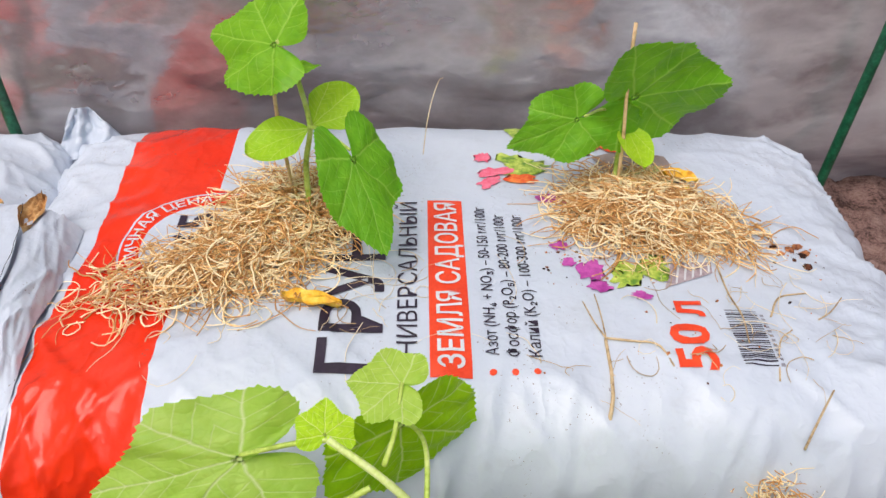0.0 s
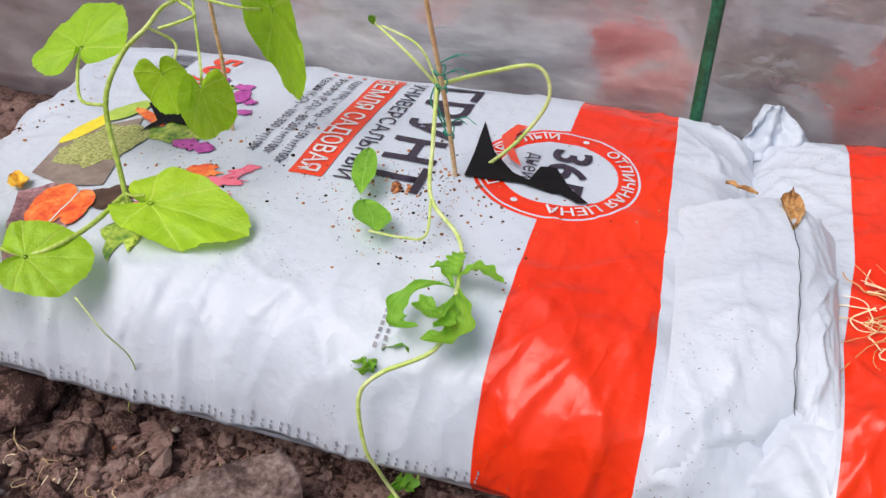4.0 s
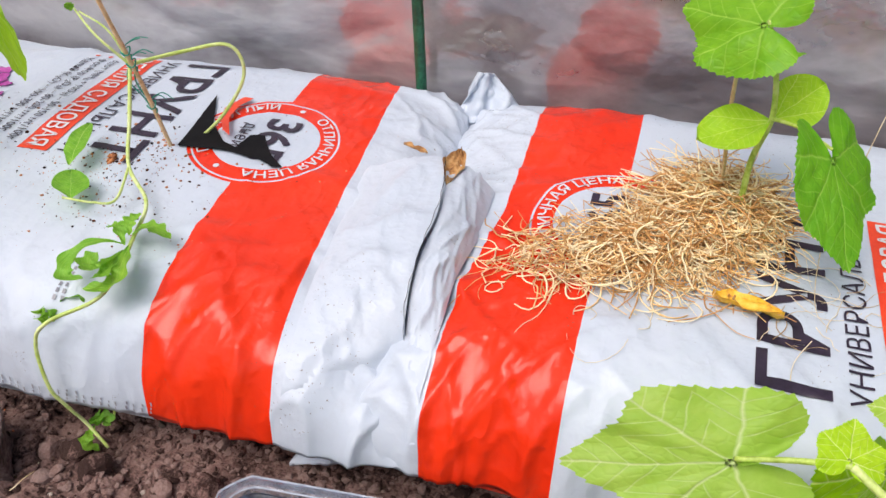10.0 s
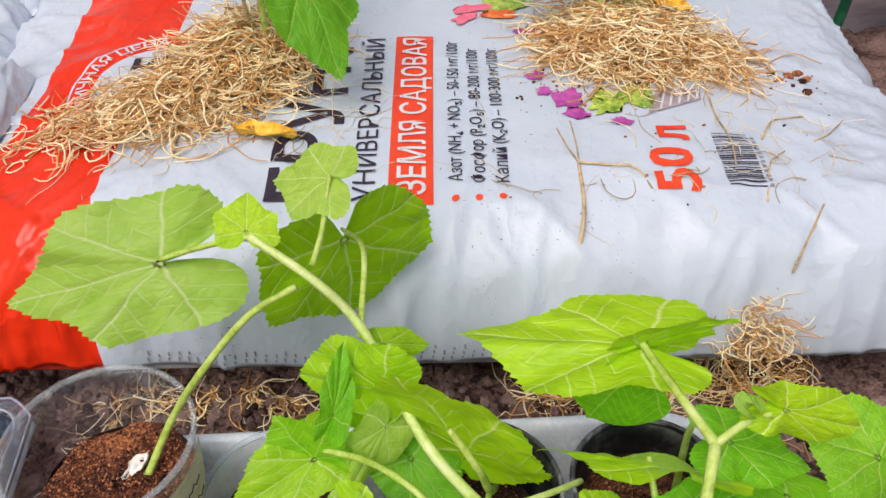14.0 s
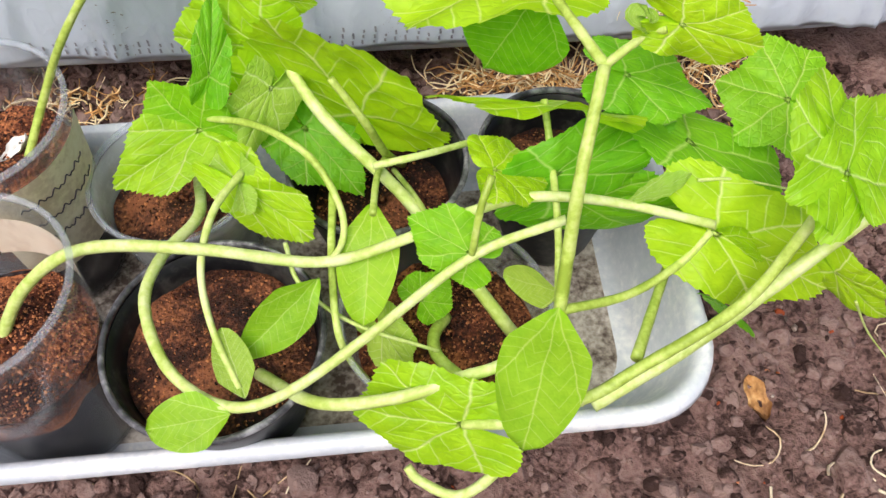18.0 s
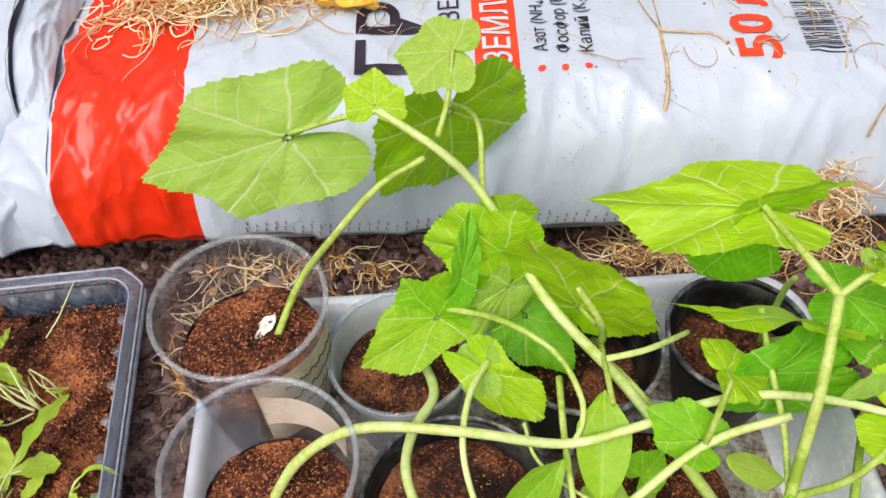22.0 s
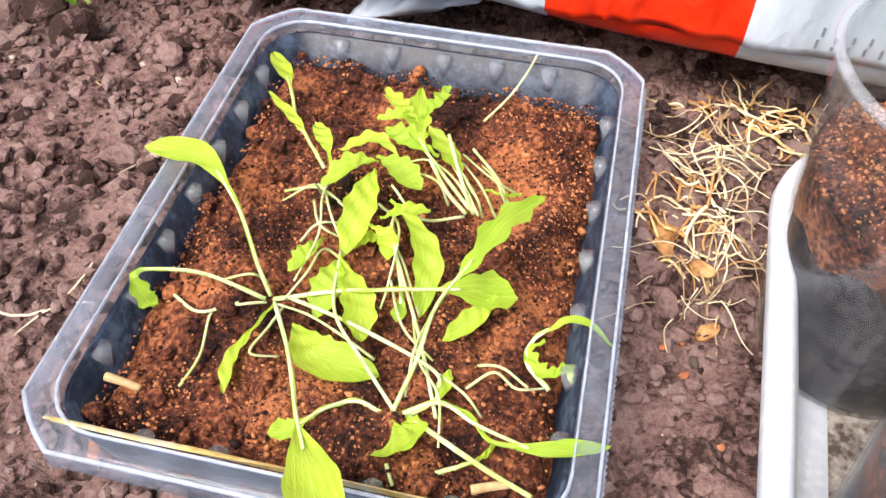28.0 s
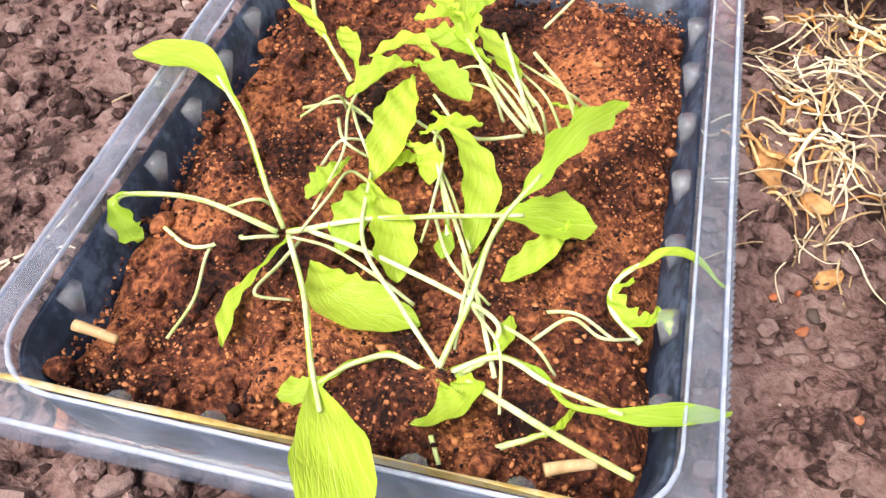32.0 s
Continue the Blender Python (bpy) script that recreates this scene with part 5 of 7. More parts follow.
stem(squash_back, [(0.230, 0.419, 0.126), (0.238, 0.402, 0.117), (0.263, 0.388, 0.107), (0.302, 0.381, 0.095)], 0.0012, 0.0009, M_PALESTEM, "petiole")
stem(squash_back, [(0.249, 0.448, 0.126), (0.252, 0.410, 0.121), (0.258, 0.378, 0.107), (0.269, 0.377, 0.059)], 0.002, 0.0016, M_STEM, "petiole")

stem(squash_back, [(0.268, 0.458, 0.164), (0.268, 0.470, 0.146), (0.260, 0.485, 0.141)], 0.0014, 0.0012, M_STEM, "petiole")

squash_clear = empty("squash_seedling", "squash seedling with hooked stem in a clear pot", "seedling", "squash seedlings")
leaf(squash_clear, (0.448, 0.400, 0.211), (0.448, 0.453, 0.220), (0.429, 0.426, 0.215), "palm", M_LEAFLIGHT, 0.12, 0.15, 230, "leaf")
leaf(squash_clear, (0.448, 0.400, 0.211), (0.486, 0.446, 0.215), (0.469, 0.450, 0.222), "palm", M_LEAFLIGHT, 0.12, 0.15, 231, "leaf")
leaf(squash_clear, (0.418, 0.413, 0.152), (0.482, 0.400, 0.122), (0.447, 0.428, 0.160), "palm", M_LEAFLIGHT, 0.16, 0.25, 232, "leaf")
leaf(squash_clear, (0.421, 0.414, 0.148), (0.434, 0.412, 0.125), (0.461, 0.401, 0.110), "palm", M_LEAFLIGHT, 0.16, 0.2, 233, "leaf")
leaf(squash_clear, (0.3140, 0.3410, 0.1080), (0.2570, 0.3470, 0.0980), (0.2890, 0.3290, 0.0800), "palm", M_LEAFLIGHT, 0.14, 0.2, 236, "leaf")
leaf(squash_clear, (0.275, 0.390, 0.098), (0.290, 0.369, 0.086), (0.272, 0.376, 0.084), "palm", M_LEAFPALE, 0.2, 0.3, 237, "leaf")
leaf(squash_clear, (0.293, 0.402, 0.105), (0.306, 0.411, 0.112), (0.302, 0.397, 0.092), "palm", M_LEAFGREEN, 0.2, 0.2, 238, "leaf")
stem(squash_clear, [(0.304, 0.408, 0.078), (0.299, 0.393, 0.087), (0.302, 0.379, 0.092), (0.319, 0.364, 0.095), (0.333, 0.351, 0.106), (0.363, 0.349, 0.120), (0.385, 0.359, 0.129), (0.421, 0.374, 0.158), (0.439, 0.390, 0.186), (0.447, 0.399, 0.210)], 0.0032, 0.0022, M_STEM, "stem")
stem(squash_clear, [(0.368, 0.348, 0.117), (0.406, 0.369, 0.129), (0.444, 0.391, 0.153), (0.477, 0.409, 0.181), (0.494, 0.416, 0.190)], 0.0035, 0.0026, M_PALESTEM, "petiole")
stem(squash_clear, [(0.387, 0.367, 0.123), (0.401, 0.403, 0.115), (0.420, 0.450, 0.105)], 0.0027, 0.002, M_STEM, "petiole")
stem(squash_clear, [(0.3140, 0.3410, 0.1080), (0.332, 0.339, 0.116), (0.349, 0.343, 0.118), (0.363, 0.349, 0.120)], 0.0022, 0.003, M_PALESTEM, "petiole")
stem(squash_clear, [(0.339, 0.340, 0.106), (0.330, 0.330, 0.082), (0.313, 0.322, 0.068), (0.295, 0.328, 0.069), (0.289, 0.333, 0.073)], 0.0028, 0.0022, M_PALESTEM, "petiole")

squash_corner = empty("squash_seedling", "dense squash seedling with overlapping leaves in a black pot", "seedling", "squash seedlings")
leaf(squash_corner, (0.375, 0.452, 0.205), (0.417, 0.452, 0.190), (0.394, 0.467, 0.206), "palm", M_LEAFGREEN, 0.15, 0.2, 224, "leaf")
leaf(squash_corner, (0.457, 0.477, 0.165), (0.424, 0.485, 0.170), (0.461, 0.503, 0.178), "palm", M_LEAFGREEN, 0.15, 0.2, 225, "leaf")
leaf(squash_corner, (0.350, 0.431, 0.166), (0.410, 0.463, 0.168), (0.373, 0.450, 0.176), "palm", M_LEAFGREEN, 0.15, 0.3, 227, "leaf")
leaf(squash_corner, (0.361, 0.437, 0.140), (0.423, 0.442, 0.125), (0.393, 0.435, 0.112), "palm", M_LEAFGREEN, 0.18, 0.2, 228, "leaf")
leaf(squash_corner, (0.411, 0.456, 0.160), (0.479, 0.430, 0.128), (0.441, 0.468, 0.150), "palm", M_LEAFGREEN, 0.15, 0.25, 229, "leaf")
leaf(squash_corner, (0.489, 0.424, 0.105), (0.525, 0.414, 0.070), (0.501, 0.419, 0.080), "palm", M_LEAFLIGHT, 0.2, 0.3, 234, "leaf")
leaf(squash_corner, (0.437, 0.409, 0.095), (0.459, 0.403, 0.078), (0.426, 0.419, 0.090), "palm", M_LEAFGREEN, 0.2, 0.2, 235, "leaf")
stem(squash_corner, [(0.379, 0.508, 0.078), (0.374, 0.499, 0.143), (0.374, 0.494, 0.163)], 0.0022, 0.0016, M_STEM, "stem")
stem(squash_corner, [(0.379, 0.508, 0.078), (0.407, 0.498, 0.105), (0.428, 0.490, 0.124)], 0.0022, 0.0016, M_STEM, "petiole")
stem(squash_corner, [(0.428, 0.490, 0.124), (0.439, 0.471, 0.119), (0.446, 0.472, 0.124)], 0.0016, 0.0016, M_STEM, "petiole")
stem(squash_corner, [(0.501, 0.414, 0.094), (0.523, 0.418, 0.056), (0.551, 0.421, 0.017)], 0.0007, 0.0004, M_PALESTEM, "tendril")

# ---- cucumber seedlings on the right bag ----

cucumber_one = empty("cucumber_seedling", "young cucumber seedling with two broad leaves in straw", "seedling", "cucumber seedlings")
stem(cucumber_one, [(0.074, 0.848, 0.160), (0.073, 0.850, 0.218), (0.080, 0.847, 0.259), (0.074, 0.845, 0.300), (0.070, 0.843, 0.315)], 0.0028, 0.0018, M_STEM, "stem")
leaf(cucumber_one, (0.0590, 0.8410, 0.3310), (-0.0070, 0.8760, 0.3250), (0.0535, 0.8130, 0.2980), "palm", M_LEAF, 0.12, 0.0, 88, "leaf")
stem(cucumber_one, [(0.070, 0.843, 0.312), (0.066, 0.842, 0.325), (0.061, 0.841, 0.335)], 0.0013, 0.0013, M_STEM, "petiole")
leaf(cucumber_one, (0.1240, 0.7930, 0.2620), (0.1570, 0.7560, 0.2040), (0.1600, 0.8060, 0.2420), "heart", M_LEAF, 0.12, 0.0, 90, "leaf")
stem(cucumber_one, [(0.080, 0.847, 0.259), (0.100, 0.820, 0.268), (0.122, 0.794, 0.269)], 0.0015, 0.0012, M_STEM, "petiole")
leaf(cucumber_one, (0.081, 0.847, 0.259), (0.113, 0.886, 0.278), (0.083, 0.875, 0.282), "oval", M_COTY, 0.1, 0.0, 92, "seed_leaf")
leaf(cucumber_one, (0.079, 0.846, 0.257), (0.030, 0.822, 0.247), (0.062, 0.812, 0.245), "oval", M_COTY, 0.1, 0.0, 93, "seed_leaf")
leaf(cucumber_one, (0.070, 0.843, 0.313), (0.092, 0.852, 0.312), (0.080, 0.835, 0.312), "heart", M_LEAF, 0.12, 0.0, 94, "leaf")

cucumber_two = empty("cucumber_seedling", "young cucumber seedling with two leaves beside a stake", "seedling", "cucumber seedlings")
stem(cucumber_two, [(0.350, 0.930, 0.155), (0.352, 0.943, 0.200), (0.354, 0.948, 0.227), (0.357, 0.945, 0.246)], 0.0027, 0.0019, M_STEM, "stem")
leaf(cucumber_two, (0.3050, 0.9030, 0.2480), (0.2480, 0.8890, 0.2230), (0.2970, 0.8930, 0.2080), "heart", M_LEAF, 0.1, 0.0, 97, "leaf")
stem(cucumber_two, [(0.354, 0.948, 0.227), (0.330, 0.925, 0.248), (0.311, 0.904, 0.251)], 0.0013, 0.0013, M_STEM, "petiole")
leaf(cucumber_two, (0.356, 0.934, 0.256), (0.451, 0.985, 0.256), (0.412, 0.974, 0.200), "heart", M_LEAF, 0.1, 0.0, 99, "leaf")
leaf(cucumber_two, (0.354, 0.948, 0.224), (0.373, 0.905, 0.204), (0.385, 0.925, 0.205), "oval", M_COTY, 0.1, 0.0, 100, "seed_leaf")
leaf(cucumber_two, (0.354, 0.947, 0.236), (0.340, 0.930, 0.262), (0.330, 0.940, 0.250), "heart", M_LEAF, 0.12, 0.0, 101, "leaf")

# ---- melon and watermelon on the left bag ----

melon = empty("melon_vine", "trailing melon vine with rounded light green leaves", "vine")
stem(melon, [(-0.644, 0.605, 0.165), (-0.652, 0.612, 0.190), (-0.668, 0.627, 0.238), (-0.660, 0.645, 0.272), (-0.648, 0.664, 0.290), (-0.652, 0.690, 0.298), (-0.645, 0.715, 0.300), (-0.620, 0.740, 0.300)], 0.0023, 0.0015, M_STEM, "stem")
stem(melon, [(-0.669, 0.627, 0.236), (-0.700, 0.632, 0.232), (-0.716, 0.648, 0.246), (-0.721, 0.661, 0.261)], 0.0014, 0.0014, M_STEM, "petiole")
leaf(melon, (-0.721, 0.661, 0.261), (-0.748, 0.712, 0.288), (-0.768, 0.655, 0.258), "round", M_VINE, 0.15, 0.0, 106, "leaf")
leaf(melon, (-0.628, 0.651, 0.262), (-0.619, 0.656, 0.226), (-0.652, 0.648, 0.242), "round", M_VINE, 0.15, 0.0, 107, "leaf")
leaf(melon, (-0.601, 0.661, 0.250), (-0.611, 0.680, 0.200), (-0.595, 0.690, 0.225), "round", M_VINE, 0.15, 0.0, 108, "leaf")
leaf(melon, (-0.591, 0.745, 0.290), (-0.585, 0.769, 0.205), (-0.600, 0.756, 0.240), "round", M_VINE, 0.2, 0.5, 109, "leaf")
leaf(melon, (-0.632, 0.755, 0.300), (-0.626, 0.771, 0.330), (-0.601, 0.774, 0.315), "round", M_VINE, 0.2, 0.0, 110, "leaf")
stem(melon, [(-0.648, 0.664, 0.290), (-0.636, 0.678, 0.275), (-0.618, 0.654, 0.268)], 0.0011, 0.0011, M_STEM, "petiole")
stem(melon, [(-0.645, 0.715, 0.300), (-0.607, 0.671, 0.265), (-0.606, 0.667, 0.250)], 0.0011, 0.0011, M_STEM, "petiole")
stem(melon, [(-0.645, 0.715, 0.300), (-0.600, 0.722, 0.295), (-0.609, 0.770, 0.280)], 0.0012, 0.0012, M_STEM, "petiole")
stem(melon, [(-0.645, 0.700, 0.300), (-0.615, 0.682, 0.300), (-0.624, 0.671, 0.295), (-0.638, 0.666, 0.290)], 0.0013, 0.0013, M_STEM, "petiole")
leaf(melon, (-0.6180, 0.6030, 0.1750), (-0.541, 0.615, 0.168), (-0.5750, 0.5730, 0.1600), "round", M_VINE, 0.08, 0.0, 115, "leaf")
stem(melon, [(-0.645, 0.607, 0.174), (-0.629, 0.600, 0.180), (-0.622, 0.604, 0.180)], 0.0013, 0.0013, M_STEM, "petiole")
stem(melon, [(-0.648, 0.609, 0.172), (-0.641, 0.565, 0.170), (-0.645, 0.535, 0.168), (-0.660, 0.519, 0.165), (-0.689, 0.516, 0.166), (-0.714, 0.513, 0.166)], 0.0022, 0.0014, M_STEM, "stem")
leaf(melon, (-0.657, 0.516, 0.166), (-0.619, 0.544, 0.160), (-0.622, 0.504, 0.148), "round", M_VINE, 0.1, 0.0, 118, "leaf")
leaf(melon, (-0.708, 0.510, 0.166), (-0.693, 0.478, 0.152), (-0.720, 0.486, 0.158), "round", M_VINE, 0.1, 0.0, 119, "leaf")
leaf(melon, (-0.726, 0.529, 0.172), (-0.758, 0.545, 0.184), (-0.714, 0.542, 0.176), "round", M_VINE, 0.1, 0.0, 120, "leaf")
leaf(melon, (-0.720, 0.506, 0.167), (-0.735, 0.497, 0.165), (-0.729, 0.506, 0.170), "round", M_VINE, 0.1, 0.0, 121, "leaf")
stem(melon, [(-0.707, 0.515, 0.166), (-0.716, 0.519, 0.170), (-0.724, 0.524, 0.172)], 0.0011, 0.0011, M_STEM, "petiole")
stem(melon, [(-0.600, 0.505, 0.157), (-0.580, 0.504, 0.135), (-0.579, 0.519, 0.100), (-0.586, 0.525, 0.070), (-0.605, 0.526, 0.030), (-0.607, 0.530, 0.020)], 0.0006, 0.0004, M_PALESTEM, "tendril")

watermelon = empty("watermelon_vine", "thin watermelon vine tied to a stake, trailing to the soil", "vine")
stem(watermelon, [(-0.445, 0.753, 0.249), (-0.419, 0.792, 0.250), (-0.385, 0.815, 0.253), (-0.374, 0.817, 0.226), (-0.396, 0.808, 0.186), (-0.431, 0.799, 0.150)], 0.0018, 0.0016, M_PALESTEM, "stem")
stem(watermelon, [(-0.445, 0.753, 0.249), (-0.468, 0.745, 0.275), (-0.516, 0.773, 0.285)], 0.0014, 0.0009, M_PALESTEM, "stem")
stem(watermelon, [(-0.443, 0.752, 0.249), (-0.460, 0.752, 0.278), (-0.500, 0.765, 0.284)], 0.0011, 0.0008, M_PALESTEM, "stem")
stem(watermelon, [(-0.445, 0.753, 0.249), (-0.437, 0.730, 0.210), (-0.426, 0.705, 0.177), (-0.389, 0.678, 0.166), (-0.370, 0.637, 0.162), (-0.358, 0.582, 0.148), (-0.387, 0.552, 0.135), (-0.399, 0.544, 0.115), (-0.392, 0.537, 0.078), (-0.385, 0.541, 0.055), (-0.380, 0.548, 0.032), (-0.362, 0.547, 0.010)], 0.0018, 0.0014, M_PALESTEM, "stem")
stem(watermelon, [(-0.426, 0.705, 0.177), (-0.412, 0.668, 0.168), (-0.425, 0.655, 0.170), (-0.449, 0.648, 0.173)], 0.0012, 0.001, M_PALESTEM, "stem")
leaf(watermelon, (-0.445, 0.652, 0.170), (-0.473, 0.687, 0.178), (-0.452, 0.684, 0.172), "oval", M_MELON, 0.2, 0.0, 130, "leaf")
leaf(watermelon, (-0.482, 0.692, 0.172), (-0.507, 0.748, 0.192), (-0.485, 0.723, 0.182), "oval", M_MELON, 0.25, 0.0, 131, "leaf")
strip(watermelon, [(-0.367, 0.623, 0.164), (-0.381, 0.634, 0.172), (-0.391, 0.633, 0.168)], 0.006, M_MELON, 1.1, "leaf", 0.25, 0.0, 132)
strip(watermelon, [(-0.368, 0.625, 0.164), (-0.383, 0.609, 0.172), (-0.393, 0.591, 0.166), (-0.387, 0.578, 0.160), (-0.374, 0.582, 0.158)], 0.007, M_MELON, 1.1, "leaf", 0.25, 0.0, 133)
strip(watermelon, [(-0.370, 0.636, 0.165), (-0.358, 0.643, 0.172), (-0.338, 0.643, 0.165)], 0.009, M_MELON, 1.1, "leaf", 0.25, 0.0, 134)
strip(watermelon, [(-0.364, 0.625, 0.164), (-0.347, 0.593, 0.168), (-0.351, 0.583, 0.158), (-0.369, 0.575, 0.155)], 0.01, M_MELON, 1.1, "leaf", 0.25, 0.0, 135)
strip(watermelon, [(-0.363, 0.617, 0.164), (-0.360, 0.583, 0.172), (-0.373, 0.591, 0.168), (-0.373, 0.601, 0.170)], 0.008, M_MELON, 1.1, "leaf", 0.25, 0.0, 136)
strip(watermelon, [(-0.371, 0.634, 0.165), (-0.376, 0.643, 0.172), (-0.378, 0.658, 0.170)], 0.006, M_MELON, 1.1, "leaf", 0.25, 0.0, 137)
strip(watermelon, [(-0.362, 0.618, 0.164), (-0.355, 0.586, 0.170), (-0.364, 0.584, 0.162)], 0.007, M_MELON, 1.1, "leaf", 0.25, 0.0, 138)
strip(watermelon, [(-0.375, 0.583, 0.122), (-0.385, 0.587, 0.134), (-0.399, 0.583, 0.132), (-0.404, 0.579, 0.126)], 0.006, M_MELON, 1.1, "leaf", 0.25, 0.0, 139)
strip(watermelon, [(-0.403, 0.565, 0.122), (-0.409, 0.563, 0.130), (-0.414, 0.566, 0.122)], 0.005, M_MELON, 1.1, "leaf", 0.25, 0.0, 140)
strip(watermelon, [(-0.401, 0.563, 0.122), (-0.405, 0.561, 0.128), (-0.406, 0.562, 0.118)], 0.005, M_MELON, 1.1, "leaf", 0.25, 0.0, 141)
strip(watermelon, [(-0.401, 0.565, 0.120), (-0.401, 0.567, 0.128), (-0.400, 0.567, 0.118)], 0.004, M_MELON, 1.1, "leaf", 0.25, 0.0, 142)
strip(watermelon, [(-0.370, 0.569, 0.030), (-0.370, 0.569, 0.045), (-0.376, 0.570, 0.050)], 0.003, M_MELON, 1.1, "leaf", 0.25, 0.0, 143)
strip(watermelon, [(-0.375, 0.569, 0.050), (-0.382, 0.571, 0.055), (-0.387, 0.572, 0.056)], 0.005, M_MELON, 1.1, "leaf", 0.25, 0.0, 144)
strip(watermelon, [(-0.376, 0.570, 0.050), (-0.381, 0.566, 0.050)], 0.004, M_MELON, 1.1, "leaf", 0.25, 0.0, 145)
strip(watermelon, [(-0.382, 0.557, 0.022), (-0.380, 0.557, 0.030), (-0.376, 0.556, 0.022)], 0.006, M_MELON, 1.1, "leaf", 0.25, 0.0, 146)
strip(watermelon, [(-0.382, 0.557, 0.020), (-0.372, 0.560, 0.030), (-0.370, 0.559, 0.020)], 0.006, M_MELON, 1.1, "leaf", 0.25, 0.0, 147)
strip(watermelon, [(-0.382, 0.557, 0.018), (-0.373, 0.538, 0.022), (-0.365, 0.541, 0.012)], 0.006, M_MELON, 1.1, "leaf", 0.25, 0.0, 148)
stem(watermelon, [(-0.379, 0.562, 0.016), (-0.367, 0.566, 0.028), (-0.370, 0.569, 0.045), (-0.376, 0.570, 0.050)], 0.0011, 0.0009, M_PALESTEM, "stem")
strip(watermelon, [(-0.505, 0.761, 0.285), (-0.509, 0.762, 0.292)], 0.005, M_MELON, 1.0, "leaf", 0.2, 0.0, 150)

# ---- salad seedlings in the container ----

salad = empty("salad_seedling", "leggy pale green salad seedlings sprawling over the peat", "seedling")
strip(salad, [(-0.142, 0.388, 0.038), (-0.151, 0.395, 0.049), (-0.170, 0.413, 0.057), (-0.193, 0.425, 0.060), (-0.221, 0.425, 0.054)], 0.00595, M_SALAD, 2.2, "leaf", 0.0, 0.52, 153)
strip(salad, [(-0.143, 0.386, 0.038), (-0.164, 0.382, 0.047), (-0.183, 0.375, 0.049), (-0.188, 0.370, 0.049), (-0.183, 0.367, 0.041), (-0.179, 0.368, 0.038)], 0.00359, M_SALAD, 1.6, "leaf", 0.25, 0.5, 154)
strip(salad, [(-0.140, 0.387, 0.038), (-0.113, 0.395, 0.048), (-0.089, 0.405, 0.049), (-0.070, 0.413, 0.049), (-0.054, 0.419, 0.045)], 0.00779, M_SALAD, 2.0, "leaf", 0.12, 0.58, 155)
strip(salad, [(-0.061, 0.416, 0.047), (-0.065, 0.407, 0.044), (-0.074, 0.395, 0.038)], 0.00394, M_SALAD, 1.0, "leaf", 0.05, 0.1, 156)
strip(salad, [(-0.139, 0.386, 0.038), (-0.116, 0.360, 0.049), (-0.099, 0.337, 0.059), (-0.083, 0.319, 0.069), (-0.067, 0.300, 0.076)], 0.00846, M_SALAD, 2.4, "leaf", 0.03, 0.5, 157)
strip(salad, [(-0.139, 0.385, 0.038), (-0.140, 0.370, 0.039), (-0.141, 0.357, 0.038), (-0.137, 0.346, 0.035)], 0.00278, M_SALAD, 1.6, "leaf", 0.1, 0.2, 158)
strip(salad, [(-0.079, 0.360, 0.035), (-0.075, 0.374, 0.053), (-0.076, 0.392, 0.060), (-0.072, 0.412, 0.062), (-0.067, 0.438, 0.062), (-0.059, 0.461, 0.057)], 0.00527, M_SALAD, 2.0, "leaf", 0.32, 0.5, 159)
strip(salad, [(-0.079, 0.360, 0.035), (-0.091, 0.360, 0.039), (-0.100, 0.352, 0.040), (-0.106, 0.343, 0.039), (-0.114, 0.338, 0.037)], 0.00352, M_SALAD, 1.6, "leaf", 0.15, 0.62, 160)
strip(salad, [(-0.078, 0.361, 0.035), (-0.067, 0.369, 0.040), (-0.054, 0.368, 0.044), (-0.041, 0.360, 0.047), (-0.023, 0.364, 0.049), (-0.006, 0.374, 0.046)], 0.00294, M_SALAD, 1.6, "leaf", 0.05, 0.62, 161)
strip(salad, [(-0.073, 0.363, 0.037), (-0.070, 0.356, 0.040), (-0.079, 0.345, 0.036)], 0.00624, M_SALAD, 1.0, "leaf", 0.15, 0.05, 162)
strip(salad, [(-0.074, 0.363, 0.035), (-0.066, 0.371, 0.040), (-0.066, 0.383, 0.041)], 0.00264, M_SALAD, 1.6, "leaf", 0.1, 0.4, 163)
strip(salad, [(-0.128, 0.452, 0.053), (-0.126, 0.435, 0.050), (-0.124, 0.413, 0.042)], 0.0063, M_SALAD, 1.0, "leaf", 0.1, 0.0, 164)
strip(salad, [(-0.128, 0.455, 0.055), (-0.137, 0.449, 0.056), (-0.146, 0.438, 0.049)], 0.00661, M_SALAD, 1.0, "leaf", 0.15, 0.05, 165)
strip(salad, [(-0.131, 0.459, 0.053), (-0.120, 0.458, 0.051), (-0.109, 0.455, 0.046)], 0.00576, M_SALAD, 1.0, "leaf", 0.08, 0.05, 166)
strip(salad, [(-0.117, 0.442, 0.049), (-0.100, 0.431, 0.051), (-0.090, 0.419, 0.047), (-0.086, 0.401, 0.038)], 0.00566, M_SALAD, 1.0, "leaf", 0.1, 0.1, 167)
strip(salad, [(-0.117, 0.433, 0.047), (-0.110, 0.439, 0.049), (-0.100, 0.444, 0.048)], 0.00384, M_SALAD, 1.0, "leaf", 0.05, 0.1, 168)
strip(salad, [(-0.120, 0.430, 0.045), (-0.111, 0.426, 0.046), (-0.108, 0.420, 0.040)], 0.00401, M_SALAD, 1.0, "leaf", 0.05, 0.1, 169)
strip(salad, [(-0.123, 0.411, 0.045), (-0.121, 0.397, 0.047), (-0.121, 0.385, 0.039)], 0.00604, M_SALAD, 1.0, "leaf", 0.12, 0.05, 170)
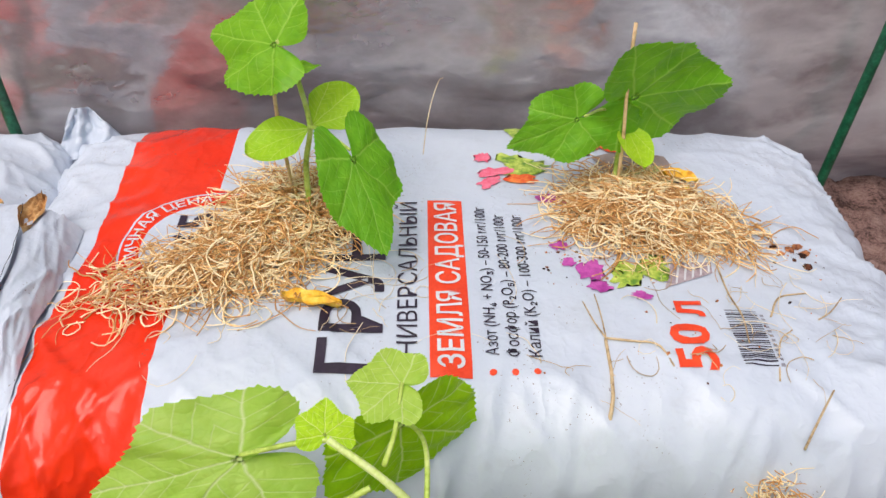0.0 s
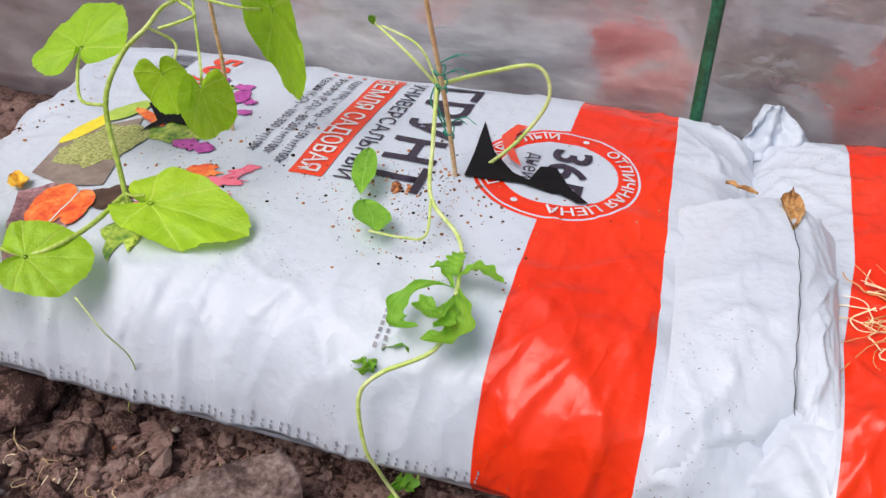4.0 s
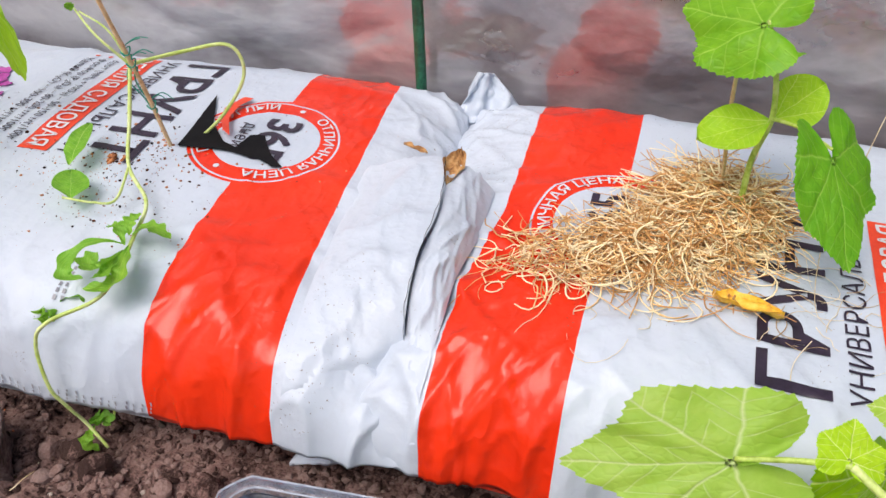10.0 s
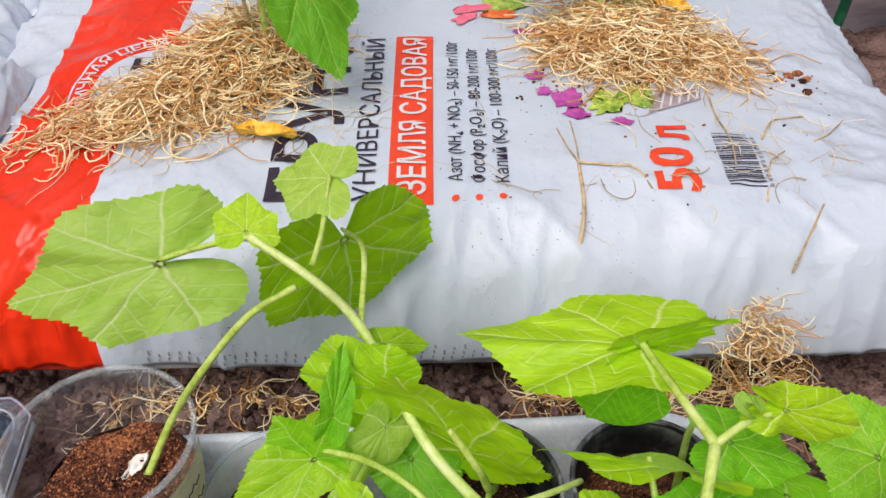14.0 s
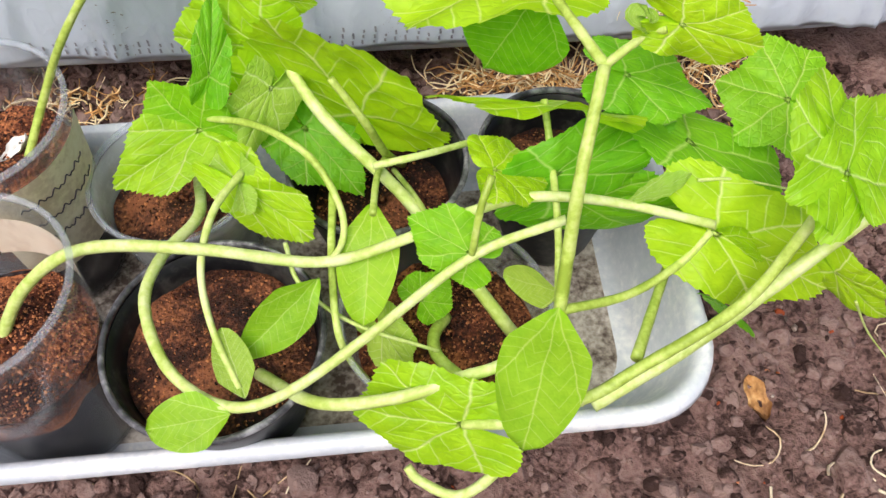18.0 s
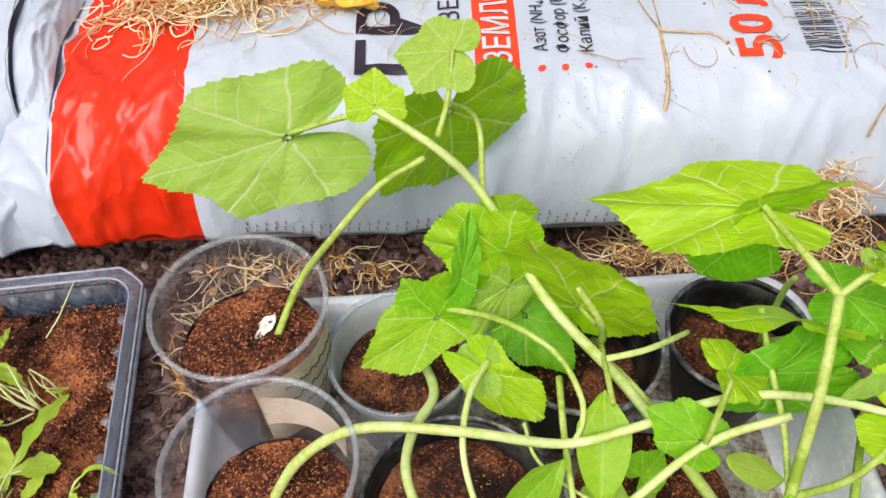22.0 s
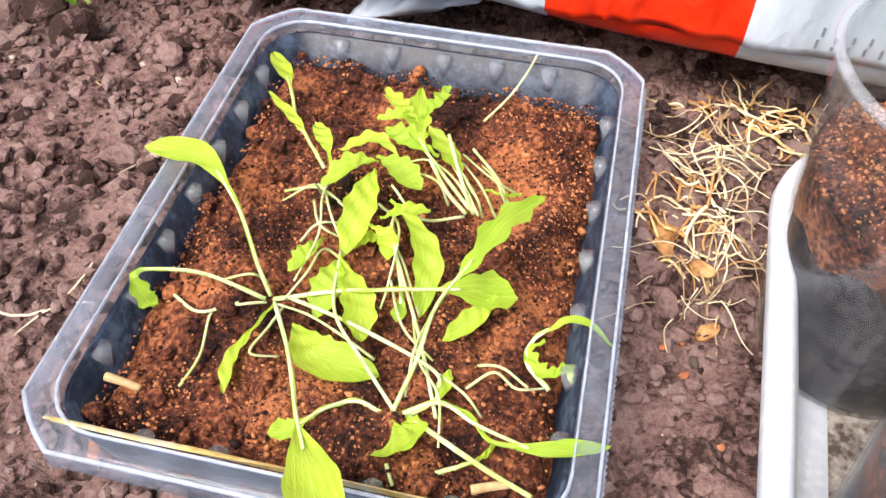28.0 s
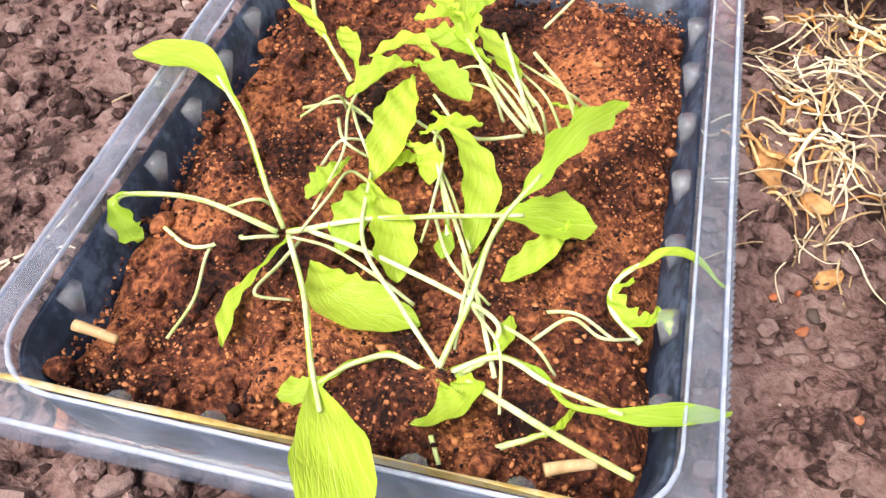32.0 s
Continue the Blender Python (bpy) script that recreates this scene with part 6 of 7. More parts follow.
strip(salad, [(-0.123, 0.410, 0.046), (-0.108, 0.395, 0.047), (-0.101, 0.383, 0.038)], 0.00631, M_SALAD, 1.2, "leaf", 0.12, 0.05, 171)
strip(salad, [(-0.128, 0.380, 0.038), (-0.112, 0.370, 0.041), (-0.089, 0.373, 0.037)], 0.0081, M_SALAD, 0.8, "leaf", 0.05, 0.02, 172)
strip(salad, [(-0.134, 0.418, 0.044), (-0.137, 0.407, 0.045), (-0.141, 0.400, 0.040)], 0.00506, M_SALAD, 1.0, "leaf", 0.12, 0.05, 173)
strip(salad, [(-0.114, 0.437, 0.041), (-0.095, 0.405, 0.044), (-0.093, 0.396, 0.038)], 0.0028, M_SALAD, 1.6, "leaf", 0.0, 0.5, 174)
strip(salad, [(-0.123, 0.420, 0.040), (-0.119, 0.426, 0.042), (-0.113, 0.430, 0.038)], 0.00391, M_SALAD, 1.0, "leaf", 0.0, 0.05, 175)
strip(salad, [(-0.090, 0.462, 0.035), (-0.107, 0.467, 0.049), (-0.120, 0.477, 0.054), (-0.131, 0.505, 0.054)], 0.00502, M_SALAD, 1.4, "leaf", 0.28, 0.5, 176)
strip(salad, [(-0.123, 0.484, 0.055), (-0.133, 0.488, 0.057), (-0.145, 0.498, 0.055)], 0.00413, M_SALAD, 1.0, "leaf", 0.2, 0.05, 177)
strip(salad, [(-0.124, 0.487, 0.054), (-0.132, 0.482, 0.057), (-0.141, 0.480, 0.053)], 0.00282, M_SALAD, 1.0, "leaf", 0.2, 0.05, 178)
strip(salad, [(-0.123, 0.487, 0.054), (-0.120, 0.497, 0.056), (-0.120, 0.511, 0.055)], 0.00317, M_SALAD, 1.0, "leaf", 0.3, 0.05, 179)
strip(salad, [(-0.090, 0.466, 0.041), (-0.101, 0.472, 0.049), (-0.118, 0.484, 0.054)], 0.00484, M_SALAD, 1.0, "leaf", 0.15, 0.3, 180)
strip(salad, [(-0.120, 0.462, 0.051), (-0.135, 0.467, 0.055), (-0.149, 0.460, 0.049)], 0.00392, M_SALAD, 1.0, "leaf", 0.12, 0.1, 181)
strip(salad, [(-0.109, 0.473, 0.049), (-0.122, 0.474, 0.053), (-0.136, 0.478, 0.051)], 0.00468, M_SALAD, 1.0, "leaf", 0.2, 0.1, 182)
strip(salad, [(-0.156, 0.457, 0.038), (-0.168, 0.464, 0.047), (-0.177, 0.470, 0.049), (-0.196, 0.481, 0.049)], 0.00242, M_SALAD, 1.6, "leaf", 0.05, 0.25, 183)
strip(salad, [(-0.176, 0.470, 0.045), (-0.189, 0.488, 0.051), (-0.207, 0.505, 0.051)], 0.00426, M_SALAD, 1.0, "leaf", 0.0, 0.45, 184)
strip(salad, [(-0.153, 0.458, 0.041), (-0.158, 0.464, 0.047), (-0.168, 0.473, 0.047)], 0.00364, M_SALAD, 1.0, "leaf", 0.0, 0.2, 185)
strip(salad, [(-0.032, 0.393, 0.034), (-0.043, 0.399, 0.038), (-0.043, 0.407, 0.041), (-0.037, 0.412, 0.046), (-0.029, 0.416, 0.049), (-0.015, 0.415, 0.041)], 0.00212, M_SALAD, 1.6, "leaf", 0.05, 0.4, 186)
strip(salad, [(-0.039, 0.408, 0.041), (-0.043, 0.402, 0.040), (-0.036, 0.397, 0.038), (-0.029, 0.400, 0.038)], 0.00252, M_SALAD, 1.0, "leaf", 0.35, 0.1, 187)
strip(salad, [(-0.033, 0.397, 0.038), (-0.029, 0.402, 0.038), (-0.024, 0.397, 0.036)], 0.00176, M_SALAD, 1.0, "leaf", 0.3, 0.1, 188)
strip(salad, [(-0.087, 0.473, 0.038), (-0.078, 0.471, 0.040), (-0.072, 0.476, 0.038)], 0.00162, M_SALAD, 1.0, "leaf", 0.1, 0.1, 189)
strip(salad, [(-0.056, 0.347, 0.037), (-0.045, 0.357, 0.037), (-0.042, 0.365, 0.036)], 0.00111, M_SALAD, 1.0, "leaf", 0.1, 0.3, 190)
stem(salad, [(-0.134, 0.389, 0.040), (-0.105, 0.385, 0.044), (-0.071, 0.379, 0.044), (-0.067, 0.374, 0.037)], 0.00082, 0.00066, M_SALADSTEM, "stalk")
stem(salad, [(-0.077, 0.362, 0.036), (-0.094, 0.372, 0.044), (-0.112, 0.385, 0.049), (-0.125, 0.414, 0.044)], 0.00075, 0.0006, M_SALADSTEM, "stalk")
stem(salad, [(-0.073, 0.363, 0.036), (-0.042, 0.348, 0.053), (-0.023, 0.341, 0.061)], 0.00097, 0.00078, M_SALADSTEM, "stalk")
stem(salad, [(-0.105, 0.517, 0.034), (-0.098, 0.529, 0.041), (-0.094, 0.540, 0.047), (-0.094, 0.559, 0.047)], 0.0006, 0.00048, M_SALADSTEM, "stalk")
stem(salad, [(-0.091, 0.458, 0.034), (-0.105, 0.445, 0.040), (-0.120, 0.450, 0.049)], 0.00068, 0.00054, M_SALADSTEM, "stalk")
stem(salad, [(-0.155, 0.449, 0.036), (-0.133, 0.439, 0.037), (-0.108, 0.427, 0.041), (-0.086, 0.401, 0.040)], 0.0006, 0.00048, M_SALADSTEM, "stalk")
stem(salad, [(-0.064, 0.366, 0.036), (-0.081, 0.390, 0.044), (-0.110, 0.429, 0.044), (-0.114, 0.444, 0.044)], 0.00075, 0.0006, M_SALADSTEM, "stalk")
stem(salad, [(-0.091, 0.460, 0.034), (-0.100, 0.460, 0.044), (-0.110, 0.466, 0.053)], 0.00097, 0.00078, M_SALADSTEM, "stalk")
stem(salad, [(-0.088, 0.461, 0.034), (-0.094, 0.464, 0.045), (-0.107, 0.479, 0.057)], 0.0009, 0.00072, M_SALADSTEM, "stalk")
stem(salad, [(-0.073, 0.467, 0.034), (-0.083, 0.477, 0.041), (-0.097, 0.482, 0.050)], 0.00075, 0.0006, M_SALADSTEM, "stalk")
stem(salad, [(-0.143, 0.386, 0.036), (-0.149, 0.380, 0.039), (-0.159, 0.374, 0.037), (-0.153, 0.356, 0.036), (-0.154, 0.343, 0.033)], 0.0006, 0.00048, M_SALADSTEM, "stalk")
stem(salad, [(-0.178, 0.375, 0.037), (-0.163, 0.371, 0.038), (-0.151, 0.380, 0.039)], 0.00068, 0.00054, M_SALADSTEM, "stalk")
stem(salad, [(-0.073, 0.345, 0.034), (-0.068, 0.339, 0.033)], 0.00075, 0.0006, M_SALADSTEM, "stalk")
stem(salad, [(-0.066, 0.387, 0.036), (-0.052, 0.394, 0.036), (-0.039, 0.390, 0.036)], 0.0006, 0.00048, M_SALADSTEM, "stalk")
stem(salad, [(-0.166, 0.440, 0.036), (-0.152, 0.444, 0.040), (-0.141, 0.443, 0.037)], 0.0006, 0.00048, M_SALADSTEM, "stalk")
stem(salad, [(-0.085, 0.459, 0.036), (-0.094, 0.466, 0.043), (-0.105, 0.474, 0.048), (-0.115, 0.485, 0.041)], 0.0006, 0.0004, M_SALADSTEM, "stalk")
stem(salad, [(-0.078, 0.461, 0.036), (-0.086, 0.464, 0.048), (-0.101, 0.481, 0.041)], 0.0006, 0.0004, M_SALADSTEM, "stalk")
stem(salad, [(-0.073, 0.477, 0.036), (-0.083, 0.470, 0.048), (-0.103, 0.486, 0.041)], 0.0006, 0.0004, M_SALADSTEM, "stalk")
stem(salad, [(-0.099, 0.460, 0.036), (-0.104, 0.460, 0.048), (-0.120, 0.468, 0.041)], 0.0006, 0.0004, M_SALADSTEM, "stalk")
stem(salad, [(-0.151, 0.445, 0.036), (-0.150, 0.438, 0.048), (-0.161, 0.431, 0.041)], 0.0006, 0.0004, M_SALADSTEM, "stalk")
stem(salad, [(-0.151, 0.448, 0.036), (-0.136, 0.427, 0.048), (-0.126, 0.418, 0.041)], 0.0006, 0.0004, M_SALADSTEM, "stalk")
stem(salad, [(-0.153, 0.461, 0.036), (-0.146, 0.438, 0.043), (-0.135, 0.415, 0.048), (-0.136, 0.396, 0.041)], 0.0006, 0.0004, M_SALADSTEM, "stalk")
stem(salad, [(-0.124, 0.415, 0.036), (-0.132, 0.413, 0.043), (-0.130, 0.397, 0.048), (-0.135, 0.387, 0.041)], 0.0006, 0.0004, M_SALADSTEM, "stalk")
stem(salad, [(-0.126, 0.449, 0.036), (-0.110, 0.435, 0.043), (-0.100, 0.405, 0.048), (-0.100, 0.397, 0.041)], 0.0006, 0.0004, M_SALADSTEM, "stalk")
stem(salad, [(-0.087, 0.460, 0.036), (-0.099, 0.468, 0.043), (-0.112, 0.470, 0.048), (-0.124, 0.471, 0.041)], 0.0006, 0.0004, M_SALADSTEM, "stalk")
stem(salad, [(-0.083, 0.459, 0.036), (-0.086, 0.458, 0.048), (-0.101, 0.476, 0.041)], 0.0006, 0.0004, M_SALADSTEM, "stalk")
stem(salad, [(-0.075, 0.467, 0.036), (-0.082, 0.470, 0.048), (-0.093, 0.483, 0.041)], 0.0006, 0.0004, M_SALADSTEM, "stalk")
stem(salad, [(-0.152, 0.440, 0.036), (-0.137, 0.420, 0.048), (-0.128, 0.422, 0.041)], 0.0006, 0.0004, M_SALADSTEM, "stalk")
stem(salad, [(-0.146, 0.418, 0.036), (-0.138, 0.420, 0.048), (-0.132, 0.430, 0.041)], 0.0006, 0.0004, M_SALADSTEM, "stalk")
stem(salad, [(-0.148, 0.395, 0.036), (-0.149, 0.388, 0.048), (-0.162, 0.385, 0.041)], 0.0006, 0.0004, M_SALADSTEM, "stalk")
stem(salad, [(-0.136, 0.387, 0.036), (-0.133, 0.372, 0.043), (-0.131, 0.358, 0.048), (-0.124, 0.364, 0.041)], 0.0006, 0.0004, M_SALADSTEM, "stalk")
stem(salad, [(-0.094, 0.379, 0.036), (-0.104, 0.379, 0.043), (-0.119, 0.380, 0.048), (-0.136, 0.384, 0.041)], 0.0006, 0.0004, M_SALADSTEM, "stalk")
stem(salad, [(-0.089, 0.402, 0.036), (-0.077, 0.381, 0.043), (-0.064, 0.368, 0.048), (-0.058, 0.354, 0.041)], 0.0006, 0.0004, M_SALADSTEM, "stalk")
stem(salad, [(-0.083, 0.405, 0.036), (-0.079, 0.382, 0.048), (-0.076, 0.367, 0.041)], 0.0006, 0.0004, M_SALADSTEM, "stalk")
stem(salad, [(-0.071, 0.383, 0.036), (-0.056, 0.372, 0.048), (-0.049, 0.370, 0.041)], 0.0006, 0.0004, M_SALADSTEM, "stalk")
stem(salad, [(-0.059, 0.381, 0.036), (-0.051, 0.387, 0.043), (-0.041, 0.381, 0.048), (-0.033, 0.389, 0.041)], 0.0006, 0.0004, M_SALADSTEM, "stalk")
stem(salad, [(-0.104, 0.414, 0.036), (-0.087, 0.389, 0.048), (-0.073, 0.384, 0.041)], 0.0006, 0.0004, M_SALADSTEM, "stalk")


# ---- printed picture of vegetables and flowers on the bags ----
M_PGREEN = surface("print_leaves", (0.10, 0.24, 0.03), (0.34, 0.48, 0.06), 90, 0.4, 0, 0.0004, 260, (0.62, 0.70, 0.16))
M_PPEA = surface("print_peas", (0.16, 0.17, 0.04), (0.36, 0.38, 0.12), 330, 0.4, 0, 0.0004, 500, (0.52, 0.55, 0.24))
M_PBOARD = surface("print_board", (0.20, 0.15, 0.13), (0.30, 0.24, 0.21), 60, 0.4, 0, 0.0004, 200)
M_PTOM = surface("print_tomato", (0.72, 0.05, 0.012), (0.85, 0.16, 0.03), 55, 0.35, 0, 0.0004, 200, (0.90, 0.30, 0.08))
M_PEGG = surface("print_aubergine", (0.14, 0.06, 0.07), (0.30, 0.15, 0.17), 40, 0.4, 0, 0.0004, 200, (0.52, 0.34, 0.38))
M_PPINK = surface("print_pink", (0.75, 0.08, 0.16), (0.85, 0.22, 0.32), 120, 0.4, 0, 0.0004, 200)
M_PPURPLE = surface("print_purple", (0.32, 0.03, 0.25), (0.55, 0.10, 0.42), 120, 0.4, 0, 0.0004, 200)
M_PYELLOW = surface("print_yellow", (0.75, 0.60, 0.02), (0.85, 0.72, 0.05), 60, 0.4, 0, 0.0004, 200)
M_PLIME = surface("print_lime", (0.30, 0.48, 0.06), (0.48, 0.62, 0.10), 60, 0.4, 0, 0.0004, 200)
M_PBASKET = surface("print_basket", (0.26, 0.20, 0.24), (0.44, 0.37, 0.40), 90, 0.4, 0, 0.0004, 200)
M_PSOIL = surface("print_soil", (0.03, 0.012, 0.01), (0.10, 0.05, 0.035), 90, 0.5, 0, 0.0004, 240)


def lay_poly(bag, outline, material, parent, name, off=0.0009, label="", lift=None):
    """A printed or torn shape of any outline."""
    bm = bmesh.new()
    bm.faces.new([bm.verts.new((u, v, 0)) for u, v in outline])
    bmesh.ops.triangulate(bm, faces=bm.faces)
    for _ in range(4):
        long = [e for e in bm.edges if e.calc_length() > 0.008]
        if long:
            bmesh.ops.subdivide_edges(bm, edges=long, cuts=1)
            bmesh.ops.triangulate(bm, faces=bm.faces)
    co = np.array([v.co[:] for v in bm.verts])
    o = off if lift is None else off + np.array([lift(u, v) for u, v, _ in co])
    for v, w in zip(bm.verts, bag.print_at(co[:, 0], co[:, 1], o)):
        v.co = w
    return part(name, bm, material, parent, label)


def print_picture(bag, parent, seed):
    rs = np.random.RandomState(seed)
    put = lambda u, v, ru, rv, turn, jag, mat, name, off=0.0009: lay_poly(bag, blob(u, v, ru, rv, turn, jag, 26, rs.randint(999)), mat, parent, name, off)
    put(0.108, 0.138, 0.022, 0.018, 20, 0.3, M_PSOIL, "printed_soil")
    lay_poly(bag, [(0.196, 0.150), (0.154, 0.226), (0.134, 0.222), (0.116, 0.193), (0.135, 0.150), (0.165, 0.125)], M_PEGG, parent, "printed_aubergine", 0.0010)
    lay_poly(bag, [(0.205, 0.122), (0.219, 0.046), (0.166, 0.006), (0.130, 0.122), (0.16, 0.135)], M_PBOARD, parent, "printed_board", 0.0013)
    lay_poly(bag, blob(0.172, 0.062, 0.030, 0.046, -20, 0.16, 30, 5), M_PPEA, parent, "printed_pea_pod", 0.0016)
    put(0.206, 0.036, 0.0095, 0.036, -14, 0.04, M_PYELLOW, "printed_pepper", 0.0018)
    put(0.190, -0.004, 0.013, 0.026, -24, 0.05, M_PLIME, "printed_pepper", 0.0020)
    put(0.160, 0.004, 0.006, 0.028, 60, 0.1, M_PTOM, "printed_pepper", 0.0022)
    put(0.153, 0.160, 0.0185, 0.030, 12, 0.03, M_PTOM, "printed_tomato", 0.0020)
    put(0.128, 0.157, 0.0125, 0.024, 18, 0.03, M_PTOM, "printed_tomato", 0.0023)
    lay_rect(bag, 0.138, 0.1395, 0.140, 0.182, M_WHITE, parent, "tomato_edge", 0.0027)
    for u, v, ru, rv, t in ((0.126, 0.022, 0.024, 0.018, 30), (0.105, 0.03, 0.014, 0.010, 0), (0.066, 0.172, 0.014, 0.022, 10), (0.082, 0.155, 0.012, 0.018, 60), (0.060, 0.100, 0.020, 0.012, 20), (0.05, 0.118, 0.016, 0.009, -20), (0.142, -0.060, 0.018, 0.012, 0), (0.128, -0.070, 0.012, 0.010, 40), (0.156, -0.050, 0.010, 0.012, 0)):
        put(u, v, ru, rv, t, 0.55, M_PGREEN, "printed_leaf", 0.0014)
    for u, v, ru, rv, t, m in ((0.086, 0.043, 0.010, 0.006, 0, M_PPURPLE), (0.100, 0.040, 0.008, 0.006, 20, M_PPURPLE), (0.074, 0.046, 0.006, 0.005, 0, M_PPURPLE), (0.082, -0.052, 0.005, 0.004, 0, M_PPURPLE), (0.077, -0.029, 0.006, 0.004, 0, M_PPURPLE), (0.099, -0.062, 0.008, 0.009, 0, M_PPURPLE), (0.104, -0.082, 0.007, 0.005, 0, M_PPURPLE), (0.136, -0.092, 0.006, 0.004, 0, M_PPURPLE), (0.029, 0.092, 0.013, 0.006, 15, M_PPINK), (0.022, 0.074, 0.010, 0.006, 50, M_PPINK), (0.018, 0.118, 0.006, 0.007, 0, M_PPINK), (0.055, 0.080, 0.012, 0.006, 0, M_PTOM), (0.075, 0.146, 0.010, 0.012, 0, M_PPINK)):
        put(u, v, ru * 1.3, rv * 1.3, t, 0.4, m, "printed_flower", 0.0018)
    lay_poly(bag, [(0.158, -0.082), (0.204, -0.060), (0.206, -0.046), (0.170, -0.050)], M_PBASKET, parent, "printed_basket", 0.0012)
    for k in range(5):
        lay_poly(bag, [(0.168 + 0.008 * k, -0.076 + 0.004 * k), (0.170 + 0.008 * k, -0.075 + 0.004 * k), (0.178 + 0.0065 * k, -0.050), (0.176 + 0.0065 * k, -0.050)], M_WHITE, parent, "basket_slat", 0.0016)


print_picture(BAG_A, bag_a, 3)
print_picture(BAG_B, bag_b, 4)


# rows of small print along the front lower edge, as plain bars
def small_print(bag, parent, p0, p1, seed):
    """Lines of unreadable fine print that run down the bag's front to its lower edge."""
    rs = np.random.RandomState(seed)
    drop = lambda h: -bag.hw * (1 - h * h) ** (1 / 7)
    p = p0
    while p < p1:
        h, top = 0.05, rs.uniform(0.10, 0.17)
        while h < top:
            k = rs.uniform(0.020, 0.05)
            P, Q = np.meshgrid(np.linspace(p, p + 0.0014, 3) + 0.02 * (h - 0.15), [drop(h), drop(h + 0.5 * k), drop(h + k)])
            mesh_object("print_bar", bag.on(P.ravel(), Q.ravel(), 0.0012), grid_faces(3, 3), M_GREY, parent)
            h += k + 0.016
        p += rs.uniform(0.0062, 0.0085)


small_print(BAG_B, bag_b, -0.22, 0.20, 3)
small_print(BAG_A, bag_a, -0.20, 0.14, 8)
for k in range(2):
    for i in range(7):
        lay_rect(BAG_B, -0.166 + 0.0060 * k, -0.1635 + 0.0060 * k, 0.190 + 0.0042 * i, 0.1928 + 0.0042 * i, M_GREY, bag_b, "print_bar")

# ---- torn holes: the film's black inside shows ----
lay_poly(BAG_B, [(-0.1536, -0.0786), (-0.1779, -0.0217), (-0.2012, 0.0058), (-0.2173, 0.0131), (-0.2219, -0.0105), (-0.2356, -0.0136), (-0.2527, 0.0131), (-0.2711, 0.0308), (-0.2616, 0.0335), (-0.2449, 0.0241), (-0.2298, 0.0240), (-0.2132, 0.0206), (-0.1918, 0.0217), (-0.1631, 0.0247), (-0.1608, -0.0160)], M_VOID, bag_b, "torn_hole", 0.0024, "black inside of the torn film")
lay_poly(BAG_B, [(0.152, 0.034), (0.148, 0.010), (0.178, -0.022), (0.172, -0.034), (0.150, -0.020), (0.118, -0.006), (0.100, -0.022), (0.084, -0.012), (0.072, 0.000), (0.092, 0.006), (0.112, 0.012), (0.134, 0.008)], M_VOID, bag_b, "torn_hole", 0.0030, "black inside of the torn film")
curl = lambda u, v: 0.0045 * max(0.0, min(1.0, (0.035 - abs(u + 0.200)) / 0.035)) * max(0.0, min(1.0, (v + 0.075) / 0.05))
lay_poly(BAG_B, [(-0.1768, -0.0491), (-0.1852, -0.0783), (-0.1962, -0.0768), (-0.1898, -0.0544), (-0.1928, -0.0267), (-0.2076, 0.0037), (-0.1974, -0.0028), (-0.1854, -0.0247)], M_RED, bag_b, "torn_flap", 0.0046, "red printed edge of the flap", curl)


# ---- loose film folds at the bags' ends ----
def drape(parent, a, b, c, d, bulge, seed, name="film_fold"):
    """A wrinkled sheet between four corners: a-b above, d-c below."""
    n = 26
    S, T = np.meshgrid(np.linspace(0, 1, n), np.linspace(0, 1, n))
    a, b, c, d = map(np.array, (a, b, c, d))
    V = (a * (1 - S[..., None]) + b * S[..., None]) * (1 - T[..., None]) + (d * (1 - S[..., None]) + c * S[..., None]) * T[..., None]
    nr = np.cross(b - a, d - a)
    nr = nr / np.linalg.norm(nr)
    if nr[1] > 0:
        nr = -nr
    rid = (1 - np.abs(vn(S * 4 + T * 1.5, T * 2, seed))) ** 2
    V = V + nr * (bulge * np.sin(S * math.pi)[..., None] * 0.6 + 0.011 * rid[..., None] + 0.004 * vn(S * 9, T * 7, seed + 3)[..., None])
    V[..., 2] = np.maximum(V[..., 2], 0.004)
    ob = mesh_object(name, V.reshape(-1, 3), grid_faces(n, n), M_BAG, parent, uvs=np.full((n * n, 2), 0.36))
    m = ob.modifiers.new("thick", "SOLIDIFY")
    m.thickness = 0.0012
    return ob


drape(bag_a, (-0.222, 1.028, 0.168), (-0.206, 1.036, 0.166), (-0.165, 1.020, 0.135), (-0.238, 0.995, 0.115), 0.006, 6)


def sheet(name, parent, left, right, lift, seed):
    """A creased sheet of film between two long edges."""
    n, m = 60, 26
    L, R = spline(left, n), spline(right, n)
    S, T = np.meshgrid(np.linspace(0, 1, m), np.linspace(0, 1, n))
    V = L[:, None] * (1 - S[..., None]) + R[:, None] * S[..., None]
    nr = np.cross(R - L, np.gradient(L, axis=0))
    nr = nr / np.linalg.norm(nr, axis=1)[:, None]
    nr = np.where(nr[:, 2:] < 0, -nr, nr)
    crease = (1 - np.abs(vn(S * 3 + T * 9, T * 5 - S, seed))) ** 6 * 0.0045 + (1 - np.abs(vn(S * 6 - T * 7, T * 11, seed + 1))) ** 7 * 0.0025
    V = V + nr[:, None] * (lift * np.sin(S * math.pi) + crease * np.sin(S * math.pi) ** 0.5 + 0.0012 * vn(S * 4, T * 10, seed + 2))[..., None]
    return mesh_object(name, V.reshape(-1, 3), grid_faces(n, m), M_BAG, parent, uvs=np.full((n * m, 2), 0.36))


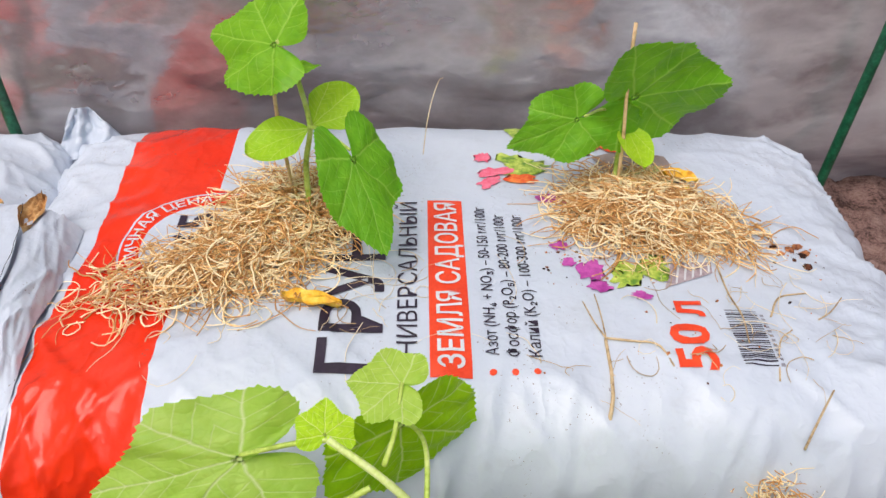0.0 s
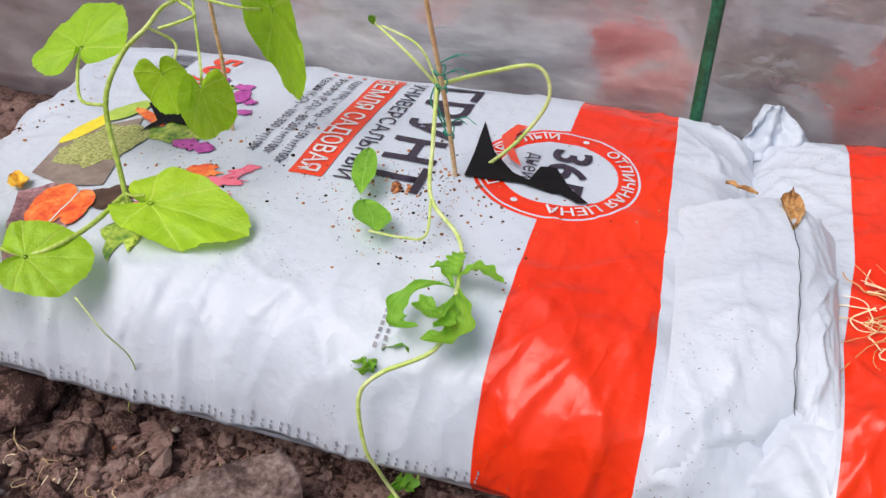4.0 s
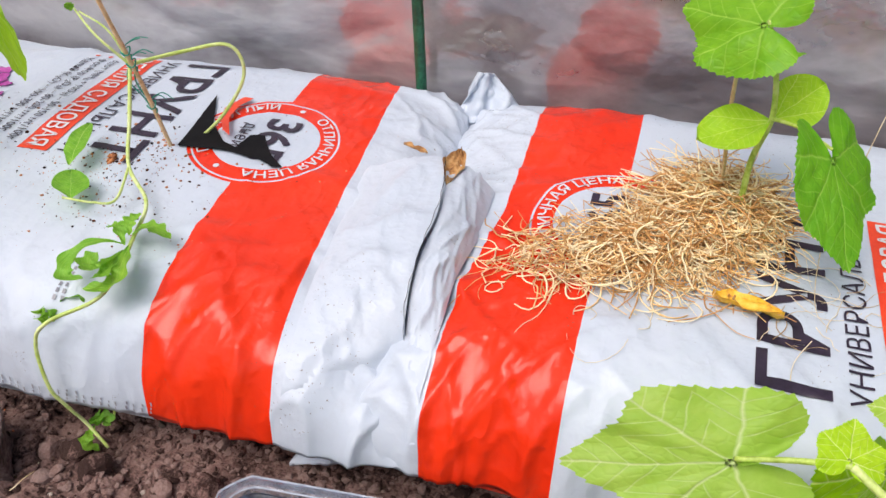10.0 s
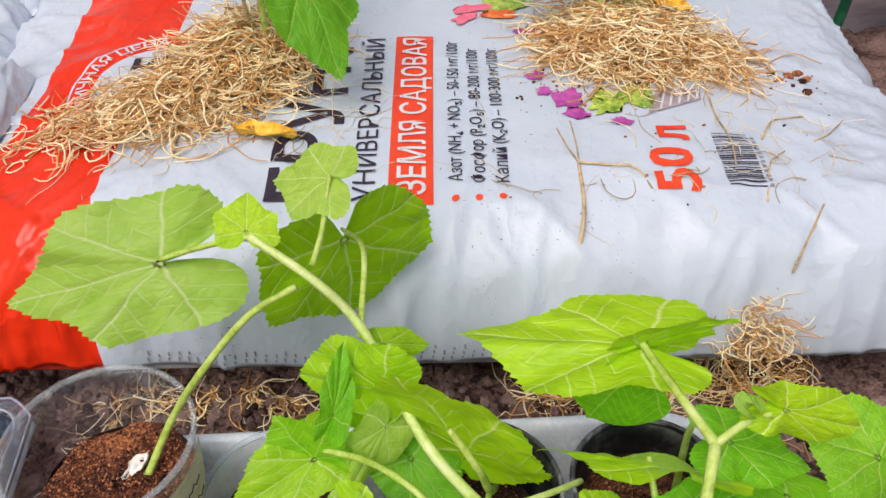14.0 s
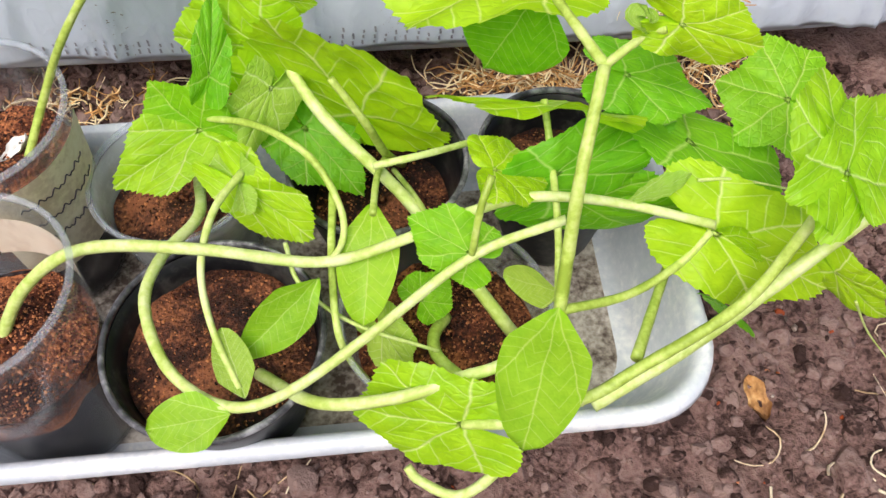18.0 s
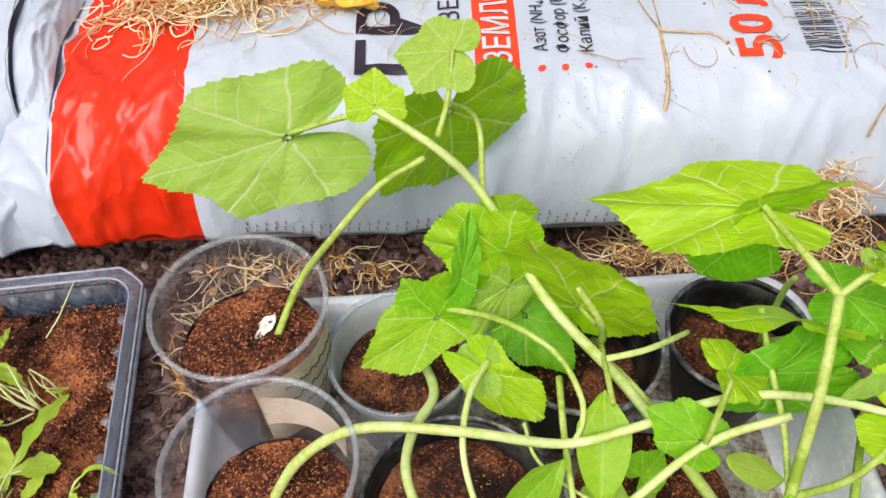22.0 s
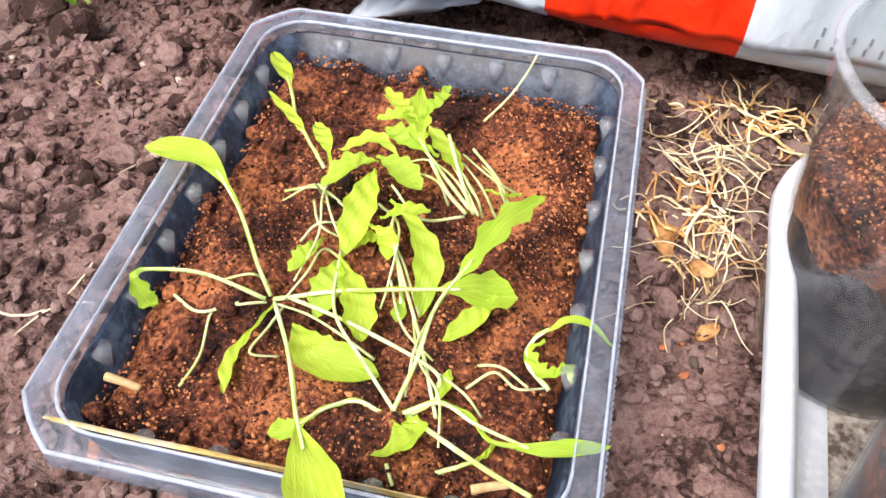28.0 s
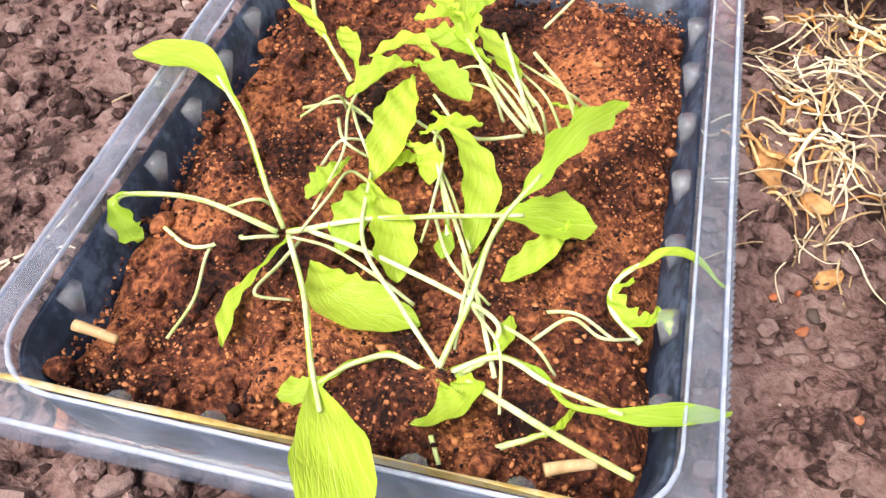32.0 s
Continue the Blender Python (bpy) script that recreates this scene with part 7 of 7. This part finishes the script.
SEAM = [(-0.182, 0.837, 0.172), (-0.158, 0.765, 0.170), (-0.150, 0.700, 0.162), (-0.141, 0.657, 0.140), (-0.133, 0.634, 0.098), (-0.131, 0.620, 0.048)]
over = [tuple(BAG_B.on(0.300, q, 0.0012)) for q in (0.02, -0.05, -0.11, -0.16, -0.205, -0.219)]
sheet("seam_flap", bag_b, over, SEAM, 0.004, 71)
under = [(x, y + 0.002, z - 0.006) for x, y, z in SEAM]
side = [tuple(BAG_A.on(-0.336, q, 0.0012)) for q in (0.02, -0.05, -0.11, -0.16, -0.200, -0.217)]
sheet("end_fold", bag_a, under, side, 0.006, 75)
drape(bag_a, (-0.190, 0.640, 0.085), (-0.110, 0.630, 0.090), (-0.140, 0.610, 0.030), (-0.213, 0.594, 0.008), 0.010, 16, "loose_end")
tube("seam_thread", [(x + 0.0006 * math.sin(k * 1.9) + 0.0010 * math.sin(k * 0.5), y - 0.0012, z + 0.0015) for k, (x, y, z) in enumerate(spline(SEAM, 40)[:34])], 0.00028, 0.0002, M_VOID, bag_b, "dark seam thread", 5)


# ---- straw ----
def straw_heap(name, label, patches, base, seed, material=M_STRAW, group="straw", size=1.0, thick=1.0, bend=2.7):
    """patches: rows of (x, y, rx, ry, turn, height, count)."""
    rs, h = np.random.RandomState(seed), Heap()
    for cx, cy, rx, ry, turn, high, count in patches:
        ct, st = math.cos(radians(turn)), math.sin(radians(turn))
        for _ in range(count):
            q, a = rs.rand() ** 0.6, rs.rand() * 6.283
            x, y = rx * q * math.cos(a), ry * q * math.sin(a)
            x, y = cx + x * ct - y * st, cy + x * st + y * ct
            ln, d, curve = rs.uniform(0.018, 0.066) * size, rs.rand() * 6.283, rs.normal(0, bend)
            z0 = high * (1 - q * q) * rs.rand() ** 0.7
            pts, px, py, slope = [], x, y, rs.normal(0, 0.22)
            for k in range(6):
                pts.append([px, py, z0 + slope * (k - 2.5) * ln / 6 + 0.003 * rs.rand()])
                px, py = px + ln / 5 * math.cos(d), py + ln / 5 * math.sin(d)
                d += curve / 5 + rs.normal(0, 0.22)
            pts = np.array(pts)
            pts[:, 2] = np.maximum(pts[:, 2], 0.0006) + base(pts[:, 0], pts[:, 1])
            r = thick * rs.uniform(0.0004, 0.0010)
            h.add(*tube_data(pts, r, r * 0.6, 4, 10, 0, False))
    return tagged(h.make(name, material), label, "straw", group, "stuff")


def on_bag(bag):
    c, s = math.cos(bag.yaw), math.sin(bag.yaw)

    def base(x, y):
        dx, dy = np.asarray(x) - bag.c[0], np.asarray(y) - bag.c[1]
        p, q = dx * c + dy * s, -dx * s + dy * c
        inside = (np.abs(p) < bag.hl * 0.995) & (np.abs(q) < bag.hw * 0.995)
        return np.where(inside, bag.on(p, q)[..., 2], 0.02)

    return base


SKIN_A, SKIN_B = on_bag(BAG_A), on_bag(BAG_B)
straw_heap("straw_mulch", "matted dry straw heaped round the seedling's stem", [(0.052, 0.852, 0.056, 0.066, 0, 0.034, 1350), (0.015, 0.79, 0.062, 0.044, 25, 0.022, 700), (-0.050, 0.755, 0.060, 0.042, 20, 0.010, 190), (0.045, 0.76, 0.05, 0.03, 0, 0.006, 60)], SKIN_A, 11)
straw_heap("straw_mulch", "flat pad of dry golden straw round the seedling", [(0.375, 0.885, 0.078, 0.052, 5, 0.026, 1300), (0.350, 0.915, 0.05, 0.035, 0, 0.02, 260), (0.44, 0.87, 0.05, 0.03, 0, 0.01, 140)], SKIN_A, 12)
straw_heap("straw_tuft", "small nest of tangled straw caught on the bag's edge", [(0.452, 0.645, 0.024, 0.016, 0, 0.042, 230), (0.452, 0.640, 0.040, 0.020, 0, 0.010, 30)], lambda x, y: 0.058 + 0 * x, 13, M_STRAW, "straw", 0.55, 0.9)
flat = lambda x, y: ground_z(x, y)
straw_heap("straw_litter", "scattered straw and dry roots on the soil", [(0.355, 0.640, 0.065, 0.018, 4, 0.012, 260), (0.09, 0.614, 0.05, 0.012, 0, 0.005, 50), (0.462, 0.655, 0.045, 0.03, 0, 0.010, 170)], flat, 15, size=0.8)
straw_heap("straw_litter", "pale straw and dry roots between container and tray", [(0.000, 0.560, 0.026, 0.050, 8, 0.012, 60), (0.010, 0.500, 0.016, 0.04, 0, 0.008, 26)], flat, 16, M_ROOT, "straw", 0.9, 0.75, 1.1)
straw_heap("straw_litter", "short golden straw pieces and chaff beside the tray", [(0.020, 0.612, 0.040, 0.018, 0, 0.008, 60), (-0.005, 0.53, 0.022, 0.04, 0, 0.006, 40)], flat, 19, M_STRAW, "straw", 0.55, 1.2, 0.7)
straw_heap("straw_litter", "a few dry roots lying on bare soil", [(0.53, 0.38, 0.06, 0.09, 0, 0.003, 14), (0.25, 0.30, 0.16, 0.04, 0, 0.003, 16), (-0.55, 0.47, 0.20, 0.05, 0, 0.003, 22), (-0.33, 0.40, 0.10, 0.12, 0, 0.002, 10)], flat, 17, M_ROOT)
straw_heap("dry_roots", "fine dry rootlets and stalks scattered on the bag", [(0.36, 0.76, 0.14, 0.10, 0, 0.002, 34), (0.05, 0.72, 0.10, 0.05, 0, 0.002, 26), (0.13, 0.78, 0.06, 0.08, 0, 0.003, 22), (0.48, 0.80, 0.06, 0.10, 0, 0.002, 26)], SKIN_A, 18, M_ROOT, "straw", 1.0, 0.5)


# ---- stalks, stakes and twine ----
def on_a(x, y, lift=0.0015):
    return (x, y, float(SKIN_A(np.array([x]), np.array([y]))[0]) + lift)


stalk = empty("dry_stalk", "forked dry brown stalk lying on the white bag", "stalk")
tube("stalk_piece", [on_a(0.326, 0.724), on_a(0.329, 0.688), on_a(0.326, 0.66), on_a(0.318, 0.634)], 0.0013, 0.0017, M_TWIG, stalk)
tube("stalk_piece", [on_a(0.326, 0.724, 0.003), on_a(0.347, 0.724), on_a(0.366, 0.722), on_a(0.376, 0.703)], 0.0010, 0.0007, M_TWIG, stalk)
tube("stalk_piece", [on_a(0.326, 0.724, 0.003), on_a(0.318, 0.742), on_a(0.311, 0.765)], 0.0007, 0.0005, M_TWIG, stalk)
tube("stalk_piece", [on_a(0.326, 0.726, 0.003), on_a(0.324, 0.752), on_a(0.321, 0.775)], 0.0006, 0.0005, M_TWIG, stalk)
for pts, r in (([(0.430, 0.83), (0.433, 0.79), (0.438, 0.76), (0.437, 0.73)], 0.0008), ([(0.462, 0.765), (0.475, 0.790), (0.50, 0.80)], 0.0009), ([(0.50, 0.765), (0.515, 0.78), (0.53, 0.80)], 0.0007), ([(0.455, 0.70), (0.462, 0.735), (0.475, 0.75)], 0.0007)):
    s = empty("dry_stalk", "thin dry brown stalk lying on the bag", "stalk")
    tube("stalk_piece", [on_a(*p) for p in pts], r, r * 0.7, M_TWIG, s)
s = empty("dry_stalk", "upright dry stalk sticking out of the straw tuft", "stalk")
tube("stalk_piece", [(0.470, 0.660, 0.115), (0.476, 0.668, 0.14), (0.480, 0.672, 0.165)], 0.0010, 0.0007, M_TWIG, s)
s = empty("dry_root", "thin whitish root hair standing behind the bag", "root")
tube("root_thread", [(0.165, 0.955, 0.175), (0.168, 0.955, 0.205), (0.172, 0.962, 0.228), (0.178, 0.968, 0.247), (0.182, 0.97, 0.25)], 0.0005, 0.0003, M_ROOT, s)


def stake(b, t, r, label, wraps):
    ob = empty("plant_stake", label, "stake", "plant stakes")
    b, t = np.array(b), np.array(t)
    bend = np.array([0.001, 0.0008, 0])
    tube("stick", [b, b + (t - b) * 0.35 + bend, b + (t - b) * 0.7 - bend, t], r, r * 0.9, M_STAKE, ob, sides=7, n=16)
    for i, z in enumerate(wraps):
        c = b + (t - b) * (z - b[2]) / (t[2] - b[2])
        loop = [c + np.array([0.0045 * math.cos(a), 0.0035 * math.sin(a), 0.0012 * a - 0.004 + 0.002 * math.sin(2 * a)]) for a in np.linspace(0, 9, 15)]
        tube("twine", loop, 0.0007, 0.0006, M_TWINE, ob, "green garden twine", 6, 50)
        for e in (0.018, 0.026):
            tube("twine", [loop[-1], loop[-1] + np.array([e * 0.6, 0.002, e * 0.4]), loop[-1] + np.array([e, 0.004, e * 0.2 + 0.003 * i])], 0.0006, 0.0004, M_TWINE, ob, "green garden twine", 5)
    return ob


stake((-0.437, 0.776, 0.15), (-0.442, 0.712, 0.385), 0.0021, "thin wooden stake pushed through the torn bag, tied with twine", (0.205, 0.25, 0.262))
stake((-0.664, 0.762, 0.14), (-0.652, 0.742, 0.362), 0.0019, "thin wooden stake tied to the melon vine", (0.30, 0.335))
stake((0.056, 0.862, 0.15), (0.047, 0.868, 0.293), 0.0019, "short thin wooden stake in the straw", ())
stake((0.353, 0.925, 0.15), (0.347, 0.933, 0.326), 0.0019, "short thin wooden stake behind the seedling", ())
ob = empty("twine", "loose green garden twine hanging on the vine", "twine")
tube("twine_strand", [(-0.446, 0.757, 0.252), (-0.450, 0.752, 0.235), (-0.444, 0.760, 0.215), (-0.440, 0.764, 0.20)], 0.0007, 0.0007, M_TWINE, ob)
tube("twine_strand", [(-0.442, 0.757, 0.252), (-0.446, 0.757, 0.230), (-0.438, 0.764, 0.205)], 0.0007, 0.0007, M_TWINE, ob)


# ---- dry leaves and bits ----
def scrap(name, label, category, at, size, material, seed, turn=0, tall=0.35, long=1.6):
    """A crumpled dry leaf."""
    n, m = 16, 11
    S, T = np.meshgrid(np.linspace(-1, 1, m), np.linspace(0, 1, n))
    wd = np.sqrt(np.clip(np.sin(math.pi * T), 0, 1)) * (0.8 + 0.35 * vn(T * 5, T * 0, seed))
    X, Y = S * wd * size * 0.5, (T - 0.5) * size * long
    Z = size * tall * (0.6 * np.abs(vn(S * 1.6, T * 2.4, seed)) + 0.35 * S * S + 0.3 * vn(S * 4, T * 6, seed + 2)) + size * 0.08
    c, s = math.cos(radians(turn)), math.sin(radians(turn))
    V = np.c_[(at[0] + X * c - Y * s).ravel(), (at[1] + X * s + Y * c).ravel(), (at[2] + Z).ravel()]
    return tagged(mesh_object(name, V, grid_faces(n, m), material), label, category)


scrap("withered_leaf", "withered orange-yellow leaf at the straw's edge", "leaf", on_a(0.094, 0.742), 0.026, M_YELLOWLEAF, 3, 80, 0.40, 2.0)
scrap("withered_leaf", "withered yellow leaf behind the straw", "leaf", on_a(0.415, 0.952, 0.004), 0.024, M_YELLOWLEAF, 5, 70, 0.35, 1.6)
scrap("withered_leaf", "small withered yellow leaf on the printed bag", "leaf", tuple(BAG_B.print_at(0.204, 0.140, 0.002)), 0.020, M_YELLOWLEAF, 7, 60, 0.3, 1.5)
scrap("dry_leaf", "curled brown dry leaf between the bags", "leaf", (-0.171, 0.830, 0.163), 0.018, M_DRYLEAF, 9, 8, 0.8, 3.2)
scrap("dry_leaf", "brown dry leaf crumb on the bag", "leaf", (-0.212, 0.838, 0.172), 0.010, M_DRYLEAF, 10, 75, 0.4, 2.8)
for i, (x, y, s, t) in enumerate(((-0.014, 0.506, 0.018, 30), (0.004, 0.500, 0.014, 100), (-0.008, 0.583, 0.010, 10), (0.055, 0.625, 0.014, 60), (0.27, 0.60, 0.018, 20), (0.480, 0.402, 0.017, 15), (0.018, 0.47, 0.009, 150), (0.12, 0.615, 0.014, 80))):
    scrap("dry_leaf", "crumpled brown dry leaf on the soil", "leaf", (x, y, float(ground_z(x, y))), s, M_DRYLEAF, 20 + i, t, 0.4)

# soil spilled on the bags
def crumbs(bag, base, label, spots, seed):
    rs, h = np.random.RandomState(seed), Heap()
    for x, y, rx, ry, count, big in spots:
        px, py = x + rx * rs.normal(0, 0.5, count), y + ry * rs.normal(0, 0.5, count)
        pz = base(px, py)
        for i in range(count):
            s = 0.0004 + big * rs.rand() ** 4
            lv, lf = lump(rs, s)
            h.add(lv + (px[i], py[i], pz[i] + s * 0.3), lf)
    tagged(h.make("soil_crumbs", M_CRUMB), label, "soil", kind="stuff")


crumbs(BAG_B, SKIN_B, "dark soil crumbs spilled on the white bag", [(-0.47, 0.71, 0.10, 0.07, 420, 0.0012), (-0.44, 0.76, 0.05, 0.05, 200, 0.0016), (-0.40, 0.66, 0.07, 0.05, 120, 0.0011), (-0.30, 0.78, 0.14, 0.12, 60, 0.0009), (-0.66, 0.72, 0.10, 0.08, 200, 0.0016), (-0.88, 0.72, 0.04, 0.09, 160, 0.0016), (-0.468, 0.735, 0.012, 0.010, 26, 0.0034)], 51)
crumbs(BAG_A, SKIN_A, "soil crumbs scattered on the white bag", [(0.38, 0.74, 0.16, 0.12, 60, 0.0013), (0.50, 0.86, 0.030, 0.018, 70, 0.0040), (0.30, 0.83, 0.03, 0.03, 50, 0.0014), (0.33, 0.82, 0.06, 0.03, 110, 0.0016)], 52)
rs, h = np.random.RandomState(77), Heap()
for _ in range(420):
    x, y = rs.uniform(-0.7, 0.62), rs.uniform(0.15, 0.62)
    s = 0.0008 + 0.004 * rs.rand() ** 3
    lv, lf = lump(rs, s, False, 0.5)
    h.add(lv + (x, y, float(ground_z(x, y)) + s * 0.3), lf)
tagged(h.make("pebbles", M_PEBBLE), "pale pebbles in the soil", "pebbles", kind="stuff")
h = Heap()
for cx0, cy0, spread_, count in ((-0.60, 0.47, 0.05, 14), (-0.50, 0.545, 0.010, 10), (-0.43, 0.50, 0.03, 8), (0.488, 0.421, 0.004, 3), (0.47, 0.38, 0.05, 12), (0.02, 0.44, 0.02, 5), (0.33, 0.315, 0.06, 8)):
    for _ in range(count):
        x, y = cx0 + rs.normal(0, spread_), cy0 + rs.normal(0, spread_)
        s = 0.0010 + 0.0026 * rs.rand() ** 2
        lv, lf = chunk(rs, s)
        h.add(lv + (x, y, float(ground_z(x, y)) + s * 0.5), lf)
tagged(h.make("brick_chips", M_CHIP, smooth=False), "small orange-red brick chips on the soil", "chips", kind="stuff")

# ---- labels and bits in the cups ----
curved_label("paper_label", cup_one, 0.0685, 0.474, 0.0414, 0.0486, 0.058, 0.134, -72, 22, M_LABEL, "cream paper label with handwriting")
for i, (z, a0, a1) in enumerate(((0.118, -52, 2), (0.103, -54, 6), (0.088, -46, 0))):
    n = 26
    pts = []
    for k in range(n):
        a = radians(a0 + (a1 - a0) * k / (n - 1))
        r = 0.0414 + (z - 0.058) * 0.0947 + 0.0006
        pts.append((0.0685 + r * math.cos(a), 0.474 + r * math.sin(a), z + 0.0022 * math.sin(k * 1.9) * math.cos(k * 0.6)))
    tube("handwriting_stroke", pts, 0.00035, 0.00035, M_INK, cup_one, "", 5, 60)
curved_label("masking_tape", cup_two, 0.1004, 0.3775, 0.0431, 0.0454, 0.110, 0.134, 34, 104, M_TAPE, "strip of pale masking tape")
scrap("paper_scrap", "small white crumpled paper scrap in the cup", "paper", (0.075, 0.484, 0.106), 0.010, M_PAPER, 31, -25, 0.6, 2.0)

# ---- container details ----
n = 0
for sx, sy, ln, horizontal in ((0, 1, BW, True), (0, -1, BW, True), (1, 0, BD, False), (-1, 0, BD, False)):
    for k in range(5 if horizontal else 7):
        d = (k - (2 if horizontal else 3)) * (0.026 if horizontal else 0.027)
        bm = bmesh.new()
        bmesh.ops.create_cone(bm, cap_ends=True, segments=10, radius1=0.0012, radius2=0.0042, depth=0.012)
        off = (BD if horizontal else BW) / 2 - 0.0135
        p = (d, sy * off, BH - 0.011) if horizontal else (sx * off, d, BH - 0.011)
        bmesh.ops.transform(bm, matrix=BOX @ pose(*p), verts=bm.verts)
        part("moulded_rib", bm, M_RIM, box)
v, f = [], []
for i in range(20):
    x = -BW / 2 + 0.012 + (BW - 0.024) * i / 19
    for dy, z in ((0.0125, BH - 0.004), (0.0123, BH + 0.0012 + 0.0003 * math.sin(i * 1.3)), (0.0108 - 0.0008 * math.sin(i * 0.4), BH + 0.0019)):
        v.append(BOX @ Vector((x, -BD / 2 + dy, z)))
mesh_object("paper_strip", v, grid_faces(20, 3), M_YTAPE, box, "torn yellow paper strip on the rim")
for i, (x, y, a) in enumerate(((-0.071, -0.090, -4), (0.062, -0.100, 25))):
    s = empty("seed_stick", "short pale wooden stick end in the peat", "stick")
    m = BOX @ pose(x, y, SZ + 0.006, 0, 0, a)
    tube("stick", [m @ Vector((-0.006, 0, 0.001)), m @ Vector((0, 0, 0.0005)), m @ Vector((0.007, 0, -0.001))], 0.0017, 0.0014, M_STAKE, s, sides=9)
